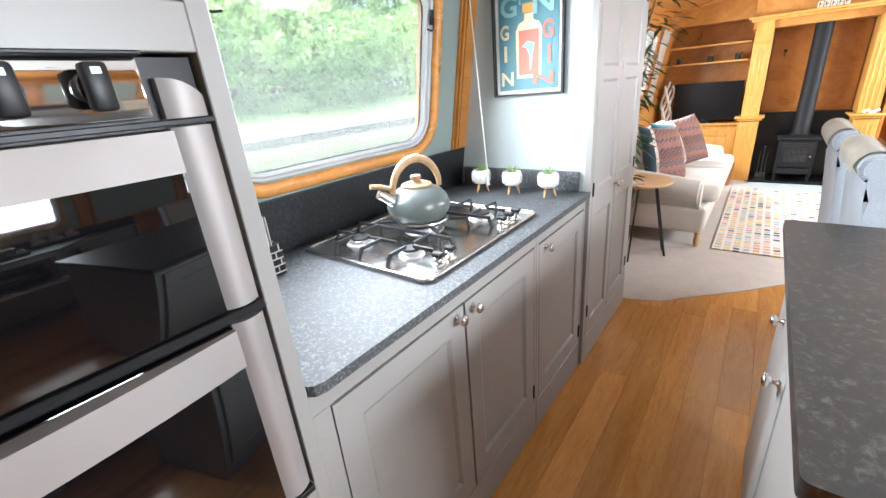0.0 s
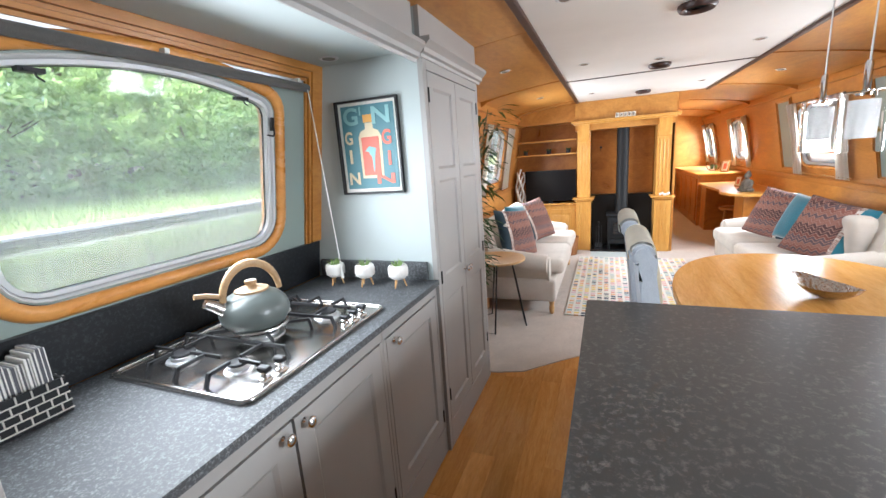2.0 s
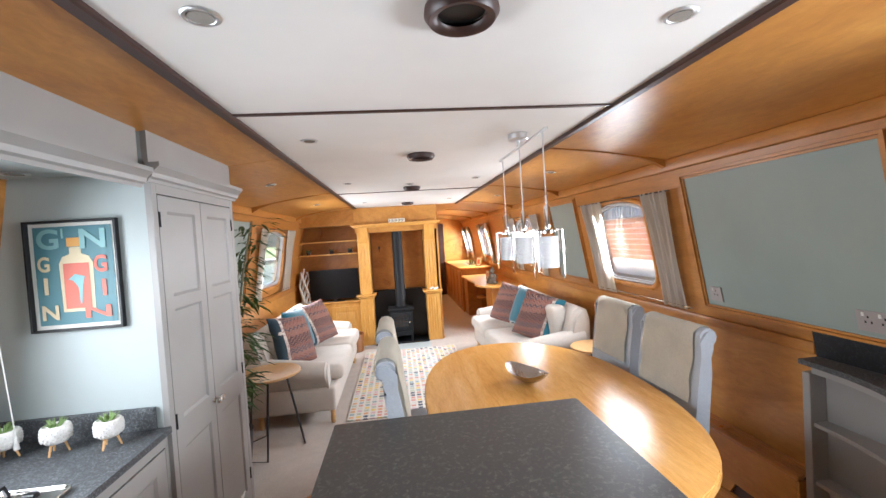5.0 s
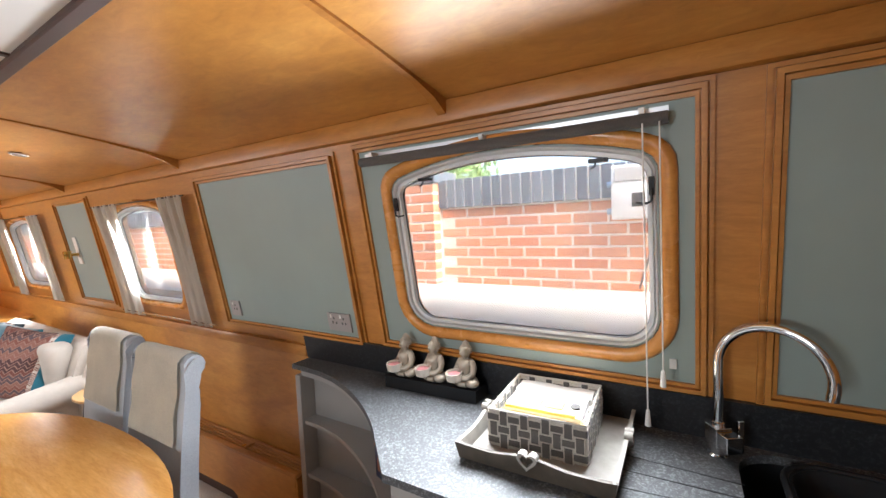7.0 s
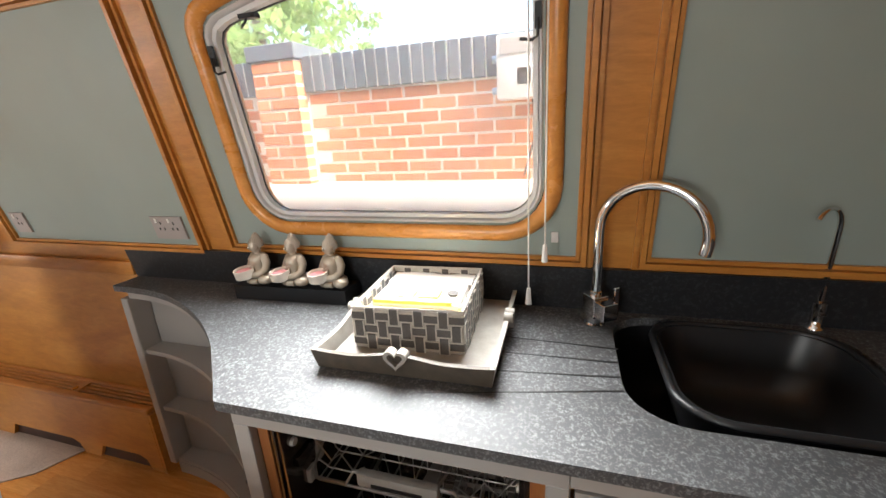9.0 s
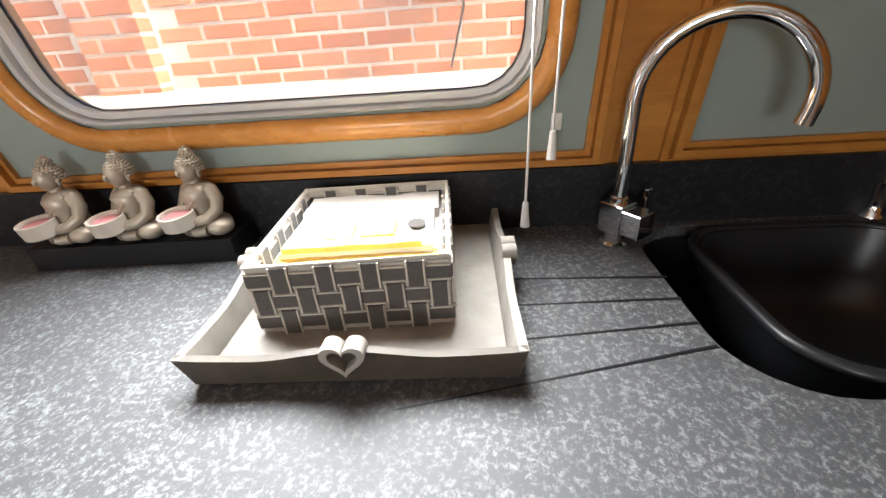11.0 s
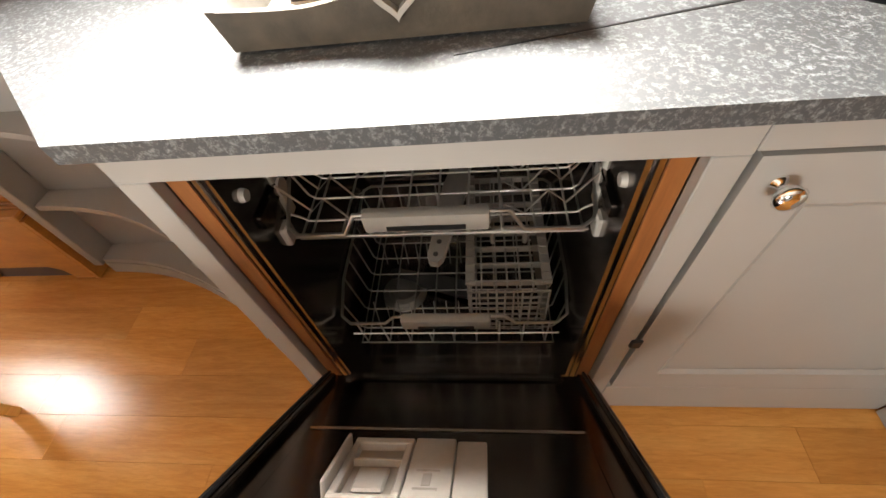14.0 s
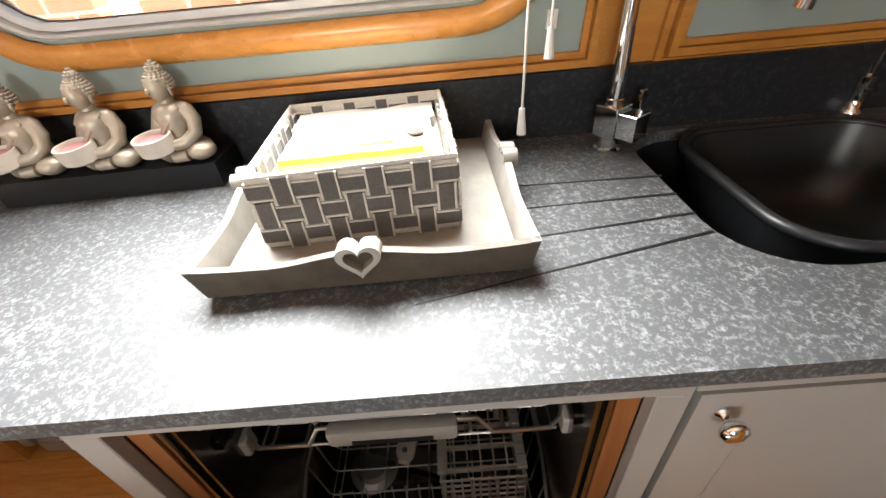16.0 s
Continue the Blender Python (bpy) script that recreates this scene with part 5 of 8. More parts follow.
for y in (TY1 + 0.004, TY0 - 0.004):
    box(b, (TX0 - 0.006, y - 0.007, TZ0), (TX0 + 0.003, y + 0.007, TZ1 + 0.004), 0.002)
box(b, (TX0 - 0.006, TY0, TZ1 - 0.002), (TX0 + 0.003, TY1, TZ1 + 0.008), 0.002)
split_part("rim", b, TUB, dw, "steel front rim")
for y, s in ((TY1 - 0.012, -1), (TY0 + 0.012, 1)):
    for z in (0.735,):
        b = B()
        cyl(b, (TX0 + 0.035, y, z), (TX0 + 0.035, y + s * 0.008, z), 0.011, 0.009, 16)
        part("rack_stop", b, GREYPL, dw, "grey plastic rail stop", 40)
    b = B()
    box(b, (TX0 + 0.03, y, 0.665), (TX1 - 0.03, y + s * 0.008, 0.69), 0.002)
    part("rail", b, TUB, dw, "steel side rail")
b = B()
lathe(b, [(0.062, 0), (0.062, 0.006), (0.045, 0.012), (0.04, 0.03), (0.01, 0.032)], (5.33, -0.93, TZ0 + 0.012), 24)
part("filter", b, RACKWIRE, dw, "grey round filter", 40)


def spray_arm(x, y, z, rot, mat):
    b = B()
    prism(b, [(-0.198, -0.008), (-0.185, -0.015), (0, -0.026), (0.185, -0.015), (0.198, -0.008), (0.198, 0.008), (0.185, 0.015), (0, 0.026), (-0.185, 0.015), (-0.198, 0.008)], -0.008, 0.008, 0.003)
    b.transform(pose(x, y, z, 0, 0, rot))
    arm = part("spray_arm", b, mat, dw, "plastic spray arm", 30)
    for k in (-0.18, -0.15, -0.1, 0.1, 0.15, 0.18):
        b = B()
        cyl(b, (k, 0, 0.0081), (k, 0, 0.0095), 0.005, n=10)
        b.transform(pose(x, y, z, 0, 0, rot))
        part("nozzle", b, DARKPLASTIC, arm, "dark nozzle")


spray_arm(5.362, -1.097, 0.505, -10, RACKPLASTIC)
spray_arm(5.33, -1.078, 0.165, 74, DARKPLASTIC)


def rack(z0, z1, name, dip):
    """A wire basket: bent front and side rails, a grid floor, rows of plate prongs, runners and a handle."""
    r = part(name, B_ := tube(B(), [(5.15, -0.985, z1), (5.15, -0.955, z1), (5.15, -0.93, z1 - dip), (5.15, -0.85, z1 - dip), (5.17, -0.826, z1 - dip), (5.25, -0.822, z1), (5.55, -0.822, z1), (5.565, -0.84, z1), (5.565, -1.32, z1), (5.55, -1.336, z1), (5.25, -1.336, z1), (5.17, -1.332, z1 - dip), (5.15, -1.308, z1 - dip), (5.15, -1.22, z1 - dip), (5.15, -1.195, z1), (5.15, -1.165, z1)], 0.0038, 8), RACKWIRE, dw, "plastic-coated wire rack", 60)
    b = B()
    mid = (z0 + z1 - dip) / 2
    tube(b, [(5.155, -0.84, mid), (5.155, -1.32, mid)], 0.0026, 6)
    tube(b, [(5.16, -0.845, z0), (5.55, -0.845, z0), (5.55, -1.315, z0), (5.16, -1.315, z0)], 0.003, 6, True)
    for k in range(9):
        y = -0.862 - k * 0.054
        tube(b, [(5.152, y, mid + 0.004 if 2 < k < 6 else z1 - dip), (5.16, y, z0 + 0.006), (5.17, y, z0), (5.54, y, z0), (5.56, y, z0 + 0.02), (5.562, y, z1)], 0.0022, 6)
    for k in range(7):
        x = 5.2 + k * 0.055
        tube(b, [(x, -0.822, z1 if x > 5.24 else z1 - dip), (x, -0.838, z0 + 0.01), (x, -0.85, z0), (x, -1.31, z0), (x, -1.322, z0 + 0.01), (x, -1.336, z1 if x > 5.24 else z1 - dip)], 0.0022, 6)
    split_part("wire", b, RACKWIRE, r, "", 60)
    b = B()
    for x0 in ((5.22, 5.4) if name == "lower_rack" else (5.43,)):
        for k in range(12):
            y = -0.88 - k * 0.03
            if name == "lower_rack" and y < -1.12:
                continue
            if name == "upper_rack":
                tube(b, [(x0, y, z0), (x0 + 0.01, y, z0 + 0.055), (x0 + 0.05, y - 0.004, z0 + 0.06), (x0 + 0.06, y, z0)], 0.0018, 5)
            else:
                tube(b, [(x0, y, z0), (x0 + 0.012, y, z0 + 0.075)], 0.0018, 5)
    split_part("prong", b, RACKWIRE, r, "", 60)
    b = B()
    box(b, (5.128, -1.166, z1 - 0.021), (5.152, -0.973, z1 + 0.016), 0.006, 2)
    part("rack_handle", b, RACKPLASTIC, r, "pale grey handle", 40)
    b = B()
    box(b, (5.126, -1.13, z1 - 0.013), (5.1285, -1.01, z1 - 0.004))
    part("handle_slot", b, BLACK, r, "dark slot")
    return r


up = rack(0.6, 0.664, "upper_rack", 0.045)
lo = rack(0.185, 0.335, "lower_rack", 0.03)
for y in (-0.818, -1.34):
    b = B()
    box(b, (5.155, y - 0.009, 0.585), (5.185, y + 0.009, 0.625), 0.003)
    cyl(b, (5.21, y - 0.01, 0.675), (5.21, y + 0.01, 0.675), 0.016, n=14)
    box(b, (5.2, y - 0.005, 0.61), (5.225, y + 0.005, 0.75), 0.003)
    part("rack_adjuster", b, GREYPL, up, "grey plastic height adjuster", 40)
b = B()
for k in range(7):
    x = 5.185 + k * 0.052
    tube(b, [(x, -0.832, 0.7), (x, -0.872, 0.64), (x, -0.9, 0.668), (x, -0.932, 0.618), (x, -0.962, 0.64)], 0.002, 5)
    tube(b, [(x, -1.326, 0.7), (x, -1.286, 0.64), (x, -1.256, 0.668), (x, -1.222, 0.618), (x, -1.192, 0.64)], 0.002, 5)
split_part("cup_shelf_wire", b, RACKWIRE, up, "", 60)
# cutlery basket
cb = part("cutlery_basket", box(B(), (5.19, -1.293, 0.2), (5.52, -1.289, 0.34)), RACKPLASTIC, lo, "grey plastic cutlery basket")
b = B()
for y in (-1.293, -1.135):
    box(b, (5.19, y, 0.395), (5.52, y + 0.02, 0.4))
    for k in range(15):
        x = 5.195 + k * 0.022
        box(b, (x, y + 0.003, 0.4), (x + 0.006, y + 0.018, 0.404))
for k in range(8):
    x = 5.2 + k * 0.045
    box(b, (x, -1.293, 0.375), (x + 0.004, -1.117, 0.392))
for k in range(7):
    y = -1.285 + k * 0.027
    box(b, (5.19, y, 0.375), (5.52, y + 0.003, 0.39))
part("cutlery_grid", b, RACKPLASTIC, cb, "slotted top")
b = B()
for k in range(10):
    y = -1.293 + k * 0.0185
    box(b, (5.186, y, 0.2), (5.19, y + 0.004, 0.375))
for k in range(8):
    z = 0.2 + k * 0.024
    box(b, (5.186, -1.293, z), (5.19, -1.12, z + 0.004))
    box(b, (5.186, -1.121, z), (5.52, -1.117, z + 0.004))
part("front_grille", b, RACKPLASTIC, cb, "grille front")
b = B()
tube(b, [(5.3, -1.245, 0.4), (5.3, -1.245, 0.435), (5.3, -1.235, 0.445), (5.3, -1.185, 0.445), (5.3, -1.175, 0.435), (5.3, -1.175, 0.4)], 0.006, 8)
part("cutlery_handle", b, RACKPLASTIC, cb, "loop handle", 60)

# the half-open door, hinged at its foot
DM = pose(5.083, -1.078, 0.2, 0, 48, 0)
door = part("door", (lambda b: (box(b, (-0.6, -0.298, -0.052), (0.0, 0.298, -0.012), 0.004), b.transform(DM), b)[-1])(B()), TUB, dw, "dark steel inner door, half open")


def on_door(name, fn, mat, label=""):
    b = B()
    fn(b)
    b.transform(DM)
    return split_part(name, b, mat, door, label, 30)


def door_rim(b):
    for y in (-0.298, 0.270):
        box(b, (-0.6, y, -0.0118), (-0.03, y + 0.028, 0.004), 0.003)
    box(b, (-0.6, -0.27, -0.0118), (-0.55, 0.27, 0.004), 0.003)


on_door("raised_rim", door_rim, TUB)
on_door("foot_step", lambda b: box(b, (-0.055, -0.24, -0.0118), (-0.02, 0.24, 0.002), 0.004), TUB, "polished dark lower step")
on_door("inner_panel", lambda b: (box(b, (-0.26, -0.235, -0.0118), (-0.065, 0.235, -0.003), 0.003), box(b, (-0.54, -0.235, -0.0118), (-0.262, 0.235, -0.006), 0.003)), TUB, "stepped panel")
on_door("seal", lambda b: (tube(b, [(-0.59, -0.285, 0.006), (-0.03, -0.285, 0.006)], 0.004, 6), tube(b, [(-0.59, 0.285, 0.006), (-0.03, 0.285, 0.006)], 0.004, 6)), BLACK, "black rubber seal")
on_door("front_panel", lambda b: box(b, (-0.64, -0.3, -0.075), (0.0, 0.3, -0.0525), 0.002), TAUPE, "taupe painted front")


def dispenser_frame(b):
    box(b, (-0.452, 0.035, -0.0058), (-0.444, 0.128, 0.012), 0.002)
    box(b, (-0.33, 0.035, -0.0058), (-0.315, 0.128, 0.012), 0.002)
    box(b, (-0.4435, 0.035, -0.0058), (-0.3305, 0.046, 0.012), 0.002)
    box(b, (-0.4435, 0.117, -0.0058), (-0.3305, 0.128, 0.012), 0.002)


on_door("dispenser_frame", dispenser_frame, GREYPL, "pale grey dispenser frame")
on_door("dispenser_cup", lambda b: box(b, (-0.4434, 0.0465, -0.0058), (-0.3306, 0.1165, -0.001)), RACKPLASTIC, "sunk detergent cup")
on_door("cup_wall", lambda b: (box(b, (-0.372, 0.0465, -0.0009), (-0.367, 0.1165, 0.011), 0.001), box(b, (-0.43, 0.06, -0.0009), (-0.38, 0.104, 0.006), 0.003)), GREYPL, "cup divider")
on_door("open_flap", lambda b: (box(b, (-0.45, 0.1285, 0.002), (-0.335, 0.134, 0.03), 0.002)), GREYPL, "open flap")
on_door("rinse_aid_lid", lambda b: (box(b, (-0.452, -0.075, -0.0058), (-0.315, -0.03, 0.009), 0.003, 2), box(b, (-0.452, -0.029, -0.0058), (-0.315, 0.033, 0.013), 0.003, 2)), GREYPL, "pale grey rinse-aid cover")
on_door("latch", lambda b: (box(b, (-0.4, -0.012, 0.0131), (-0.396, 0.02, 0.0138)), box(b, (-0.437, -0.012, 0.0131), (-0.433, 0.02, 0.0138)), box(b, (-0.43, -0.002, 0.0131), (-0.405, 0.01, 0.0145), 0.0005)), RACKPLASTIC, "small latch")

# curved open end shelves
es = thing("end_shelf_unit", "taupe painted open end unit with curved shelves", "shelf unit", (5.45, -0.25, 0.008))
b = B()
box(b, (5.598, -0.727, 0.008), (5.612, 0.225, 0.8755))
part("back_panel", b, TAUPE, es)
ec = edge_curve()


def inset(k, pts):
    return [(x + k, y) for x, y in pts]


for z in (0.06, 0.33, 0.6):
    b = B()
    prism(b, inset(0.02, ec[1:-1]) + [(5.597, 0.2), (5.597, -0.71)], z, z + 0.018, 0.002)
    part("shelf", b, TAUPE, es, "curved painted shelf")
b = B()
prism(b, inset(0.016, ec[1:-1]) + [(5.597, 0.2), (5.597, -0.71)], 0.845, 0.876)
part("top_board", b, TAUPE, es)
b = B()
prism(b, inset(0.016, ec[1:-1]) + [(5.597, 0.2), (5.597, -0.71)], 0.008, 0.0595)
part("plinth", b, TAUPE, es)
b = B()
box(b, (5.512, 0.19, 0.06), (5.597, 0.225, 0.845), 0.003)
part("upright", b, TAUPE, es, "narrow end upright")

# small carton standing on the upper end shelf
NAVYCARD = plastic("navy_carton", (0.012, 0.016, 0.05), 0.35)
COPPER = metal("copper_foil", (0.55, 0.27, 0.14), 0.3)
ca = thing("carton", "navy blue carton with copper trim on the end shelf", "box", (5.375, -0.46, 0.618))
CM = pose(5.375, -0.46, 0.6185, 0, 0, -20)
for nm, p, q, mt, lb in (("body", (-0.036, -0.036, 0), (0.036, 0.036, 0.118), NAVYCARD, ""), ("lid", (-0.038, -0.038, 0.1185), (0.038, 0.038, 0.15), COPPER, "copper-coloured lid"), ("label_patch", (-0.0368, -0.02, 0.03), (-0.0362, 0.02, 0.09), COPPER, "copper label")):
    b = box(B(), p, q, 0.0015 if nm != "label_patch" else 0.0)
    b.transform(CM)
    part(nm, b, mt, ca, lb)

# three seated statues on a plinth, each holding a tealight
BUD = pose(5.491, -0.364, 0.901, 0, 0, -87.6)
bp = solo("statue_plinth", (lambda b: (prism(b, [(0.0, 0.0), (0.402, 0.0), (0.408, 0.09), (-0.006, 0.09)], 0, 0.047, 0.003), b.transform(BUD), b)[-1])(B()), SLATE, "black painted plinth carrying three seated statues", "plinth")


def statue_mesh():
    b = B()
    blob(b, (0, 0.004, 0.016), (0.046, 0.032, 0.017), 3)
    for sx in (-1, 1):
        blob(b, (sx * 0.042, -0.012, 0.017), (0.024, 0.024, 0.016), 3)
        tube(b, [(sx * 0.03, -0.03, 0.014), (sx * 0.004, -0.038, 0.012)], 0.01, 10)
        tube(b, [(sx * 0.026, 0.004, 0.083), (sx * 0.038, 0.002, 0.066), (sx * 0.041, -0.008, 0.047), (sx * 0.03, -0.026, 0.035), (sx * 0.012, -0.034, 0.032)], lambda t: 0.0135 - 0.004 * t, 12)
        blob(b, (sx * 0.025, 0.004, 0.083), (0.014, 0.0125, 0.0125), 2)
    lathe(b, [(0.028, 0.02), (0.028, 0.036), (0.026, 0.05), (0.029, 0.066), (0.031, 0.08), (0.024, 0.091), (0.0115, 0.096), (0.0105, 0.108)], n=22)
    tube(b, [(0.024, -0.006, 0.09), (0.01, -0.025, 0.068), (-0.016, -0.026, 0.046)], 0.0045, 8)
    blob(b, (0, -0.006, 0.121), (0.0175, 0.0185, 0.0225), 3)
    blob(b, (0, -0.026, 0.119), (0.0032, 0.004, 0.006), 2)
    for k in range(8):
        th = radians(-14 + 13.5 * k)
        r, z = 0.0215 * math.cos(th), 0.124 + 0.0225 * math.sin(th)
        n2 = max(6, int(r * 1050))
        for i in range(n2):
            a = 2 * math.pi * (i + 0.5 * (k % 2)) / n2
            if k < 3 and math.sin(a) < -0.2 - 0.15 * k:
                continue
            blob(b, (r * math.cos(a), 0.001 + r * math.sin(a), z), (0.0031, 0.0031, 0.0027), 1)
    blob(b, (0, 0.001, 0.126), (0.0205, 0.021, 0.02), 2)
    for k in range(4):
        r, z = (0.0105, 0.0095, 0.0068, 0.002)[k], 0.147 + 0.0042 * k
        n2 = max(3, int(r * 1050))
        for i in range(n2):
            a = 2 * math.pi * (i + 0.5 * (k % 2)) / n2
            blob(b, (r * math.cos(a), 0.003 + r * math.sin(a), z), (0.003, 0.003, 0.0026), 1)
    blob(b, (0, 0.003, 0.15), (0.0095, 0.0095, 0.009), 2)
    for sx in (-1, 1):
        blob(b, (sx * 0.0185, 0.0, 0.114), (0.0028, 0.004, 0.0095), 1)
    return b


BOWLMAT = paint("pale_beige_bowl", (0.56, 0.51, 0.44), 0.5, 0.1, 0.2, 20.0)
st_me = finish("statue", statue_mesh(), STATUE, 60)
for k in range(3):
    m = BUD @ pose(0.072 + 0.135 * k, 0.05, 0.0475, 0, 0, -20) @ Matrix.Scale(1.03, 4)
    s = new("statue", st_me)
    s.matrix_basis = m
    tagged(s, "small aged silver seated statue holding a tealight bowl", "statue", "statues on the plinth")
    t = thing("tealight", "pink tealight candle in a pale round bowl", "candle", tuple((m @ Vector((-0.012, -0.046, 0.024)))), "tealights")
    b = B()
    lathe(b, [(0.024, 0.0), (0.029, 0.003), (0.031, 0.03), (0.027, 0.03), (0.0255, 0.022), (0.003, 0.021)], n=24)
    b.transform(m @ Matrix.Translation((-0.012, -0.046, 0.024)) @ pose(0, 0, 0, 6))
    part("bowl", b, BOWLMAT, t, "pale beige bowl", 50)
    b = B()
    lathe(b, [(0.0235, 0.0215), (0.0235, 0.0245), (0.002, 0.025)], n=20)
    b.transform(m @ Matrix.Translation((-0.012, -0.046, 0.024)) @ pose(0, 0, 0, 6))
    part("wax", b, paint("pink_wax", (0.6, 0.25, 0.26), 0.4, 0.1) if k == 0 else bpy.data.materials["pink_wax"], t, "pink wax")

# limed wooden tray with heart handles
TM = Matrix.Translation((5.41, -1.07, 0.901)) @ pose(0, 0, 0, 0, 0, -89)
tray = thing("wooden_tray", "limed grey wooden tray with cut-out heart handles", "tray", (5.41, -1.07, 0.901))


def wavy_side(L, flare, h0, h1, t=0.011, n=28):
    """A tray side along x, centred, standing at y=0 and leaning out by flare; the top edge rises in a wave to its middle."""
    b = B()
    rows = []
    for i in range(n + 1):
        u = 2 * i / n - 1
        h = h0 + (h1 - h0) * (0.5 + 0.5 * math.cos(math.pi * min(1, abs(u) / 0.55))) + 0.006 * abs(u) ** 4
        xb, xt = u * L / 2, u * (L / 2 + flare)
        rows.append([b.verts.new(p) for p in ((xb, 0, 0), (xt, -flare * h / h0, h), (xt, -flare * h / h0 + t, h), (xb, t, 0))])
    for A, C in zip(rows, rows[1:]):
        for j in range(4):
            b.faces.new((A[j], A[(j + 1) % 4], C[(j + 1) % 4], C[j]))
    b.faces.new(rows[0])
    b.faces.new(rows[-1])
    return b


def heart(r, n=36):
    out = []
    for i in range(n):
        a = 2 * math.pi * i / n
        out.append((r * 1.06 * math.sin(a) ** 3, r * (0.82 * math.cos(a) - 0.32 * math.cos(2 * a) - 0.13 * math.cos(3 * a) - 0.06 * math.cos(4 * a))))
    return out


TL, TD = 0.40, 0.43
# The front side, turned from the window, gets the shaded colour.
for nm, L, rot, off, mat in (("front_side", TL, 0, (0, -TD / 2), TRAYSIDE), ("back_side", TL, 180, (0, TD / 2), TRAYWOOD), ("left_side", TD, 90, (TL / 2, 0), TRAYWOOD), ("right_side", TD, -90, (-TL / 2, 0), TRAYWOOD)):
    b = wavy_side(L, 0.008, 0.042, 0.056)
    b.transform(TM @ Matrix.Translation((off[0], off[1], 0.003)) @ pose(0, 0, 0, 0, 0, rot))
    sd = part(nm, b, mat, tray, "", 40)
    b = B()
    ho, hi = heart(0.0245), heart(0.0165)
    for z0, z1 in ((-0.006, 0.016),):
        vs = [[b.verts.new((x, z, y + 0.051)) for x, y in H] for H, z in ((ho, z0), (ho, z1), (hi, z1), (hi, z0))]
        for k in range(4):
            A, C = vs[k], vs[(k + 1) % 4]
            for j in range(len(A)):
                b.faces.new((A[j], A[(j + 1) % len(A)], C[(j + 1) % len(A)], C[j]))
    b.transform(TM @ Matrix.Translation((off[0], off[1], 0.003)) @ pose(0, 0, 0, 0, 0, rot) @ Matrix.Translation((0, -0.014, 0)))
    part("heart_handle", b, TRAYWOOD, sd, "cut-out heart", 40)
b = B()
box(b, (-TL / 2 + 0.011, -TD / 2 + 0.011, 0.003), (TL / 2 - 0.011, TD / 2 - 0.011, 0.011))
b.transform(TM)
part("base_board", b, TRAYWOOD, tray, "whitewashed base")

# woven strap basket with paper napkins
WM = Matrix.Translation((5.425, -1.053, 0.9125)) @ pose(0, 0, 0, 0, 0, -87)
wb2 = thing("woven_basket", "grey and silver woven strap basket on the tray", "basket", (5.425, -1.053, 0.9125))
BW, BD, BH = 0.266, 0.28, 0.106
b = B()
box(b, (-BW / 2, -BD / 2, 0), (BW / 2, BD / 2, 0.004))
for y in (-BD / 2, BD / 2 - 0.004):
    box(b, (-BW / 2, y, 0.004), (BW / 2, y + 0.004, BH))
for x in (-BW / 2, BW / 2 - 0.004):
    box(b, (x, -BD / 2 + 0.004, 0.004), (x + 0.004, BD / 2 - 0.004, BH))
b.transform(WM)
split_part("lining", b, STRAPEDGE, wb2, "silvery lining")


def straps(b, e, L, m):
    """Charcoal straps in b, the silver thread along their edges in e."""
    n, k = max(6, round(L / 0.0295)), 3
    cw, ch = L / n, (BH - 0.006) / k

    def put_in(target, p, q, bev):
        c = box(B(), p, q, bev)
        c.transform(m)
        me = bpy.data.meshes.new("tmp")
        c.to_mesh(me)
        c.free()
        target.from_mesh(me)
        bpy.data.meshes.remove(me)

    for i in range(n):
        for j in range(k):
            x0, z0 = -L / 2 + i * cw, 0.002 + j * ch
            if (i + j) % 2:
                put_in(b, (x0 + cw * 0.12, -0.0052, z0 - 0.003), (x0 + cw * 0.88, -0.0012, z0 + ch + 0.003), 0.001)
                for u in (0.06, 0.84):
                    put_in(e, (x0 + cw * u, -0.0058, z0 - 0.003), (x0 + cw * (u + 0.1), -0.0014, z0 + ch + 0.003), 0.0005)
            else:
                put_in(b, (x0 - 0.002, -0.004, z0 + ch * 0.22), (x0 + cw + 0.002, -0.0005, z0 + ch * 0.78), 0.001)
                for u in (0.14, 0.78):
                    put_in(e, (x0 - 0.001, -0.0046, z0 + ch * u), (x0 + cw + 0.001, -0.0008, z0 + ch * (u + 0.08)), 0.0005)


for nm, L, rot, off in (("front_weave", BW, 0, (0, -BD / 2)), ("back_weave", BW, 180, (0, BD / 2)), ("left_weave", BD, 90, (BW / 2, 0)), ("right_weave", BD, -90, (-BW / 2, 0))):
    b, e = B(), B()
    straps(b, e, L, WM @ Matrix.Translation((*off, 0)) @ pose(0, 0, 0, 0, 0, rot))
    w = part(nm, b, STRAP, wb2, "charcoal straps woven over each other", 30)
    part("silver_thread", e, STRAPEDGE, w, "silver edge thread", 30)
for L, off, rot in ((BW - 0.01, (0, BD / 2 - 0.004), 0), (BD - 0.01, (BW / 2 - 0.004, 0), -90), (BD - 0.01, (-BW / 2 + 0.004, 0), 90)):
    b, e = B(), B()
    straps(b, e, L, WM @ Matrix.Translation((*off, 0)) @ pose(0, 0, 0, 0, 0, rot))
    w = part("inner_weave", b, STRAP, wb2, "", 30)
    part("silver_thread", e, STRAPEDGE, w, "silver edge thread", 30)
b = B()
tube(b, [(x, y, BH) for x, y in ((-BW / 2, -BD / 2), (BW / 2, -BD / 2), (BW / 2, BD / 2), (-BW / 2, BD / 2))], 0.004, 6, True)
b.transform(WM)
part("top_binding", b, STRAPEDGE, wb2, "silver bound rim")
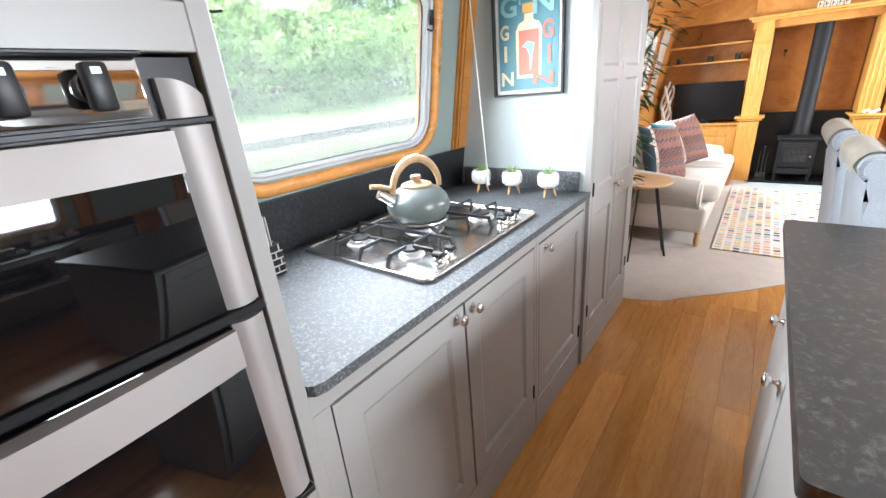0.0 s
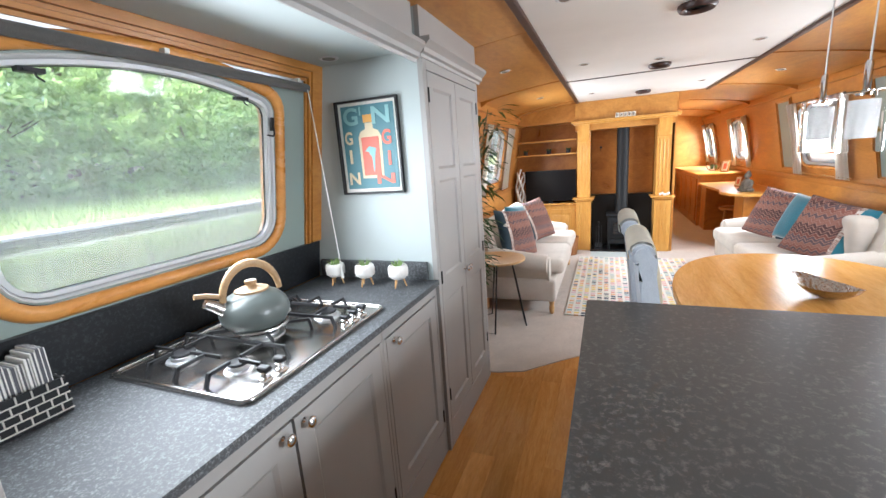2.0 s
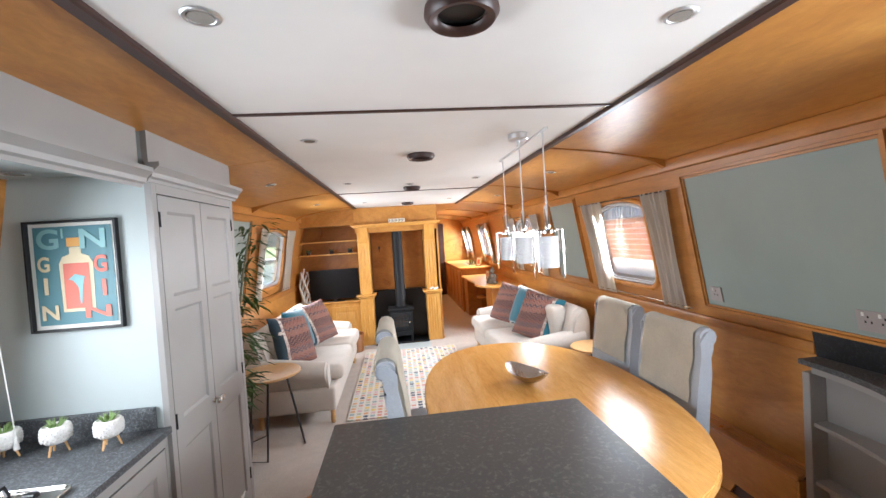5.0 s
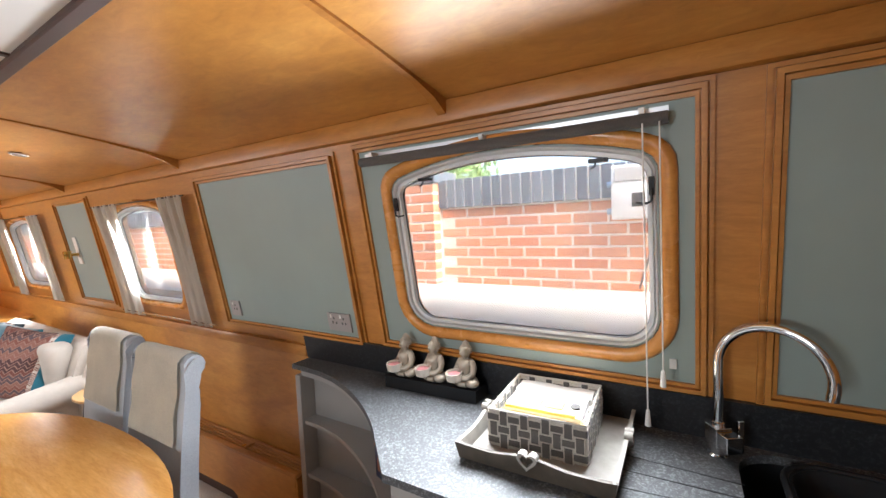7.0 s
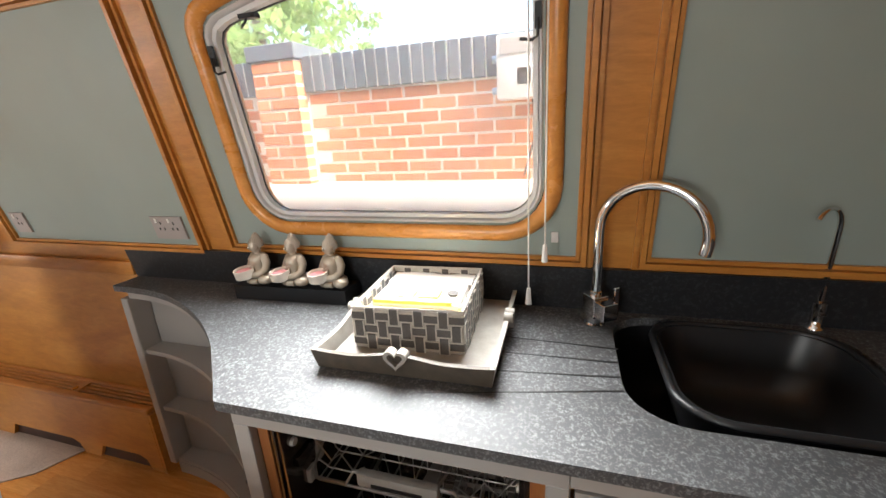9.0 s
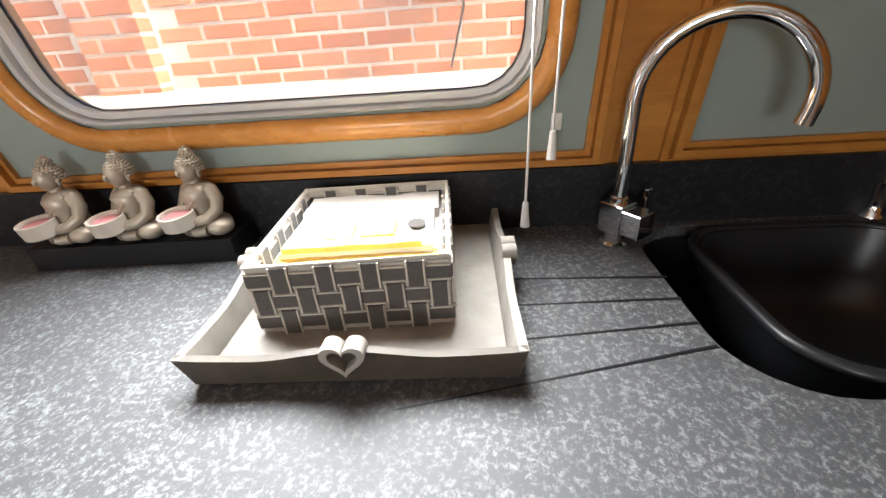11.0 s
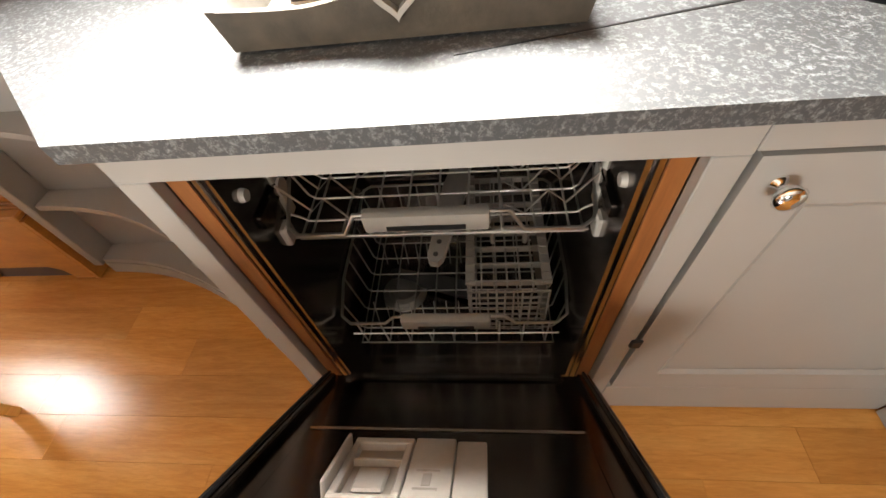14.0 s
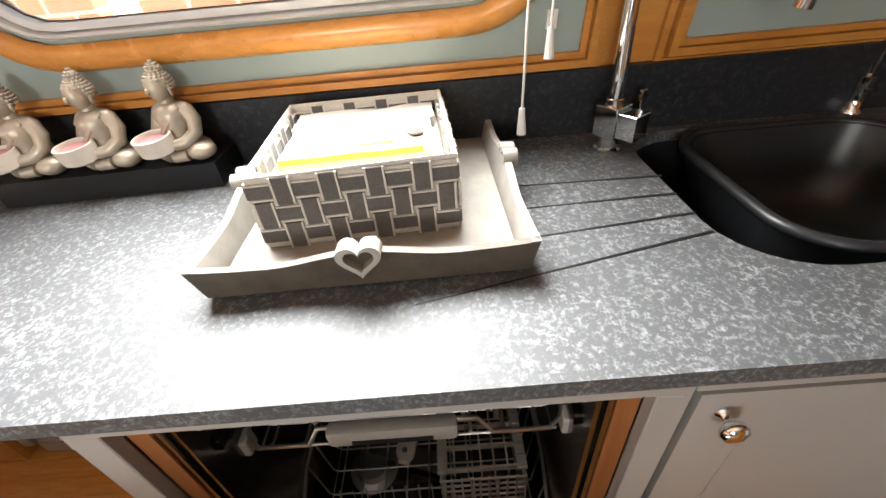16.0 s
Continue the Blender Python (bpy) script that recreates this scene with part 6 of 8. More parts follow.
np_ = thing("paper_napkins", "stack of white and yellow patterned paper napkins in the basket", "napkins", (5.425, -1.053, 0.918))


def soft_sheet(w, d, z0, z1, amp, seed, M):
    b = B()
    n = 14
    g = [[b.verts.new((-w / 2 + w * i / n, -d / 2 + d * j / n, z1 + amp * noise.noise(Vector((i * 0.35, j * 0.35, seed))))) for j in range(n + 1)] for i in range(n + 1)]
    h = [[b.verts.new((-w / 2 + w * i / n, -d / 2 + d * j / n, z0)) for j in range(n + 1)] for i in range(n + 1)]
    for L in (g, h):
        for i in range(n):
            for j in range(n):
                b.faces.new((L[i][j], L[i + 1][j], L[i + 1][j + 1], L[i][j + 1]))
    for i in range(n):
        for A in ((g[i][0], g[i + 1][0], h[i + 1][0], h[i][0]), (g[i][n], g[i + 1][n], h[i + 1][n], h[i][n]), (g[0][i], g[0][i + 1], h[0][i + 1], h[0][i]), (g[n][i], g[n][i + 1], h[n][i + 1], h[n][i])):
            b.faces.new(A)
    b.transform(M)
    return b


part("lower_napkins", soft_sheet(0.245, 0.262, 0.001, 0.068, 0.006, 1.0, WM @ Matrix.Translation((0, 0, 0.0045))), NAPKIN, np_, "white folded stack", 50)
part("yellow_edges", soft_sheet(0.238, 0.055, 0.06, 0.077, 0.005, 3.0, WM @ Matrix.Translation((0, -0.103, 0.006))), YELLOW, np_, "yellow patterned edges", 50)
part("top_napkin", soft_sheet(0.22, 0.14, 0.07, 0.088, 0.004, 6.0, WM @ Matrix.Translation((0, -0.012, 0.005))), NAPKIN, np_, "white top napkin", 50)
for dx_, w_, y_ in ((-0.04, 0.06, -0.035), (0.028, 0.05, -0.03), (-0.005, 0.2, -0.073)):
    part("printed_band", soft_sheet(w_, 0.05 if w_ < 0.1 else 0.022, 0.088, 0.0965, 0.0015, 6.0, WM @ Matrix.Translation((dx_, y_, 0.004))), YELLOW, np_, "yellow printed band", 50)
b = B()
lathe(b, [(0.014, 0), (0.014, 0.002), (0.002, 0.0025)], n=18)
b.transform(WM @ Matrix.Translation((0.085, -0.02, 0.0985)) @ pose(0, 0, 0, 4))
part("printed_dot", b, STRAP, np_, "dark printed dot")
part("striped_napkin", soft_sheet(0.235, 0.08, 0.06, 0.088, 0.004, 9.0, WM @ Matrix.Translation((0, 0.095, 0.004))), STRIPE, np_, "fine grey striped paper", 50)


# sockets and small wall plates
def socket(s, z, w, h, gangs):
    so = thing("socket", "white double wall socket" if gangs > 1 else "white single wall socket plate", "socket", tuple(P("R", s, z - h / 2, 0.004)))
    b = B()
    plate(b, "R", s - w / 2, s + w / 2, z - h / 2, z + h / 2, 0.0045, 0.012)
    part("plate", b, SATIN, so, "satin steel face plate")
    b = B()
    for g in range(gangs):
        c = s + (g - (gangs - 1) / 2) * 0.06
        for ds, dz in ((0, 0.018), (-0.011, -0.004), (0.011, -0.004)):
            plate(b, "R", c + ds - 0.003, c + ds + 0.003, z + dz - 0.005, z + dz + 0.005, 0.012, 0.0126)
    part("pin_holes", b, BLACK, so, "dark pin holes")
    for g in range(gangs):
        b = B()
        c = s + (g - (gangs - 1) / 2) * 0.06 + 0.016
        plate(b, "R", c - 0.005, c + 0.005, z + 0.02, z + 0.036, 0.012, 0.015)
        part("switch", b, WHITEPL, so)


socket(-0.025, 1.112, 0.145, 0.086, 2)
socket(0.795, 1.118, 0.086, 0.086, 1)
b = B()
plate(b, "R", -1.386, -1.368, 1.1, 1.13, 0.0045, 0.01)
solo("clip", b, WHITEPL, "tiny clear plastic cord clip on the grey panel", "clip")

# ---- island, dining table ----
isl = thing("island_unit", "taupe painted kitchen island cabinet", "island", (3.9, -0.7, 0.008))
b = B()
box(b, (3.48, -0.95, 0.008), (4.33, -0.42, 0.868), 0.002)
part("carcass", b, TAUPE, isl)
b = B()
door_grid(b, 0.48, 0.68, [(0.065, 0.415, 0.07, 0.61)], WEST(3.48, -0.44, 0.15))
d = part("door", b, TAUPE, isl, "", 25)
knob(d, 3.46, -0.5, 0.7, -1)
b = B()
box(b, (3.48, -0.42, 0.008), (3.5, 0.03, 0.868), 0.002)
sp = part("side_panel", b, TAUPE, isl, "pale painted side panel")
knob(sp, 3.48, -0.13, 0.66, -1)
b = B()
prism(b, round_rect(3.441, 4.366, -0.985, 0.081, 0.012, 3), 0.87, 0.9, 0.0015)
solo("island_worktop", b, ISLETOP, "dark mottled stone-effect island worktop", "worktop")

table = thing("dining_table", "oval oak dining table with a polished top", "table", (4.37, 0.56, 0.0))


def oval(cx, cy, rx, ry, n=64, e=2.25):
    return [(cx + rx * math.copysign(abs(math.cos(a)) ** (2 / e), math.cos(a)), cy + ry * math.copysign(abs(math.sin(a)) ** (2 / e), math.sin(a))) for a in (2 * math.pi * i / n for i in range(n))]


b = B()
prism(b, oval(4.37, 0.56, 0.57, 0.94), 0.722, 0.75, 0.006)
part("tabletop", b, TABLEWOOD, table, "polished oval oak top", 40)
b = B()
prism(b, oval(4.37, 0.56, 0.45, 0.78), 0.65, 0.721)
part("apron", b, TABLEWOOD, table)
for sx, sy in ((-1, -1), (1, -1), (-1, 1), (1, 1)):
    b = B()
    x, y = 4.37 + sx * 0.33, 0.56 + sy * 0.55
    lathe(b, [(0.022, 0.001), (0.028, 0.1), (0.034, 0.45), (0.036, 0.65)], (x, y, 0), 14)
    part("leg", b, TABLEWOOD, table, "", 50)

bowl = thing("silver_bowl", "beaten silver leaf-shaped bowl on the table", "bowl", (4.36, 0.68, 0.7505))
b = B()
n, m_ = 28, 8
rings = []
for side_ in (0, 1):
    for k in range(m_ + 1):
        r = k / m_ if side_ == 0 else 1 - k / m_
        row = []
        for i in range(n):
            a = 2 * math.pi * i / n
            rx, ry = 0.075 * r, 0.135 * r * (1 + 0.18 * max(0, math.sin(a)) ** 3)
            z = 0.002 + 0.05 * r ** 2 + (0.022 * r ** 3 * abs(math.sin(a)) ** 3) + 0.0025 * r * math.sin(14 * a) - (0.004 if side_ else 0) * (1 if r < 1 else 0)
            row.append(b.verts.new((4.36 + rx * math.cos(a) * 1.1, 0.68 + ry * math.sin(a), 0.755 + z)) if r > 0 else None)
        rings.append((row, b.verts.new((4.36, 0.68, 0.757 - 0.004 * side_)) if r == 0 else None))
for (A, ca), (C, cc) in zip(rings, rings[1:]):
    for i in range(n):
        if ca:
            b.faces.new((ca, C[i], C[(i + 1) % n]))
        elif cc:
            b.faces.new((A[i], A[(i + 1) % n], cc))
        else:
            b.faces.new((A[i], A[(i + 1) % n], C[(i + 1) % n], C[i]))
part("dish", b, SILVER, bowl, "", 50)
bowl.rotation_euler = (0, 0, radians(25))


def dining_chair():
    """Built facing +y at the origin: padded seat, tall scrolled back, oak legs, a throw over the back."""
    ch = thing("dining_chair", "blue-grey linen dining chair with scroll back and oatmeal throw", "chair", (0, 0, 0), "dining chairs")
    b = B()
    box(b, (-0.22, -0.2, 0.36), (0.22, 0.25, 0.48), 0.03, 3)
    part("seat", b, LINEN, ch, "", 60)
    b = B()
    prof = []
    for i in range(11):
        t = i / 10
        prof.append((-0.185 - 0.07 * t ** 1.6, 0.38 + 0.64 * t))
    cxy = (-0.29, 1.035)
    for i in range(9):
        a = radians(20 + 250 * i / 8)
        prof.append((cxy[0] + 0.042 * math.cos(a), cxy[1] + 0.042 * math.sin(a)))
    for i in range(9, -1, -1):
        t = i / 10
        prof.append((-0.255 - 0.055 * t ** 1.6, 0.38 + 0.62 * t))
    A, C = [b.verts.new((-0.225, y, z)) for y, z in prof], [b.verts.new((0.225, y, z)) for y, z in prof]
    k = len(prof)
    for j in range(k):
        b.faces.new((A[j], A[(j + 1) % k], C[(j + 1) % k], C[j]))
    fa, fc = b.faces.new(A), b.faces.new(C)
    bmesh.ops.bevel(b, geom=[e for f in (fa, fc) for e in f.edges], offset=0.012, segments=2, affect="EDGES")
    part("backrest", b, LINEN, ch, "tall scrolled backrest", 60)
    b = B()
    path = [(-0.205 - 0.04 * (i / 8) - 0.012, 0.74 + 0.26 * i / 8) for i in range(9)]
    path = [(y + 0.02, z) for y, z in path]
    path += [(cxy[0] + 0.05 * math.cos(a), cxy[1] + 0.05 * math.sin(a)) for a in (radians(25 + 190 * i / 8) for i in range(9))]
    rows = []
    for i, (y, z) in enumerate(path):
        w = 0.185 + 0.004 * math.sin(i * 1.3)
        rows.append([b.verts.new((x, y + 0.002 * math.sin(9 * x + i), z)) for x in (-w, -w / 3, w / 3, w)])
    for R1, R2 in zip(rows, rows[1:]):
        for j in range(3):
            b.faces.new((R1[j], R1[j + 1], R2[j + 1], R2[j]))
    bmesh.ops.solidify(b, geom=b.faces[:], thickness=0.006)
    part("throw", b, PADCLOTH, ch, "oatmeal knitted throw", 60)
    for x, y in ((-0.19, 0.21), (0.19, 0.21), (-0.19, -0.21), (0.19, -0.21)):
        b = B()
        cyl(b, (x, y, 0.36), (x * 1.18, y + (-0.04 if y < 0 else 0), 0.001), 0.024, 0.018, 4)
        part("leg", b, TABLEWOOD, ch, "oak leg", 40)
    return ch


first = dining_chair()
spots = [(4.775, 0.45, 90), (4.8, 1.02, 90), (3.92, 0.42, -90), (3.90, 0.93, -90)]
for k, (x, y, r) in enumerate(spots):
    if k == 0:
        first.matrix_basis = pose(x, y, 0.0, 0, 0, r)
    else:
        copy_thing(first, pose(x, y, 0.007 if y > 0.9 else 0.0, 0, 0, r))

# pendant over the table
pend = thing("pendant_light", "three glass pendant lights on a brushed metal bar", "pendant light", (4.365, 0.61, 1.34))
b = B()
lathe(b, [(0.05, 2.062), (0.05, 2.035), (0.044, 2.03), (0.01, 2.028)], (4.36, 0.61, 0), 28)
part("ceiling_rose", b, ALU, pend, "", 50)
b = B()
cyl(b, (4.36, 0.61, 2.03), (4.36, 0.61, 1.998), 0.008, n=10)
tube(b, [(4.36, 0.98, 1.995), (4.37, 0.24, 1.995)], 0.007, 8)
part("bar", b, ALU, pend, "", 50)
for y in (0.94, 0.61, 0.28):
    b = B()
    tube(b, [(4.365, y, 1.99), (4.365, y, 1.66)], 0.003, 6)
    part("cable", b, ALU, pend)
    b = B()
    lathe(b, [(0.008, 1.67), (0.012, 1.66), (0.012, 1.565), (0.03, 1.56), (0.03, 1.55)], (4.365, y, 0), 18)
    part("lamp_holder", b, CHROME, pend, "chrome lamp holder", 50)
    b = B()
    lathe(b, [(0.066, 1.35), (0.066, 1.565), (0.02, 1.568), (0.02, 1.565), (0.063, 1.562), (0.063, 1.35)], (4.365, y, 0), 36)
    bmesh.ops.delete(b, geom=[f for f in b.faces if len(f.verts) > 4], context="FACES")
    g = part("glass_shade", b, SHADEGLASS, pend, "clear glass outer shade", 50)
    g.visible_shadow = False
    b = B()
    lathe(b, [(0.043, 1.4), (0.043, 1.535), (0.04, 1.535), (0.04, 1.4)], (4.365, y, 0), 30)
    bmesh.ops.delete(b, geom=[f for f in b.faces if len(f.verts) > 4], context="FACES")
    part("inner_shade", b, FROST, pend, "frosted inner shade", 50)

# roof vents
for y in (-0.53, 1.03, 2.53, 4.2):
    v = thing("roof_vent", "round mushroom vent with dark turned wooden rim", "vent", (3.887, y, 2.03), "roof vents")
    b = B()
    lathe(b, [(0.052, 2.066), (0.082, 2.064), (0.084, 2.05), (0.074, 2.036), (0.058, 2.04), (0.052, 2.05)], (3.887, y, 0), 36)
    bmesh.ops.delete(b, geom=[f for f in b.faces if len(f.verts) > 4], context="FACES")
    part("rim", b, BEAD, v, "dark brown turned rim", 60)
    b = B()
    cyl(b, (3.887, y, 2.058), (3.887, y, 2.062), 0.054, n=28)
    part("throat", b, BLACK, v, "black vent throat")

# ---- curtains ----


def curtain(side, s0, s1, z0, z1, pinch):
    """A gathered curtain hanging on the leaning wall between two rails; pinch: where it is drawn in at the foot."""
    b = B()
    n, m2 = 40, 12
    g = []
    for j in range(m2 + 1):
        t = j / m2
        z = z1 - (z1 - z0) * t
        row = []
        for i in range(n + 1):
            u = i / n
            s = s0 + (s1 - s0) * u
            s = s + (pinch - s) * 0.22 * math.sin(math.pi * min(1, t * 1.15) * 0.5) ** 2
            w = 0.048 + 0.014 * math.sin(u * 2 * math.pi * 5.5 + 0.7 * math.sin(3 * t)) * (0.65 + 0.35 * math.cos(t * 5)) + 0.006 * math.sin(17 * u + 4 * t)
            row.append(b.verts.new(P(side, s, z, w)))
        g.append(row)
    for A, C in zip(g, g[1:]):
        for i in range(n):
            b.faces.new((A[i], A[i + 1], C[i + 1], C[i]))
    bmesh.ops.solidify(b, geom=b.faces[:], thickness=0.004)
    return solo("curtain", b, CURTAIN, "gathered cream cotton curtain held between two rails", "curtain", "window curtains", smooth=70)


for side, a0, a1, c0, c1 in (("R", 1.0, 1.28, 1.84, 2.22), ("R", 3.44, 3.72, 4.44, 4.7), ("R", 6.24, 6.5, 7.05, 7.3), ("R", 8.33, 8.58, 9.12, 9.36), ("L", 2.98, 3.2, 3.98, 4.38)):
    curtain(side, a0, a1, 0.985, 1.77, (a0 + a1) / 2 - 0.02)
    curtain(side, c0, c1, 0.985, 1.77, (c0 + c1) / 2 + 0.02)
    for z in (1.765, 1.005):
        b = B()
        tube(b, [P(side, a0 - 0.03, z, 0.05), P(side, c1 + 0.03, z, 0.05)], 0.005, 8)
        solo("curtain_rail", b, IRON if z > 1.5 else CHROME, "thin metal curtain rail across a window", "curtain rail", smooth=60)

# brass wall lamp
wl = thing("wall_lamp", "brass swivel wall lamp on the grey panel", "wall lamp", tuple(P("R", 2.88, 1.36, 0.004)))
b = B()
plate(b, "R", 2.845, 2.915, 1.34, 1.56, 0.005, 0.014)
part("back_plate", b, WHITEPL, wl, "pale back plate")
b = B()
cyl(b, P("R", 2.88, 1.42, 0.014), P("R", 2.88, 1.42, 0.07), 0.012, n=12)
lathe(b, [(0.022, -0.03), (0.03, 0.03), (0.012, 0.034)], tuple(P("R", 2.88, 1.42, 0.085)), 18)
part("shade", b, BRASS, wl, "polished brass shade", 50)

# ---- heating box along the wall ----
hb = thing("heating_box", "long low timber heating box with slotted top along the wall", "heating box", (5.52, 1.2, 0.0))
HZ = 0.31
b = B()
feet = [(0.262, 0.0), (0.33, 0.0), (0.35, 0.05), (0.39, 0.07), (0.62, 0.07), (0.64, 0.03), (0.66, 0.0), (0.76, 0.0), (0.78, 0.05), (0.82, 0.07), (1.25, 0.07), (1.27, 0.03), (1.29, 0.0), (1.45, 0.0), (1.47, 0.05), (1.51, 0.07), (1.9, 0.07), (1.92, 0.03), (1.94, 0.0), (2.0, 0.0), (2.0, HZ), (0.262, HZ)]
prism(b, [(y, z + 0.007) for y, z in feet], 5.5, 5.515)
b.transform(Matrix(((0, 0, 1, 0), (1, 0, 0, 0), (0, 1, 0, 0), (0, 0, 0, 1))))
part("front_board", b, WOOD, hb)
b = B()
box(b, (5.516, 0.262, 0.001), (5.524, 2.0, HZ), 0.0)
part("inner_board", b, BEAD, hb, "dark inner board")
b = B()
box(b, (5.5, 0.245, 0.001), (5.62, 0.2595, HZ))
part("end_board", b, WOOD, hb)
for xa, xb in ((5.492, 5.53), (5.595, 5.62)):
    b = B()
    box(b, (xa, 0.245, HZ + 0.008), (xb, 2.0, HZ + 0.028), 0.004)
    part("top_rail", b, TRIM, hb)
for k in range(3):
    b = B()
    box(b, (5.539 + k * 0.02, 0.26, HZ + 0.006), (5.551 + k * 0.02, 2.0, HZ + 0.024), 0.002)
    part("slat", b, TRIM, hb)
# Dark board added under the slats, its colour standing in for the slots' shade.
b = B()
box(b, (5.531, 0.26, HZ - 0.03), (5.594, 2.0, HZ - 0.015))
part("slot_shade_board", b, BEAD, hb, "dark board added as shade below the slats")
for y in (0.75, 1.42):
    b = B()
    box(b, (5.532, y - 0.03, HZ + 0.01), (5.594, y + 0.03, HZ + 0.0285), 0.002)
    br = part("cross_bar", b, TRIM, hb)
    b = B()
    lathe(b, [(0.012, 0.0), (0.012, 0.003), (0.004, 0.005)], (5.542, y, HZ + 0.0285), 14)
    part("brass_screw", b, BRASS, br, "brass screw head", 40)


# ---- sofas ----
def cushion_mesh(w, h, t, seed, pw=2.6):
    b = B()
    n = 18
    vs = {}
    for s in (1, -1):
        for i in range(n + 1):
            for j in range(n + 1):
                u, v = 2 * i / n - 1, 2 * j / n - 1
                edge = (1 - abs(u) ** pw) * (1 - abs(v) ** pw)
                if edge <= 1e-9 and s < 0:
                    vs[s, i, j] = vs[1, i, j]
                    continue
                pin = 1 - 0.05 * (1 - abs(u)) * abs(v) ** 4 - 0.05 * (1 - abs(v)) * abs(u) ** 4
                z = s * t / 2 * max(edge, 0) ** 0.5 * (1 + 0.16 * noise.noise(Vector((u * 1.7, v * 1.7, seed + s))))
                vs[s, i, j] = b.verts.new((u * w / 2 * pin, z, v * h / 2 * pin))
        for i in range(n):
            for j in range(n):
                f = (vs[s, i, j], vs[s, i + 1, j], vs[s, i + 1, j + 1], vs[s, i, j + 1])
                b.faces.new(f)
    return b


def scatter_cushion(m, mat, back, label, w=0.46, band=0):
    """band: the side (+1 or -1) on which a pale stripe and the velvet of the reverse wrap round to the front."""
    c = thing("cushion", label, "cushion", tuple(m.translation - Vector((0, 0, 0.2))), "scatter cushions")
    cuts = [(-1, 0.27, mat, "cover", ""), (0.27, 0.33, CUSHPALE, "pale_stripe", "pale woven zigzag stripe"), (0.33, 1, back, "velvet_band", "plain velvet band")] if band else [(-1, 1, mat, "cover", "")]
    for u0, u1, mt, nm, lb in cuts:
        b = cushion_mesh(w, w, 0.15, m.translation.y)
        for u, sg in ((u0, 1), (u1, -1)):
            if abs(u) < 1:
                bmesh.ops.bisect_plane(b, geom=b.verts[:] + b.edges[:] + b.faces[:], plane_co=(band * u * w, 0, 0), plane_no=(sg * band, 0, 0), clear_inner=True)
        b.transform(m)
        part(nm, b, mt, c, lb, 80)
    return c


def sofa(x_back, y0, y1, face, label):
    """A two-seater with scrolled arms; face: +1 looks to +x, -1 to -x."""
    so = thing("sofa", label, "sofa", (x_back + face * 0.42, (y0 + y1) / 2, 0.007), "pair of sofas")
    X = lambda v: x_back + face * v
    b = B()
    box(b, (X(0.06), y0 + 0.03, 0.13), (X(0.78), y1 - 0.03, 0.34), 0.03, 3)
    part("base", b, CREAM, so, "", 60)
    b = B()
    prof = [(0.02, 0.2), (0.26, 0.3), (0.25, 0.55), (0.2, 0.72), (0.16, 0.8), (0.1, 0.83), (0.04, 0.8), (0.01, 0.7)]
    A, C = [b.verts.new((X(p), y0 + 0.02, z)) for p, z in prof], [b.verts.new((X(p), y1 - 0.02, z)) for p, z in prof]
    k = len(prof)
    for j in range(k):
        b.faces.new((A[j], A[(j + 1) % k], C[(j + 1) % k], C[j]))
    fs = [b.faces.new(A), b.faces.new(C)]
    bmesh.ops.bevel(b, geom=[e for f in fs for e in f.edges], offset=0.04, segments=3, affect="EDGES")
    part("backrest", b, CREAM, so, "padded backrest", 80)
    mid = (y0 + y1) / 2
    for ya, yb in ((y0 + 0.17, mid - 0.005), (mid + 0.005, y1 - 0.17)):
        b = B()
        box(b, (X(0.2), ya, 0.345), (X(0.84), yb, 0.485), 0.05, 4)
        part("seat_cushion", b, CREAM, so, "plump seat cushion", 80)
        b = B()
        box(b, (X(0.17), ya + 0.01, 0.48), (X(0.34), yb - 0.01, 0.83), 0.06, 4)
        part("back_cushion", b, CREAM, so, "", 80)
    for ya, sg in ((y0, 1), (y1, -1)):
        b = B()
        prof = []
        for i in range(14):
            a = radians(-60 + 280 * i / 13)
            prof.append((ya + sg * 0.085 - sg * 0.085 * math.cos(a) * 1.0, 0.545 + 0.078 * math.sin(a)))
        prof = [(ya + sg * 0.15, 0.14)] + [(y, z) for y, z in reversed(prof)][::1] + [(ya + sg * 0.03, 0.14)]
        pts = [(ya + sg * 0.05, 0.14), (ya + sg * 0.05, 0.4), (ya + sg * 0.01, 0.43), (ya - sg * 0.015, 0.48), (ya - sg * 0.005, 0.54), (ya + sg * 0.04, 0.575), (ya + sg * 0.1, 0.58), (ya + sg * 0.15, 0.55), (ya + sg * 0.165, 0.48), (ya + sg * 0.16, 0.14)]
        A = [b.verts.new((X(0.08), y, z + (0.05 if z > 0.38 else 0))) for y, z in pts]
        M_ = [b.verts.new((X(0.45), y, z)) for y, z in pts]
        C = [b.verts.new((X(0.73), y, z - (0.035 if z > 0.38 else 0))) for y, z in pts]
        k = len(pts)
        for P1, P2 in ((A, M_), (M_, C)):
            for j in range(k):
                b.faces.new((P1[j], P1[(j + 1) % k], P2[(j + 1) % k], P2[j]))
        b.faces.new(A)
        f = b.faces.new(C)
        bmesh.ops.bevel(b, geom=f.edges[:], offset=0.02, segments=3, affect="EDGES")
        part("arm", b, CREAM, so, "scrolled arm", 70)
        for v in (0.14, 0.74):
            b = B()
            lathe(b, [(0.012, 0.008), (0.02, 0.02), (0.024, 0.07), (0.018, 0.08), (0.026, 0.13)], (X(v), ya + sg * 0.09, 0), 14)
            part("foot", b, BLOND, so, "turned wooden foot", 50)
    return so


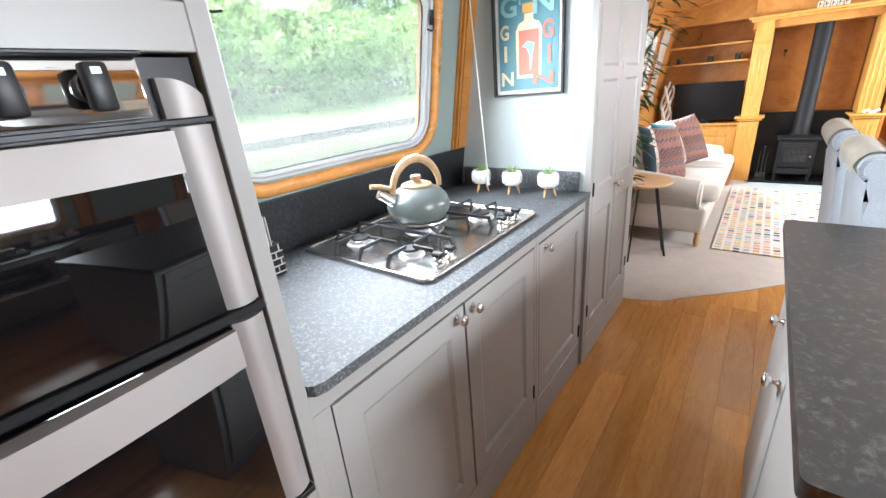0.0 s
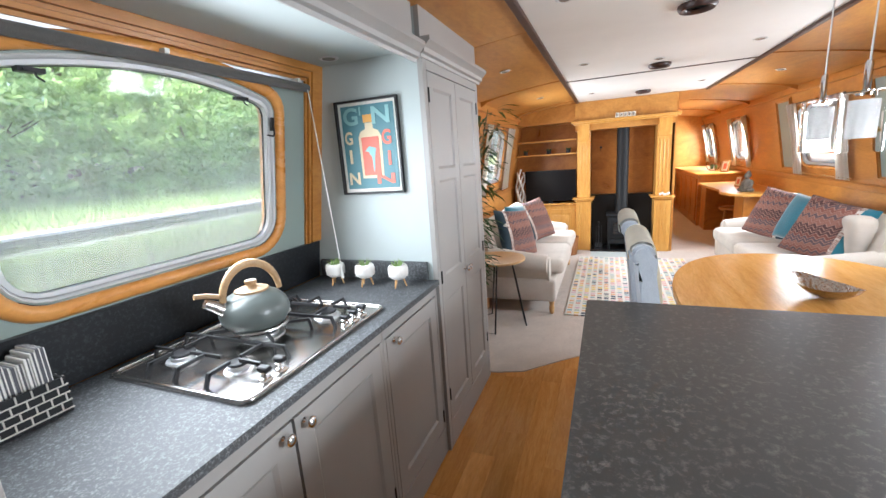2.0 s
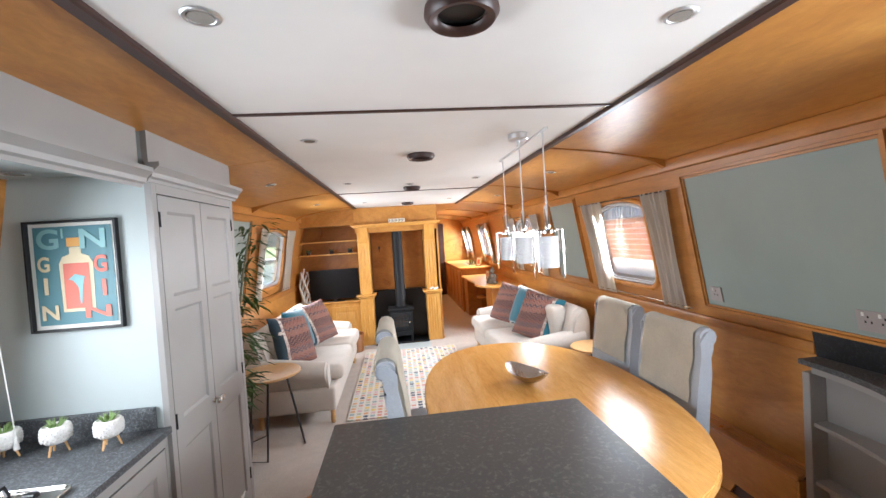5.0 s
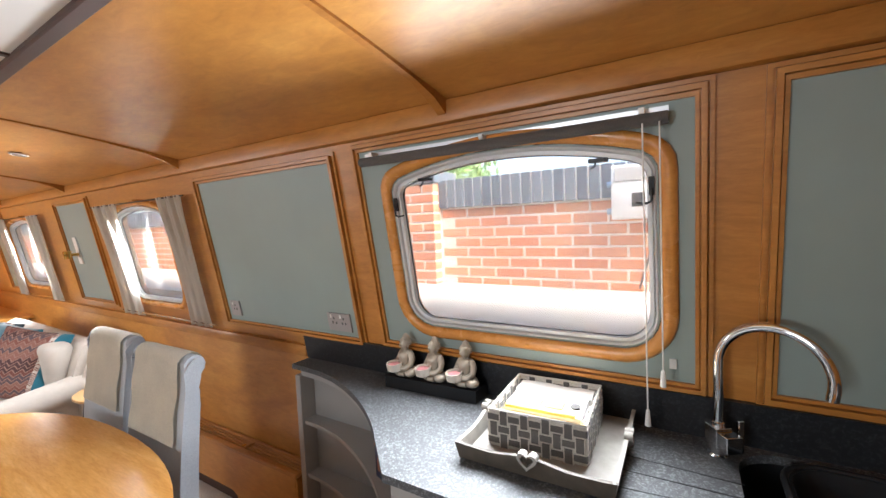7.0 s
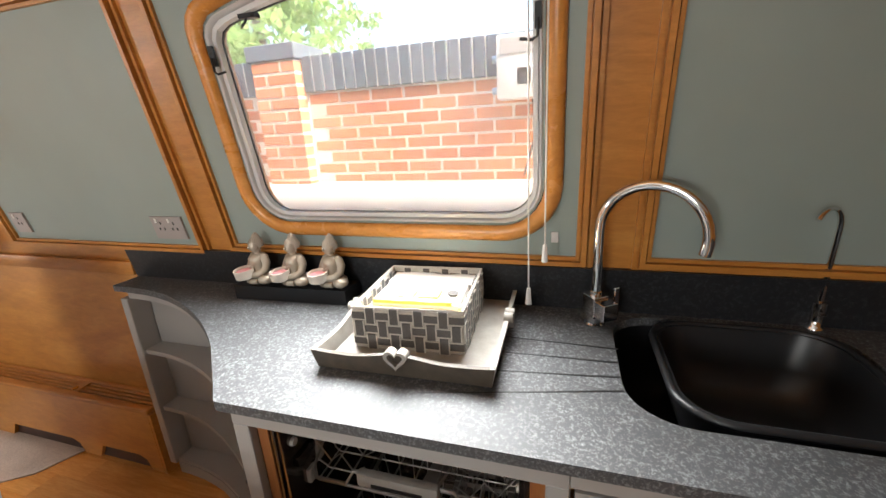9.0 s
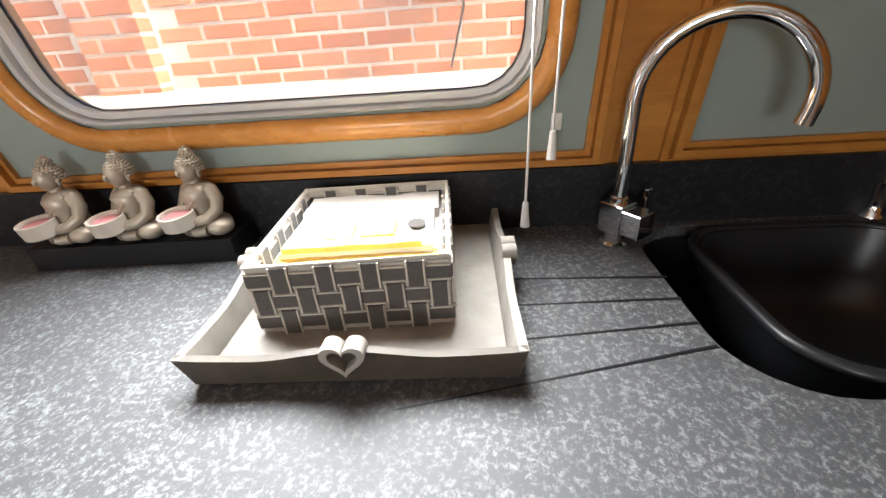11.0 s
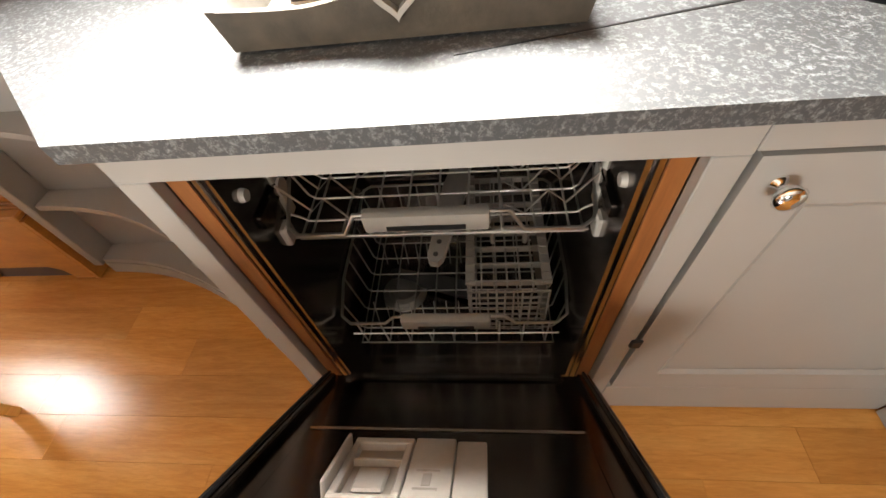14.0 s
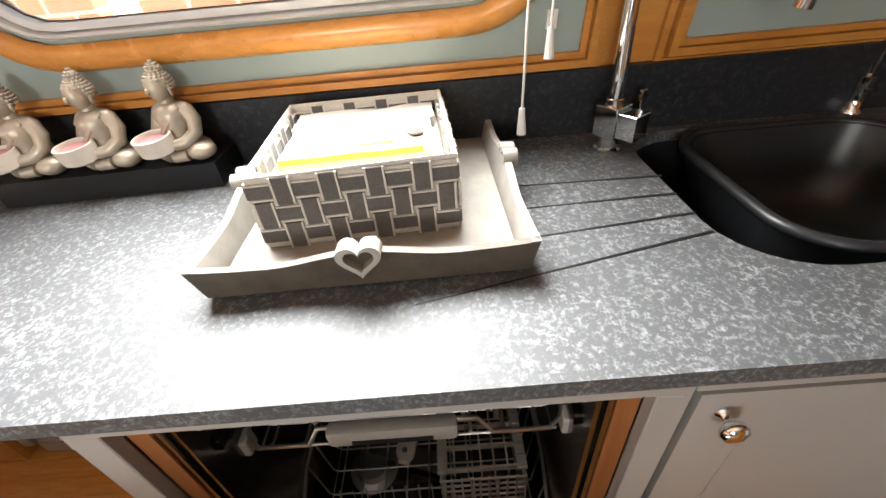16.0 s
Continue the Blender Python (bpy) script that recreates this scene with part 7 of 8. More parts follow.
sofa(2.32, 2.07, 3.95, 1, "cream two-seater sofa with scatter cushions")
sofa(5.46, 2.12, 4.08, -1, "cream two-seater sofa with scatter cushions below the windows")
lean = lambda x, y, z, rz, tip, roll: pose(x, y, z, 0, 0, rz) @ pose(0, 0, 0, tip, 0, 0) @ pose(0, 0, 0, 0, roll, 0)
zz = "pink and brown zigzag woven cushion with velvet reverse"
scatter_cushion(lean(2.7, 2.42, 0.7, 62, -24, 8), CUSHMAT, NAVY, zz, 0.46, -1)
scatter_cushion(lean(2.76, 3.2, 0.7, 58, -24, -6), CUSHMAT, NAVY, zz, 0.46, -1)
scatter_cushion(lean(2.65, 2.85, 0.71, 78, -20, 4), TEAL, TEAL, "plain teal velvet cushion", 0.42)
scatter_cushion(lean(5.08, 2.55, 0.69, -52, -24, 12), CUSHMAT, TEAL, zz, 0.48, 1)
scatter_cushion(lean(5.03, 3.42, 0.69, -56, -24, 10), CUSHMAT, NAVY, zz, 0.48, 1)
scatter_cushion(lean(5.1, 3.0, 0.7, -66, -22, 8), TEAL, TEAL, "plain teal velvet cushion", 0.42)


def side_table(x, y, z, r, label):
    t = thing("side_table", label, "table", (x, y, 0.007), "round side tables")
    b = B()
    lathe(b, [(r - 0.004, z - 0.018), (r, z - 0.014), (r, z - 0.003), (r - 0.003, z)], (x, y, 0), 48)
    part("tabletop", b, BLOND, t, "pale round wooden top", 40)
    for a in (0.3, 2.4, 4.5):
        b = B()
        c, s = math.cos(a), math.sin(a)
        q = Vector((-s, c, 0)) * 0.06
        top = Vector((x + 0.12 * c, y + 0.12 * s, z - 0.019))
        bot = Vector((x + r * 0.95 * c, y + r * 0.95 * s, 0.014))
        tube(b, [top - q, bot - q * 1.2, bot + q * 1.2, top + q], 0.007, 8)
        part("leg", b, IRON, t, "black bent steel leg", 50)
    return t


side_table(2.655, 1.83, 0.6, 0.235, "round wooden side table with black steel legs beside a sofa")
side_table(5.33, 1.86, 0.55, 0.2, "round wooden side table with black steel legs behind the dining chairs")

# ---- rug ----
b = B()
box(b, (3.17, 2.14, 0.0065), (4.42, 4.28, 0.018), 0.003)
solo("rug", b, RUGMAT, "pale rug with small multicoloured squares", "rug")

# ---- bamboo plant behind the tall cupboard ----
pl = thing("bamboo_plant", "tall leafy bamboo plant in a dark pot", "plant", (2.5, 1.42, 0.007))
b = B()
lathe(b, [(0.1, 0.008), (0.12, 0.012), (0.15, 0.3), (0.155, 0.34), (0.14, 0.34), (0.13, 0.29), (0.01, 0.28)], (2.5, 1.42, 0), 28)
part("pot", b, IRON, pl, "dark pot", 50)
rnd = random.Random(11)
leafv, leaff = [], []


def leaf(p, d, l, w):
    d = d.normalized()
    s = d.cross(Vector((0, 0, 1)))
    s = s.normalized() if s.length > 0.01 else Vector((1, 0, 0))
    k = len(leafv)
    sag = Vector((0, 0, -0.25 * l))
    for q in (p, p + d * l * 0.35 + s * w - 0.0 * sag, p + d * l * 0.4 + Vector((0, 0, 0.12 * w)), p + d * l * 0.35 - s * w, p + d * l * 0.75 + s * w * 0.6 + sag * 0.4, p + d * l * 0.75 - s * w * 0.6 + sag * 0.4, p + d * l + sag):
        leafv.append(tuple(q))
    for f in ((0, 1, 2), (0, 2, 3), (1, 4, 2), (2, 5, 3), (2, 4, 6), (2, 6, 5)):
        leaff.append(tuple(k + i for i in f))


for c in range(7):
    a0 = rnd.uniform(0, 6.28)
    base = Vector((2.5 + 0.06 * math.cos(a0), 1.42 + 0.06 * math.sin(a0), 0.28))
    tipd = Vector((0.1 * math.cos(a0) + 0.04, 0.12 * math.sin(a0) + 0.04, 0))
    h = rnd.uniform(1.05, 1.6)
    pts = [base + tipd * (t * t) * 1.2 + Vector((0, 0, h * t)) for t in (i / 8 for i in range(9))]
    b = B()
    tube(b, pts, lambda t: 0.008 - 0.005 * t, 7)
    part("cane", b, STEMMAT, pl, "thin cane", 50)
    for k in range(46):
        t = rnd.uniform(0.15, 1.0)
        p = base + tipd * t * t * 1.2 + Vector((0, 0, h * t))
        a = rnd.uniform(0, 6.28)
        tw = Vector((math.cos(a), math.sin(a), rnd.uniform(-0.1, 0.5))) * rnd.uniform(0.02, 0.13)
        for _ in range(2):
            a2 = a + rnd.uniform(-0.9, 0.9)
            leaf(p + tw, Vector((math.cos(a2), math.sin(a2), rnd.uniform(-0.5, 0.35))), rnd.uniform(0.09, 0.18), rnd.uniform(0.009, 0.015))
me = bpy.data.meshes.new("foliage")
me.from_pydata([tuple(Vector(v) - pl.location) for v in leafv], [], leaff)
me.materials.append(LEAF)
fo = new("foliage", me)
fo.parent = pl
tagged(fo, "narrow dark green leaves", "", "", "stuff")

# ---- fireplace ----
fp = thing("fireplace_surround", "waxed pine fireplace surround with fluted pilasters", "fireplace", (3.7, 4.9, 0.007))
for x0, x1 in ((3.1, 3.3), (4.1, 4.3)):
    b = B()
    box(b, (x0, 4.7, 0.007), (x1, 5.1, 0.745), 0.004)
    pd = part("pedestal", b, PINE, fp, "", 35)
    for k in range(4):
        b = B()
        xx = x0 + 0.045 + k * 0.037
        tube(b, [(xx, 4.7, 0.12), (xx, 4.7, 0.66)], 0.008, 8)
        part("reed", b, PINE, pd, "", 60)
    b = B()
    box(b, (x0 - 0.045, 4.655, 0.745), (x1 + 0.045, 5.1, 0.765), 0.006, 2)
    box(b, (x0 - 0.025, 4.675, 0.72), (x1 + 0.025, 4.7, 0.745), 0.004)
    part("ledge", b, PINE, pd, "moulded ledge", 35)
    b = B()
    box(b, (x0 + 0.015, 4.76, 0.766), (x1 - 0.015, 5.1, 1.69), 0.004)
    cl = part("pilaster", b, PINE, fp, "", 35)
    for k in range(3):
        b = B()
        xx = x0 + 0.055 + k * 0.044
        tube(b, [(xx, 4.76, 0.82), (xx, 4.76, 1.5)], 0.008, 8)
        part("reed", b, PINE, cl, "", 60)
    b = B()
    prism(b, [(4.76, 1.54), (4.72, 1.58), (4.7, 1.66), (4.69, 1.765), (5.1, 1.765), (5.1, 1.54)], x0 + 0.025, x1 - 0.025)
    b.transform(Matrix(((0, 0, 1, 0), (1, 0, 0, 0), (0, 1, 0, 0), (0, 0, 0, 1))))
    part("corbel", b, PINE, cl, "curved corbel", 35)
b = B()
box(b, (3.04, 4.62, 1.79), (4.36, 5.1, 1.815), 0.006, 2)
box(b, (3.07, 4.66, 1.766), (4.33, 4.7, 1.79), 0.006, 2)
part("mantel_shelf", b, PINE, fp, "moulded mantel shelf", 35)
b = B()
box(b, (3.09, 4.7, 1.815), (4.31, 4.74, 2.062), 0.003)
box(b, (3.09, 4.74, 1.69), (4.31, 5.1, 2.062))
part("frieze", b, WOOD, fp, "plain timber frieze")
b = B()
box(b, (3.3, 5.08, 0.78), (4.1, 5.1, 1.69))
part("back_panel", b, CHERRY, fp, "red-brown timber back")
b = B()
box(b, (3.29, 4.98, 0.01), (4.11, 5.079, 0.78), 0.003)
part("slate_back", b, SLATE, fp, "polished black slate back")
b = B()
box(b, (3.301, 4.62, 0.0065), (4.099, 5.05, 0.03), 0.003)
part("hearth", b, SLATE, fp, "black slate hearth")

stove = thing("wood_stove", "small matt black cast-iron stove with tall flue pipe", "stove", (3.69, 4.78, 0.03))
b = B()
box(b, (3.525, 4.66, 0.115), (3.865, 4.95, 0.5), 0.008, 2)
part("body", b, STOVEBLACK, stove, "", 35)
b = B()
box(b, (3.505, 4.64, 0.5), (3.885, 4.97, 0.53), 0.008, 2)
part("top_plate", b, STOVEBLACK, stove, "", 35)
b = B()
box(b, (3.555, 4.638, 0.2), (3.835, 4.66, 0.47), 0.006, 2)
dr = part("door", b, STOVEBLACK, stove, "framed stove door", 35)
b = B()
box(b, (3.595, 4.635, 0.26), (3.795, 4.639, 0.43), 0.001)
part("door_glass", b, GLOSSBLACK, dr, "dark glass")
for k in range(3):
    b = B()
    box(b, (3.59, 4.633, 0.29 + 0.05 * k), (3.8, 4.637, 0.298 + 0.05 * k), 0.001)
    part("door_bar", b, STOVEBLACK, dr)
b = B()
cyl(b, (3.82, 4.63, 0.33), (3.82, 4.6, 0.33), 0.006, n=8)
blob(b, (3.82, 4.595, 0.33), (0.012, 0.012, 0.012), 2)
part("handle", b, CHROME, dr, "small handle", 50)
b = B()
box(b, (3.545, 4.635, 0.125), (3.845, 4.66, 0.185), 0.004)
part("ash_door", b, STOVEBLACK, stove)
for x in (3.545, 3.845):
    for y in (4.68, 4.93):
        b = B()
        cyl(b, (x, y, 0.031), (x, y, 0.115), 0.014, 0.02, 10)
        part("leg", b, STOVEBLACK, stove)
b = B()
lathe(b, [(0.085, 0.53), (0.085, 0.56), (0.078, 0.57), (0.078, 1.688)], (3.705, 4.86, 0), 32)
part("flue_pipe", b, STOVEBLACK, stove, "matt black flue pipe", 50)
b = B()
lathe(b, [(0.1, 0.531), (0.1, 0.545), (0.086, 0.55)], (3.705, 4.86, 0), 28)
part("flue_collar", b, STOVEBLACK, stove, "", 50)
cs = thing("companion_set", "black iron fireside tool set beside the stove", "fire tools", (3.41, 4.7, 0.03))
b = B()
lathe(b, [(0.06, 0.031), (0.06, 0.045), (0.01, 0.05), (0.008, 0.4), (0.014, 0.42)], (3.41, 4.72, 0), 18)
part("stand", b, IRON, cs, "", 50)
for dx in (-0.035, 0.0, 0.035):
    b = B()
    tube(b, [(3.41 + dx, 4.695, 0.36), (3.41 + dx, 4.69, 0.08)], 0.005, 6)
    box(b, (3.41 + dx - 0.015, 4.68, 0.06), (3.41 + dx + 0.015, 4.7, 0.12), 0.003)
    part("tool", b, IRON, cs)
b = B()
box(b, (3.31, 4.3, 0.0065), (4.1, 4.61, 0.012))
solo("hearth_mat", b, ALCOVE, "thin pale grey mat before the hearth", "mat")
b = B()
cyl(b, (3.42, 5.079, 1.45), (3.42, 5.05, 1.45), 0.018, 0.012, 14)
tube(b, [(3.42, 5.05, 1.45), (3.42, 5.045, 1.41), (3.42, 5.06, 1.39)], 0.004, 6)
solo("hook", b, IRON, "small dark hook on the timber back panel", "hook")
sg_ = thing("letter_blocks", "row of small pale letter blocks on the mantel shelf", "ornament", (3.71, 4.66, 1.8155))
for k in range(5):
    b = B()
    x = 3.6 + k * 0.05
    box(b, (x, 4.65, 1.8155), (x + 0.042, 4.68, 1.8775), 0.003)
    bl = part("block", b, PADCLOTH, sg_)
    b = B()
    box(b, (x + 0.01, 4.648, 1.83), (x + 0.018, 4.6499, 1.868))
    box(b, (x + 0.018, 4.648, 1.845), (x + 0.032, 4.6499, 1.853))
    part("marking", b, BEAD, bl, "dark marking")
b = B()
for k in range(5):
    blob(b, (4.17 + 0.025 * k, 4.72, 0.785 + 0.012 * math.sin(k * 2)), (0.017, 0.012, 0.018), 2)
solo("shell_ornament", b, CERAMIC, "small pale ornament on the fireplace ledge", "ornament", smooth=60)

# ---- television corner ----
tvc = thing("media_cabinet", "waxed pine cabinet with two panelled doors below the television", "cabinet", (2.68, 4.95, 0.007))
b = B()
box(b, (2.19, 4.82, 0.007), (3.098, 5.1, 0.66))
part("carcass", b, PINE, tvc)
b = B()
box(b, (2.17, 4.79, 0.66), (3.099, 5.1, 0.685), 0.005, 2)
part("top", b, PINE, tvc, "", 35)
for x in (2.22, 2.665):
    b = B()
    door_grid(b, 0.42, 0.52, [(0.06, 0.36, 0.06, 0.46)], pose(x, 4.82, 0.08), 0.02, 0.008)
    d = part("door", b, PINE, tvc, "", 25)
    b = B()
    box(b, (x + 0.09, 4.803, 0.17), (x + 0.33, 4.813, 0.51), 0.008, 2)
    part("raised_field", b, PINE, d, "", 35)
b = B()
box(b, (2.15, 5.1, 0.0), (3.1, 5.16, 2.06))
box(b, (3.1, 5.1, 0.0), (4.34, 5.16, 2.06))
structure("wall_stove", b, CHERRY, "red-brown timber wall behind the stove")
b = B()
box(b, (2.15, 4.76, 1.82), (3.088, 5.0995, 2.06))
structure("header_tv", b, WOOD, "honey timber header above the shelves")
b = B()
box(b, (4.31, 4.74, 0.0), (4.335, 9.4, 2.06))
structure("wall_passage", b, WOOD, "honey timber wall of the side passage")
tv = thing("television", "flat black television on the pine cabinet", "television", (2.73, 4.86, 0.686))
b = B()
box(b, (2.365, 4.83, 0.725), (3.092, 4.868, 1.172), 0.005, 2)
part("casing", b, BLACK, tv, "", 35)
b = B()
box(b, (2.373, 4.8285, 0.735), (3.084, 4.8299, 1.164))
part("screen", b, SCREEN, tv, "dark screen")
b = B()
box(b, (2.6, 4.82, 0.686), (2.86, 4.9, 0.695), 0.002)
box(b, (2.7, 4.845, 0.695), (2.76, 4.865, 0.726))
part("stand", b, BLACK, tv)
for z in (1.385, 1.58):
    b = B()
    box(b, (2.2, 4.86, z), (3.088, 5.099, z + 0.02), 0.003)
    solo("shelf", b, PINE, "pine wall shelf above the television", "shelf", "wall shelves")
for x in (2.36, 2.7, 2.98):
    o = thing("shelf_ornament", "small dark green ornament on a pine shelf", "ornament", (x, 4.95, 1.406), "shelf ornaments")
    b = B()
    lathe(b, [(0.03, 0), (0.036, 0.03), (0.03, 0.05), (0.005, 0.052)], (x, 4.95, 1.406), 16)
    part("pot", b, IRON, o, "dark pot", 50)
    b = B()
    for k in range(14):
        a = k * 2.4
        cyl(b, (x, 4.95, 1.45), (x + 0.045 * math.cos(a), 4.95 + 0.045 * math.sin(a), 1.475 + 0.015 * math.sin(k)), 0.008, 0.002, 5)
    part("leaves", b, LEAF, o, "dark leaves")
tw = thing("twig_lamp", "white twisted twig lamp beside the television", "lamp", (2.3, 4.72, 0.686))
b = B()
box(b, (2.22, 4.8, 0.6862), (2.35, 4.9, 0.7), 0.004)
part("base", b, WHITEPL, tw)
for k in range(5):
    b = B()
    tube(b, [(2.235 + k * 0.025 + 0.02 * math.sin(i * 0.9 + k * 1.7), 4.85 + 0.015 * math.cos(i * 1.1 + k), 0.7 + i * 0.046) for i in range(10 + k % 3)], lambda t: 0.019 - 0.007 * t, 8)
    part("twig", b, WHITEPL, tw, "white painted twig", 60)
lb = thing("log_basket", "brown wicker log basket beside the sofa", "basket", (3.0, 4.4, 0.007))
b = B()
lathe(b, [(0.1, 0.007), (0.13, 0.01), (0.15, 0.2), (0.155, 0.26), (0.14, 0.26), (0.13, 0.05), (0.01, 0.04)], (3.0, 4.45, 0), 24)
part("basket_body", b, LINER, lb, "woven body", 50)
for k in range(8):
    b = B()
    tube(b, [(3.0 + (0.128 + 0.0035 * k) * math.cos(a), 4.45 + (0.128 + 0.0035 * k) * math.sin(a), 0.03 + k * 0.03) for a in (2 * math.pi * i / 24 for i in range(24))], 0.006, 5, True)
    part("wicker_band", b, TRIM, lb)

# ---- passage: desk and far cabinets ----
CAB = CHERRY
fc = thing("passage_cabinet", "red-brown timber cabinet run along the passage", "cabinet", (5.25, 8.0, 0.007))
b = B()
box(b, (4.96, 6.72, 0.007), (5.615, 9.38, 0.87))
part("carcass", b, CAB, fc)
b = B()
box(b, (4.93, 6.69, 0.87), (5.618, 9.39, 0.9), 0.006, 2)
part("top", b, PINE, fc, "pale timber top", 35)
for k in range(5):
    b = B()
    door_grid(b, 0.48, 0.72, [(0.06, 0.42, 0.06, 0.66)], WEST(4.96, 7.28 + k * 0.52, 0.09))
    part("door", b, CAB, fc, "", 25)
desk = thing("desk", "curved-front timber desk built along the wall", "desk", (5.3, 5.6, 0.007))
b = B()
prism(b, [(5.618, 6.688), (4.95, 6.688), (4.95, 5.9), (4.98, 5.4), (4.92, 5.1), (4.97, 4.82), (5.12, 4.66), (5.35, 4.6), (5.618, 4.6)], 0.722, 0.75, 0.005)
part("top", b, PINE, desk, "pale timber top", 35)
for y0, y1, x in ((6.3, 6.68, 5.0), (4.7, 5.1, 5.1)):
    b = B()
    box(b, (x, y0, 0.007), (5.6, y1, 0.7215), 0.004)
    part("pedestal", b, CAB, desk)
st2 = thing("stool", "low dark wooden stool under the desk", "stool", (5.2, 5.6, 0.007))
b = B()
lathe(b, [(0.15, 0.44), (0.16, 0.45), (0.16, 0.475), (0.15, 0.48)], (5.2, 5.6, 0), 26)
part("seat", b, CAB, st2, "", 40)
for a in (0.6, 2.2, 3.7, 5.3):
    b = B()
    cyl(b, (5.2 + 0.1 * math.cos(a), 5.6 + 0.1 * math.sin(a), 0.44), (5.2 + 0.15 * math.cos(a), 5.6 + 0.15 * math.sin(a), 0.008), 0.015, 0.012, 8)
    part("leg", b, CAB, st2)
s = new("statue", finish("stone_statue", statue_mesh(), plastic("grey_stone_statue", (0.12, 0.105, 0.085), 0.6), 60))
s.matrix_basis = pose(5.2, 5.0, 0.7505, 0, 0, -60) @ Matrix.Scale(1.7, 4)
tagged(s, "dark stone-coloured seated statue on the desk", "statue")
for x, y, z, r, sc2 in ((5.28, 5.75, 0.7505, -70, 1.0), (5.35, 6.85, 0.9005, -60, 1.3)):
    f = thing("photo_frame", "standing wooden photo frame with pale mount", "photo frame", (x, y, z), "photo frames")
    M = pose(x, y, z, 0, 0, r) @ pose(0, 0, 0, -12) @ Matrix.Scale(sc2, 4)
    b = B()
    box(b, (-0.06, -0.006, 0.002), (0.06, 0.006, 0.15), 0.003)
    b.transform(M)
    part("frame", b, CHERRY, f, "", 35)
    b = B()
    box(b, (-0.048, -0.0075, 0.014), (0.048, -0.0062, 0.138))
    b.transform(M)
    part("mount", b, WHITEPL, f, "pale mount")
    b = B()
    box(b, (-0.025, -0.009, 0.04), (0.025, -0.0078, 0.11))
    b.transform(M)
    part("print", b, INKS["ink_coral"], f, "reddish print")
gb = thing("glass_bowl", "clear round glass bowl on the passage cabinet", "bowl", (5.3, 7.4, 0.9005))
b = B()
lathe(b, [(0.05, 0.0), (0.09, 0.03), (0.115, 0.09), (0.11, 0.14), (0.09, 0.17), (0.085, 0.168), (0.104, 0.14), (0.108, 0.09), (0.085, 0.036), (0.01, 0.006)], (5.3, 7.4, 0.9015), 28)
part("vessel", b, SHADEGLASS, gb, "", 60)
b = B()
for k in range(12):
    blob(b, (5.3 + 0.04 * math.cos(k * 2.1), 7.4 + 0.04 * math.sin(k * 2.1), 0.935 + 0.006 * k), (0.025, 0.025, 0.016), 1)
part("moss", b, LEAFLIGHT, gb, "green moss", 60)
b = B()
box(b, (4.4, 9.37, 0.01), (4.95, 9.399, 1.9), 0.002)
d1 = structure("door_1", b, BEAD, "dark timber passage door")

# ---- outside ----
CONCRETE = paint("pale_concrete", (0.6, 0.57, 0.53), 0.85, 0.18, 0.5, 6.0)
PILING = paint("rusty_dark_piling", (0.14, 0.13, 0.11), 0.8, 0.3, 0.5, 5.0)
GRASSMAT = paint("rough_grass", (0.2, 0.26, 0.08), 0.95, 0.35, 1.0, 4.0)
GRAVEL = paint("sandy_gravel", (0.46, 0.41, 0.34), 0.95, 0.15, 1.0, 14.0)
MORTAR = paint("pale_mortar", (0.74, 0.69, 0.61), 0.9, 0.12, 0.6, 20.0)


def brick_mat(name, colors, rough):
    m, nt, b = base_mat(name, rough)
    oi = nt.nodes.new("ShaderNodeObjectInfo")
    geo = nt.nodes.new("ShaderNodeNewGeometry")
    add = nt.nodes.new("ShaderNodeMath")
    add.operation = "ADD"
    nt.links.new(oi.outputs["Random"], add.inputs[0])
    nt.links.new(geo.outputs["Random Per Island"], add.inputs[1])
    fr = nt.nodes.new("ShaderNodeMath")
    fr.operation = "FRACT"
    nt.links.new(add.outputs[0], fr.inputs[0])
    n1 = noise_tex(nt, coords(nt, (1, 1, 1)), 30, 4)
    col = mix(nt, ramp(nt, fr.outputs[0], [(0, colors[0]), (0.5, colors[1]), (1, colors[2])]), ramp(nt, n1, [(0.3, (0.7,) * 3), (0.7, (1.05,) * 3)]), 0.8, "MULTIPLY")
    nt.links.new(col, b.inputs["Base Color"])
    relief(nt, b, n1, 0.5, 0.004)
    return m


BRICK = brick_mat("orange_red_brick", ((0.56, 0.18, 0.075), (0.64, 0.235, 0.1), (0.7, 0.3, 0.145)), 0.85)
BLUEBRICK = brick_mat("blue_coping_brick", ((0.07, 0.085, 0.11), (0.1, 0.12, 0.15), (0.14, 0.155, 0.18)), 0.6)
m, nt, bs = base_mat("canal_water", 0.06)
bs.inputs["Base Color"].default_value = (0.05, 0.06, 0.025, 1)
bs.inputs["IOR"].default_value = 1.33
relief(nt, bs, noise_tex(nt, coords(nt, (0.6, 1.2, 1)), 2.2, 3), 0.12, 0.05)
WATER = m
b = B()
box(b, (-6.3, -150, 0.2), (2.0, 150, 0.45))
structure("water", b, WATER, "still green canal water")
BX = -6.3
b = B()
box(b, (BX - 0.12, -150, 0.1), (BX, 150, 0.56))
structure("canal_piling", b, PILING, "dark piled canal edge")
b = B()
for k in range(60):
    y = -20 + k * 1.5
    box(b, (BX - 0.42, y + 0.006, 0.56), (BX + 0.03, y + 1.494, 0.625), 0.01)
structure("canal_coping", b, CONCRETE, "pale concrete canal coping slabs")
b = B()
for k in range(220):
    y = -15 + k * 0.3
    box(b, (BX, y, 0.2), (BX + 0.035, y + 0.16, 0.555))
structure("canal_piling_ribs", b, PILING, "ribs of the sheet piling")
ys = [-150, -40, -20, 0, 20, 45, 150]
b = B()
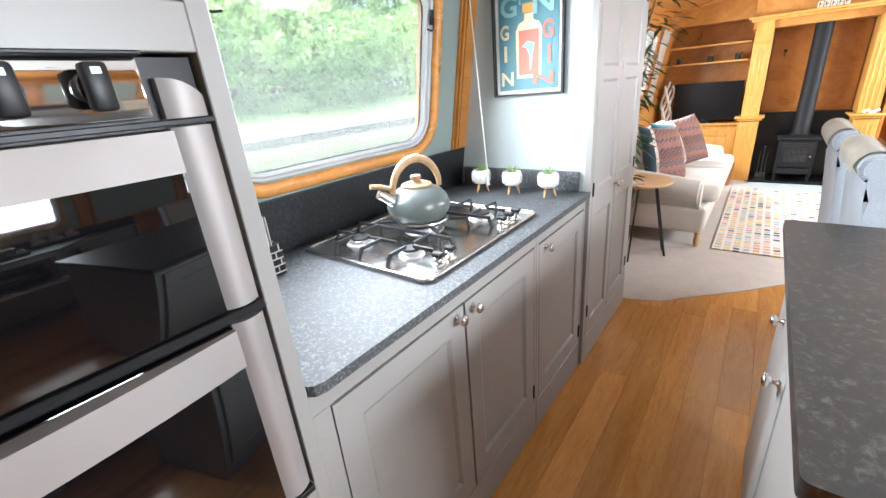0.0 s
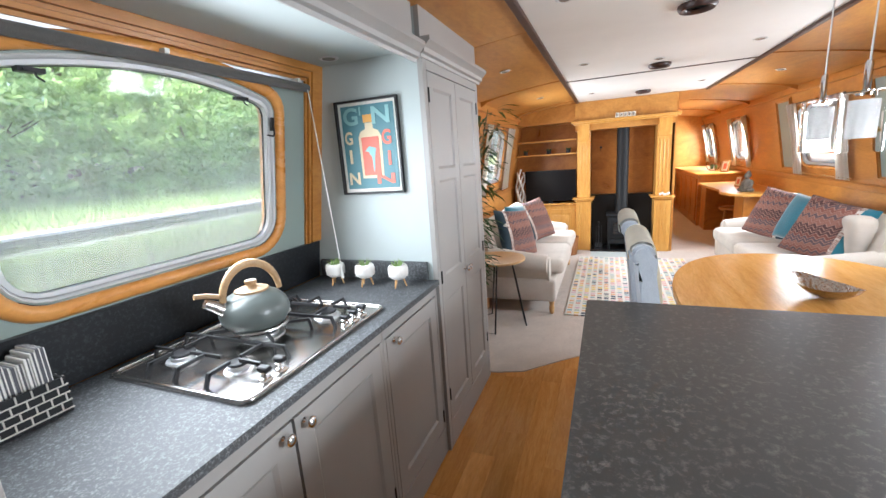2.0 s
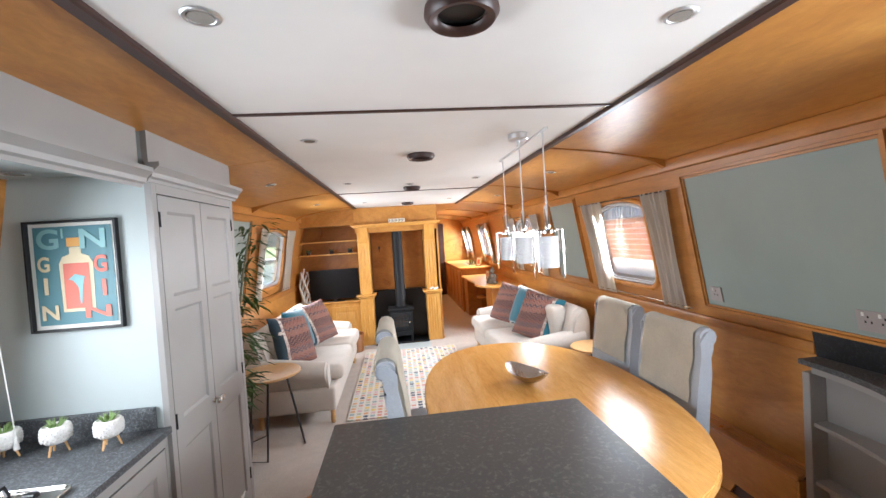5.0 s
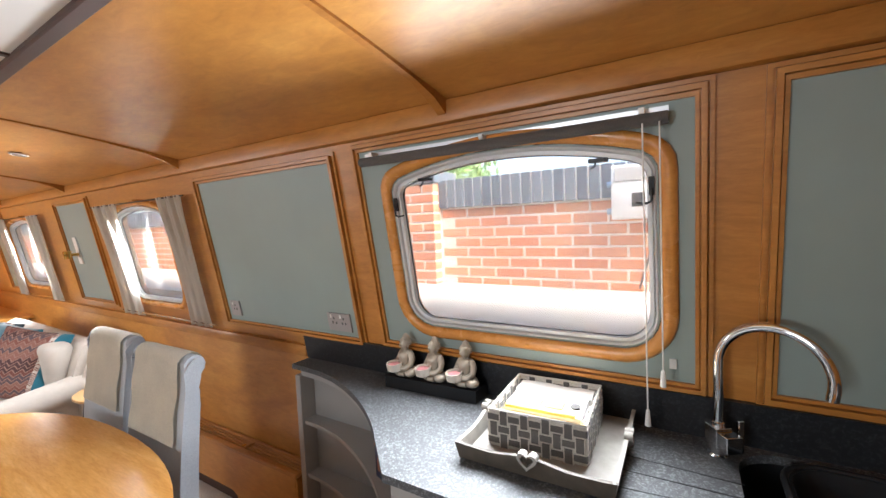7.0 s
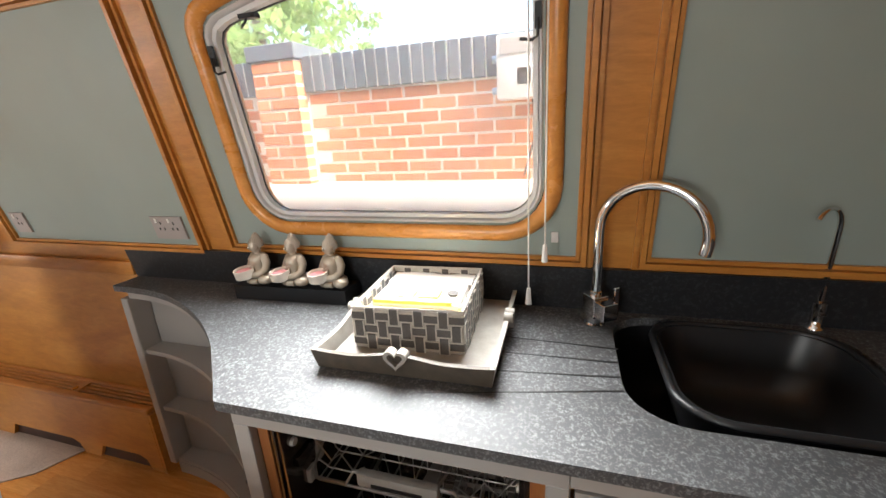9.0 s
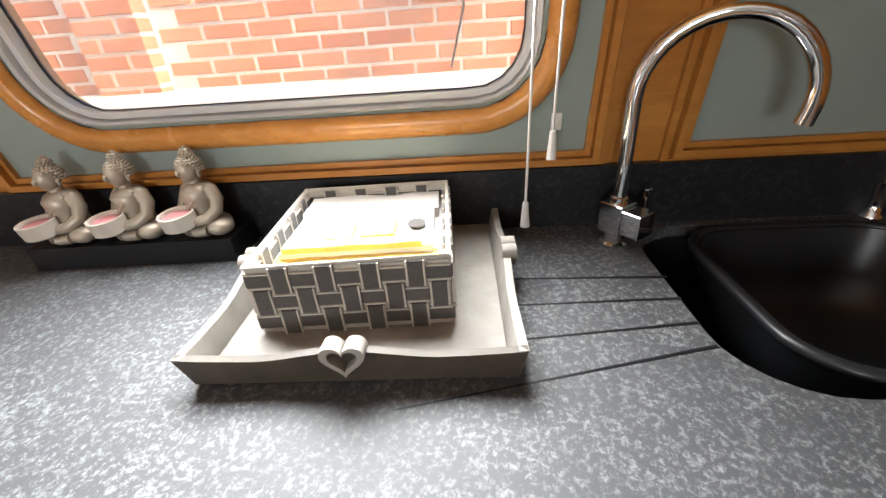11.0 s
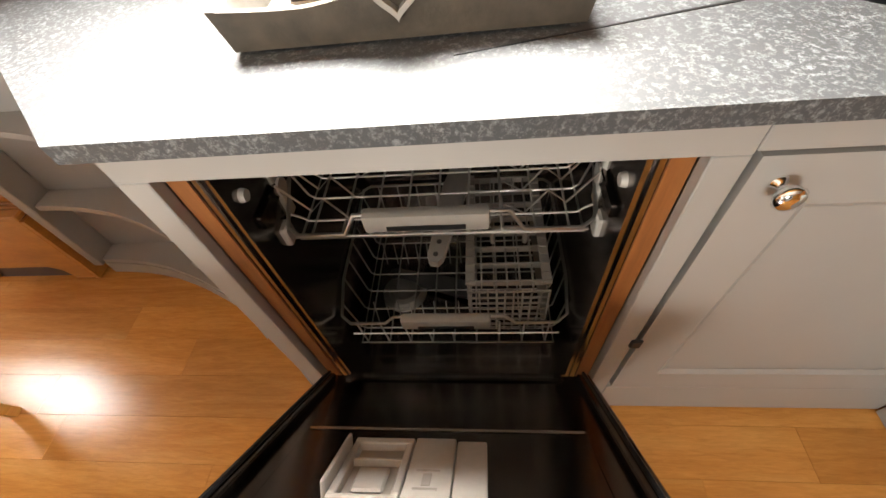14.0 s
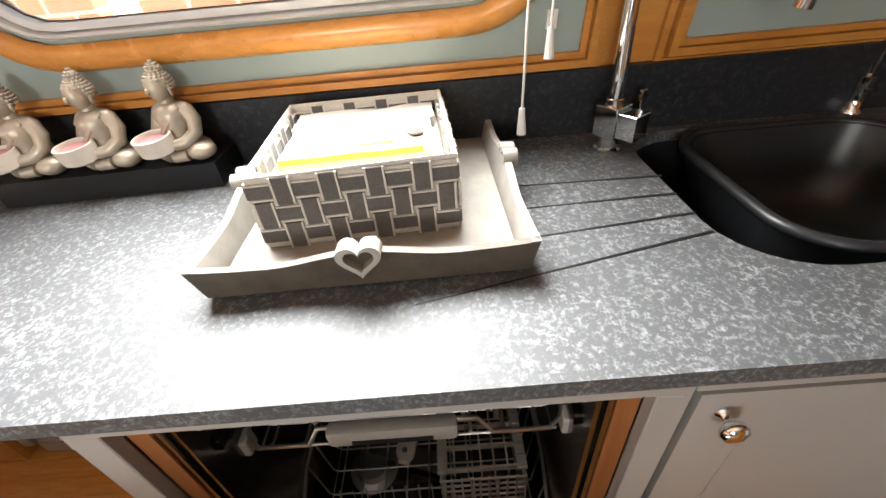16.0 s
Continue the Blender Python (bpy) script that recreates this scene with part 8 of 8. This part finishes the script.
cols = [(BX - 0.4, 0.6), (BX - 1.2, 0.72), (BX - 2.2, 0.95), (BX - 4, 1.2), (BX - 12, 1.5), (-400, 1.6)]
g = [[b.verts.new((x, y, z)) for x, z in cols] for y in ys]
for A, C in zip(g, g[1:]):
    for i in range(len(cols) - 1):
        b.faces.new((A[i], A[i + 1], C[i + 1], C[i]))
structure("ground", b, GRASSMAT, "rough grass bank beyond the canal")
b = B()
box(b, (5.95, -150, 0.6), (400, 150, 1.08))
structure("pavement", b, GRAVEL, "sandy gravel towpath")

rng = np.random.default_rng(4)


def blades(n, x0, x1, y0, y1, zf, h):
    v, f = [], []
    for i in range(n):
        x, y = rng.uniform(x0, x1), rng.uniform(y0, y1)
        z, a, hh = zf(x), rng.uniform(0, 6.28), h * rng.uniform(0.4, 1.2)
        dx, dy = 0.02 * math.cos(a), 0.02 * math.sin(a)
        lx, ly = rng.normal(0, 0.08), rng.normal(0, 0.08)
        k = len(v)
        v += [(x - dx, y - dy, z), (x + dx, y + dy, z), (x + lx, y + ly, z + hh)]
        f.append((k, k + 1, k + 2))
    return v, f


GLEAF = plastic("grass_blade", (0.24, 0.33, 0.11), 0.6)
v, f = blades(9000, BX - 4, BX - 0.45, -6, 24, lambda x: float(np.interp(-x, [-c[0] for c in cols], [c[1] for c in cols])) - 0.01, 0.28)
me = bpy.data.meshes.new("grass")
me.from_pydata(v, [], f)
me.materials.append(GLEAF)
tagged(new("grass", me), "long grass along the canal bank", "grass", "", "stuff")


def leaf_material(name, lo, hi):
    m, nt, b = base_mat(name, 0.5)
    geo = nt.nodes.new("ShaderNodeNewGeometry")
    nt.links.new(ramp(nt, geo.outputs["Random Per Island"], [(0, lo), (1, hi)]), b.inputs["Base Color"])
    b.inputs["Subsurface Weight"].default_value = 0.0
    tr, ad = nt.nodes.new("ShaderNodeBsdfTranslucent"), nt.nodes.new("ShaderNodeMixShader")
    tr.inputs[0].default_value = (*(min(1, 1.6 * c) for c in hi), 1)
    ad.inputs[0].default_value = 0.35
    nt.links.new(b.outputs[0], ad.inputs[1])
    nt.links.new(tr.outputs[0], ad.inputs[2])
    nt.links.new(ad.outputs[0], nt.nodes["Material Output"].inputs[0])
    return m


TREELEAF = leaf_material("spring_leaf", (0.14, 0.23, 0.07), (0.32, 0.44, 0.16))


def crown_mesh(name, height, spread, nclump, per, size, low):
    """Leaves in many small clumps set round the limbs, thinner outwards."""
    v, f = [], []
    for c in range(nclump):
        a, t = rng.uniform(0, 6.28), rng.uniform(low, 1.0)
        rr = spread * math.sqrt(max(0.02, 1 - ((t - 0.45) / 0.6) ** 2)) * rng.uniform(0.45, 1.05)
        cen = np.array((rr * math.cos(a), rr * math.sin(a), height * t))
        cr = rng.uniform(0.25, 0.6) * spread * 0.32
        p = cen + rng.normal(0, 1, (per, 3)) * np.array((cr, cr, cr * 0.7)) * 0.6
        d = rng.normal(0, 1, (per, 3))
        e = np.cross(d, rng.normal(0, 1, (per, 3)))
        d /= np.linalg.norm(d, axis=1)[:, None]
        e /= np.linalg.norm(e, axis=1)[:, None]
        s = size * rng.uniform(0.6, 1.3, (per, 1))
        k = len(v)
        q = np.stack([p - d * s, p + e * s * 0.5, p + d * s, p - e * s * 0.5], 1).reshape(-1, 3)
        v += [tuple(r) for r in q]
        f += [(k + 4 * i, k + 4 * i + 1, k + 4 * i + 2, k + 4 * i + 3) for i in range(per)]
    me = bpy.data.meshes.new(name)
    me.from_pydata(v, [], f)
    me.materials.append(TREELEAF)
    return me


def tree(height, spread, nclump, per, size, low, label, group):
    t = thing("tree", label, "tree", (0, 0, 0), group)
    b = B()
    tube(b, [(0.04 * math.sin(i), 0.05 * math.cos(i * 1.3), height * 0.8 * i / 8 - 0.1) for i in range(9)], lambda u: height * (0.028 - 0.022 * u), 9)
    tr = part("trunk", b, BARKMAT, t, "", 60)
    rl = random.Random(int(height * 10))
    for k in range(9):
        b = B()
        a, h = rl.uniform(0, 6.28), height * rl.uniform(0.18, 0.7)
        L = spread * rl.uniform(0.5, 0.9)
        tube(b, [(L * u * math.cos(a + 0.3 * u), L * u * math.sin(a + 0.3 * u), h + L * 0.7 * u ** 1.3) for u in (i / 5 for i in range(6))], lambda u: height * 0.009 * (1.1 - u), 6)
        part("limb", b, BARKMAT, tr, "", 60)
    cr = new("crown", crown_mesh("crown", height, spread, nclump, per, size, low))
    cr.parent = t
    tagged(cr, "loose fresh green foliage")
    return t


big = tree(8.5, 2.9, 300, 46, 0.13, 0.12, "broad leafy green tree beyond the canal", "trees beyond the canal")
bush = tree(3.4, 1.7, 190, 40, 0.1, 0.02, "dense green hawthorn bush on the canal bank", "bushes on the canal bank")
rt_ = random.Random(3)
first_b, first_t = True, True
for k in range(15):
    y = -7 + k * 2.3 + rt_.uniform(-0.5, 0.5)
    m = pose(-10.2 + rt_.uniform(-0.7, 0.7), y, 1.05, 0, 0, rt_.uniform(0, 360))
    if first_b:
        bush.matrix_basis, first_b = m, False
    else:
        copy_thing(bush, m)
for k in range(11):
    y = -9 + k * 3.9 + rt_.uniform(-0.9, 0.9)
    m = pose(-14.5 + rt_.uniform(-1.2, 1.2), y, 1.25, 0, 0, rt_.uniform(0, 360))
    if first_t:
        big.matrix_basis, first_t = m, False
    else:
        copy_thing(big, m)
for x, y in ((12.5, -3.5), (14.5, 6.5), (17, 13)):
    copy_thing(big, pose(x, y, 1.05, 0, 0, x * 40))

# ---- brick wall along the towpath ----
WX, WZ0, CZ, CT = 7.0, 1.08, 1.665, 1.88
bw = thing("brick_wall", "orange-red brick wall with blue brick coping and a pier", "wall", (7.1, 2.0, WZ0))
b = B()
box(b, (WX + 0.006, -14, 0.9), (WX + 0.22, 26, CZ))
box(b, (WX - 0.03, -14, CZ + 0.002), (WX + 0.22, 26, CT - 0.006))
part("mortar_core", b, MORTAR, bw, "pale mortar")
PIER = (0.262, 0.592)
b = B()
box(b, (WX - 0.104, PIER[0] + 0.006, 0.9), (WX + 0.2, PIER[1] - 0.006, 1.86))
part("pier_core", b, MORTAR, bw)


def brick_mesh(name, l, d, h, mat):
    return finish(name, box(B(), (-d / 2, -l / 2, -h / 2), (d / 2, l / 2, h / 2), 0.004), mat)


bm_s = brick_mesh("brick", 0.209, 0.1, 0.06, BRICK)
bm_c = brick_mesh("coping_brick", 0.065, 0.26, 0.213, BLUEBRICK)
bm_h = brick_mesh("half_brick", 0.098, 0.1, 0.06, BRICK)
rest_b, rest_c = [], []
left = 300
rb = random.Random(2)


def piece(name, me, loc):
    o = new(name, me)
    o.parent = bw
    o.location = Vector(loc) - bw.location
    return o


rows = 8
spans = []
for r in range(rows):
    z = CZ - 0.01 - 0.0325 - r * 0.075
    if z < 1.05:
        break
    y = -12 + (0.1125 if r % 2 else 0)
    while y < 24:
        spans.append((y, z))
        y += 0.225
near = sorted(spans, key=lambda q: abs(q[0] + 0.4))
keep = set(near[:250])
ex = B()
for y, z in spans:
    if PIER[0] - 0.1 < y < PIER[1] + 0.1:
        continue
    loc = (WX + 0.05 + rb.uniform(-0.002, 0.002), y, z)
    if (y, z) in keep:
        piece("brick", bm_s, loc)
    else:
        box(ex, (loc[0] - 0.05, y - 0.1045, z - 0.03), (loc[0] + 0.05, y + 0.1045, z + 0.03))
part("far_bricks", ex, BRICK, bw)["kind"] = "stuff"
for r in range(11):
    z = 1.86 - 0.038 - r * 0.075
    if z < 1.05:
        break
    w = PIER[1] - PIER[0]
    if r % 2:
        for y in (PIER[0] + w * 0.33, PIER[0] + w * 0.835):
            piece("brick", bm_s, (WX - 0.06, y - (0.0 if y < 0.5 else 0.0), z)) if y < 0.5 else piece("half_brick", bm_h, (WX - 0.06, PIER[1] - 0.052, z))
    else:
        piece("half_brick", bm_h, (WX - 0.06, PIER[0] + 0.052, z))
        piece("brick", bm_s, (WX - 0.06, PIER[1] - 0.109, z))
b = B()
box(b, (WX - 0.125, PIER[0] - 0.02, 1.862), (WX + 0.22, PIER[1] + 0.02, 1.955), 0.006)
part("pier_cap", b, BLUEBRICK, bw, "blue brick pier cap")
ex = B()
y = -12.0
while y < 24:
    if not (PIER[0] - 0.02 < y < PIER[1] + 0.02):
        loc = (WX + 0.09, y, (CZ + CT) / 2)
        if -4 < y < 9:
            piece("coping_brick", bm_c, loc)
        else:
            box(ex, (WX - 0.04, y - 0.0325, CZ + 0.003), (WX + 0.22, y + 0.0325, CT))
    y += 0.075
part("far_coping", ex, BLUEBRICK, bw)["kind"] = "stuff"
mb = thing("meter_box", "white service box fixed to the brick wall", "meter box", (WX - 0.09, -1.14, 1.53), "")
b = B()
box(b, (WX - 0.18, -1.28, 1.53), (WX - 0.002, -1.02, 1.845), 0.01, 2)
part("casing", b, WHITEPL, mb, "", 35)
b = B()
box(b, (WX - 0.186, -1.26, 1.75), (WX - 0.1805, -1.04, 1.83), 0.002)
part("lid", b, GREYPL, mb, "pale grey lid")
b = B()
box(b, (WX - 0.184, -1.2, 1.6), (WX - 0.1805, -1.13, 1.68), 0.002)
part("hatch", b, IRON, mb, "dark hatch")
b = B()
for z in (1.58, 1.74):
    cyl(b, (WX - 0.1, -1.02, z), (WX - 0.1, -0.985, z), 0.022, 0.018, 12)
part("socket_cover", b, plastic("pale_blue_plastic", (0.3, 0.45, 0.6), 0.4), mb, "pale blue socket cover", 40)
b = B()
tube(b, [(WX - 0.02, -1.2, 1.53), (WX - 0.03, -1.22, 1.35), (WX - 0.02, -1.15, 1.1)], 0.006, 8)
part("cable", b, IRON, mb, "dark cable", 60)

# ---- oak boards of the floor ----
fl = bpy.data.objects["floor"]
plank_cache = {}
rf = random.Random(9)
x = 2.19
while x < 5.6:
    w = 0.118
    y = -3.59
    while y < 2.05:
        L = rf.choice((0.75, 0.95, 1.2, 1.4))
        if L not in plank_cache:
            plank_cache[L] = finish("floorboard", box(B(), (-w / 2 + 0.0002, -L / 2 + 0.0002, -0.019), (w / 2 - 0.0002, L / 2 - 0.0002, 0.0), 0.0006), FLOORWOOD)
        o = new("floorboard", plank_cache[L])
        o.parent = fl
        o.location = (x + w / 2, y + L / 2, 0.0)
        y += L
    x += w
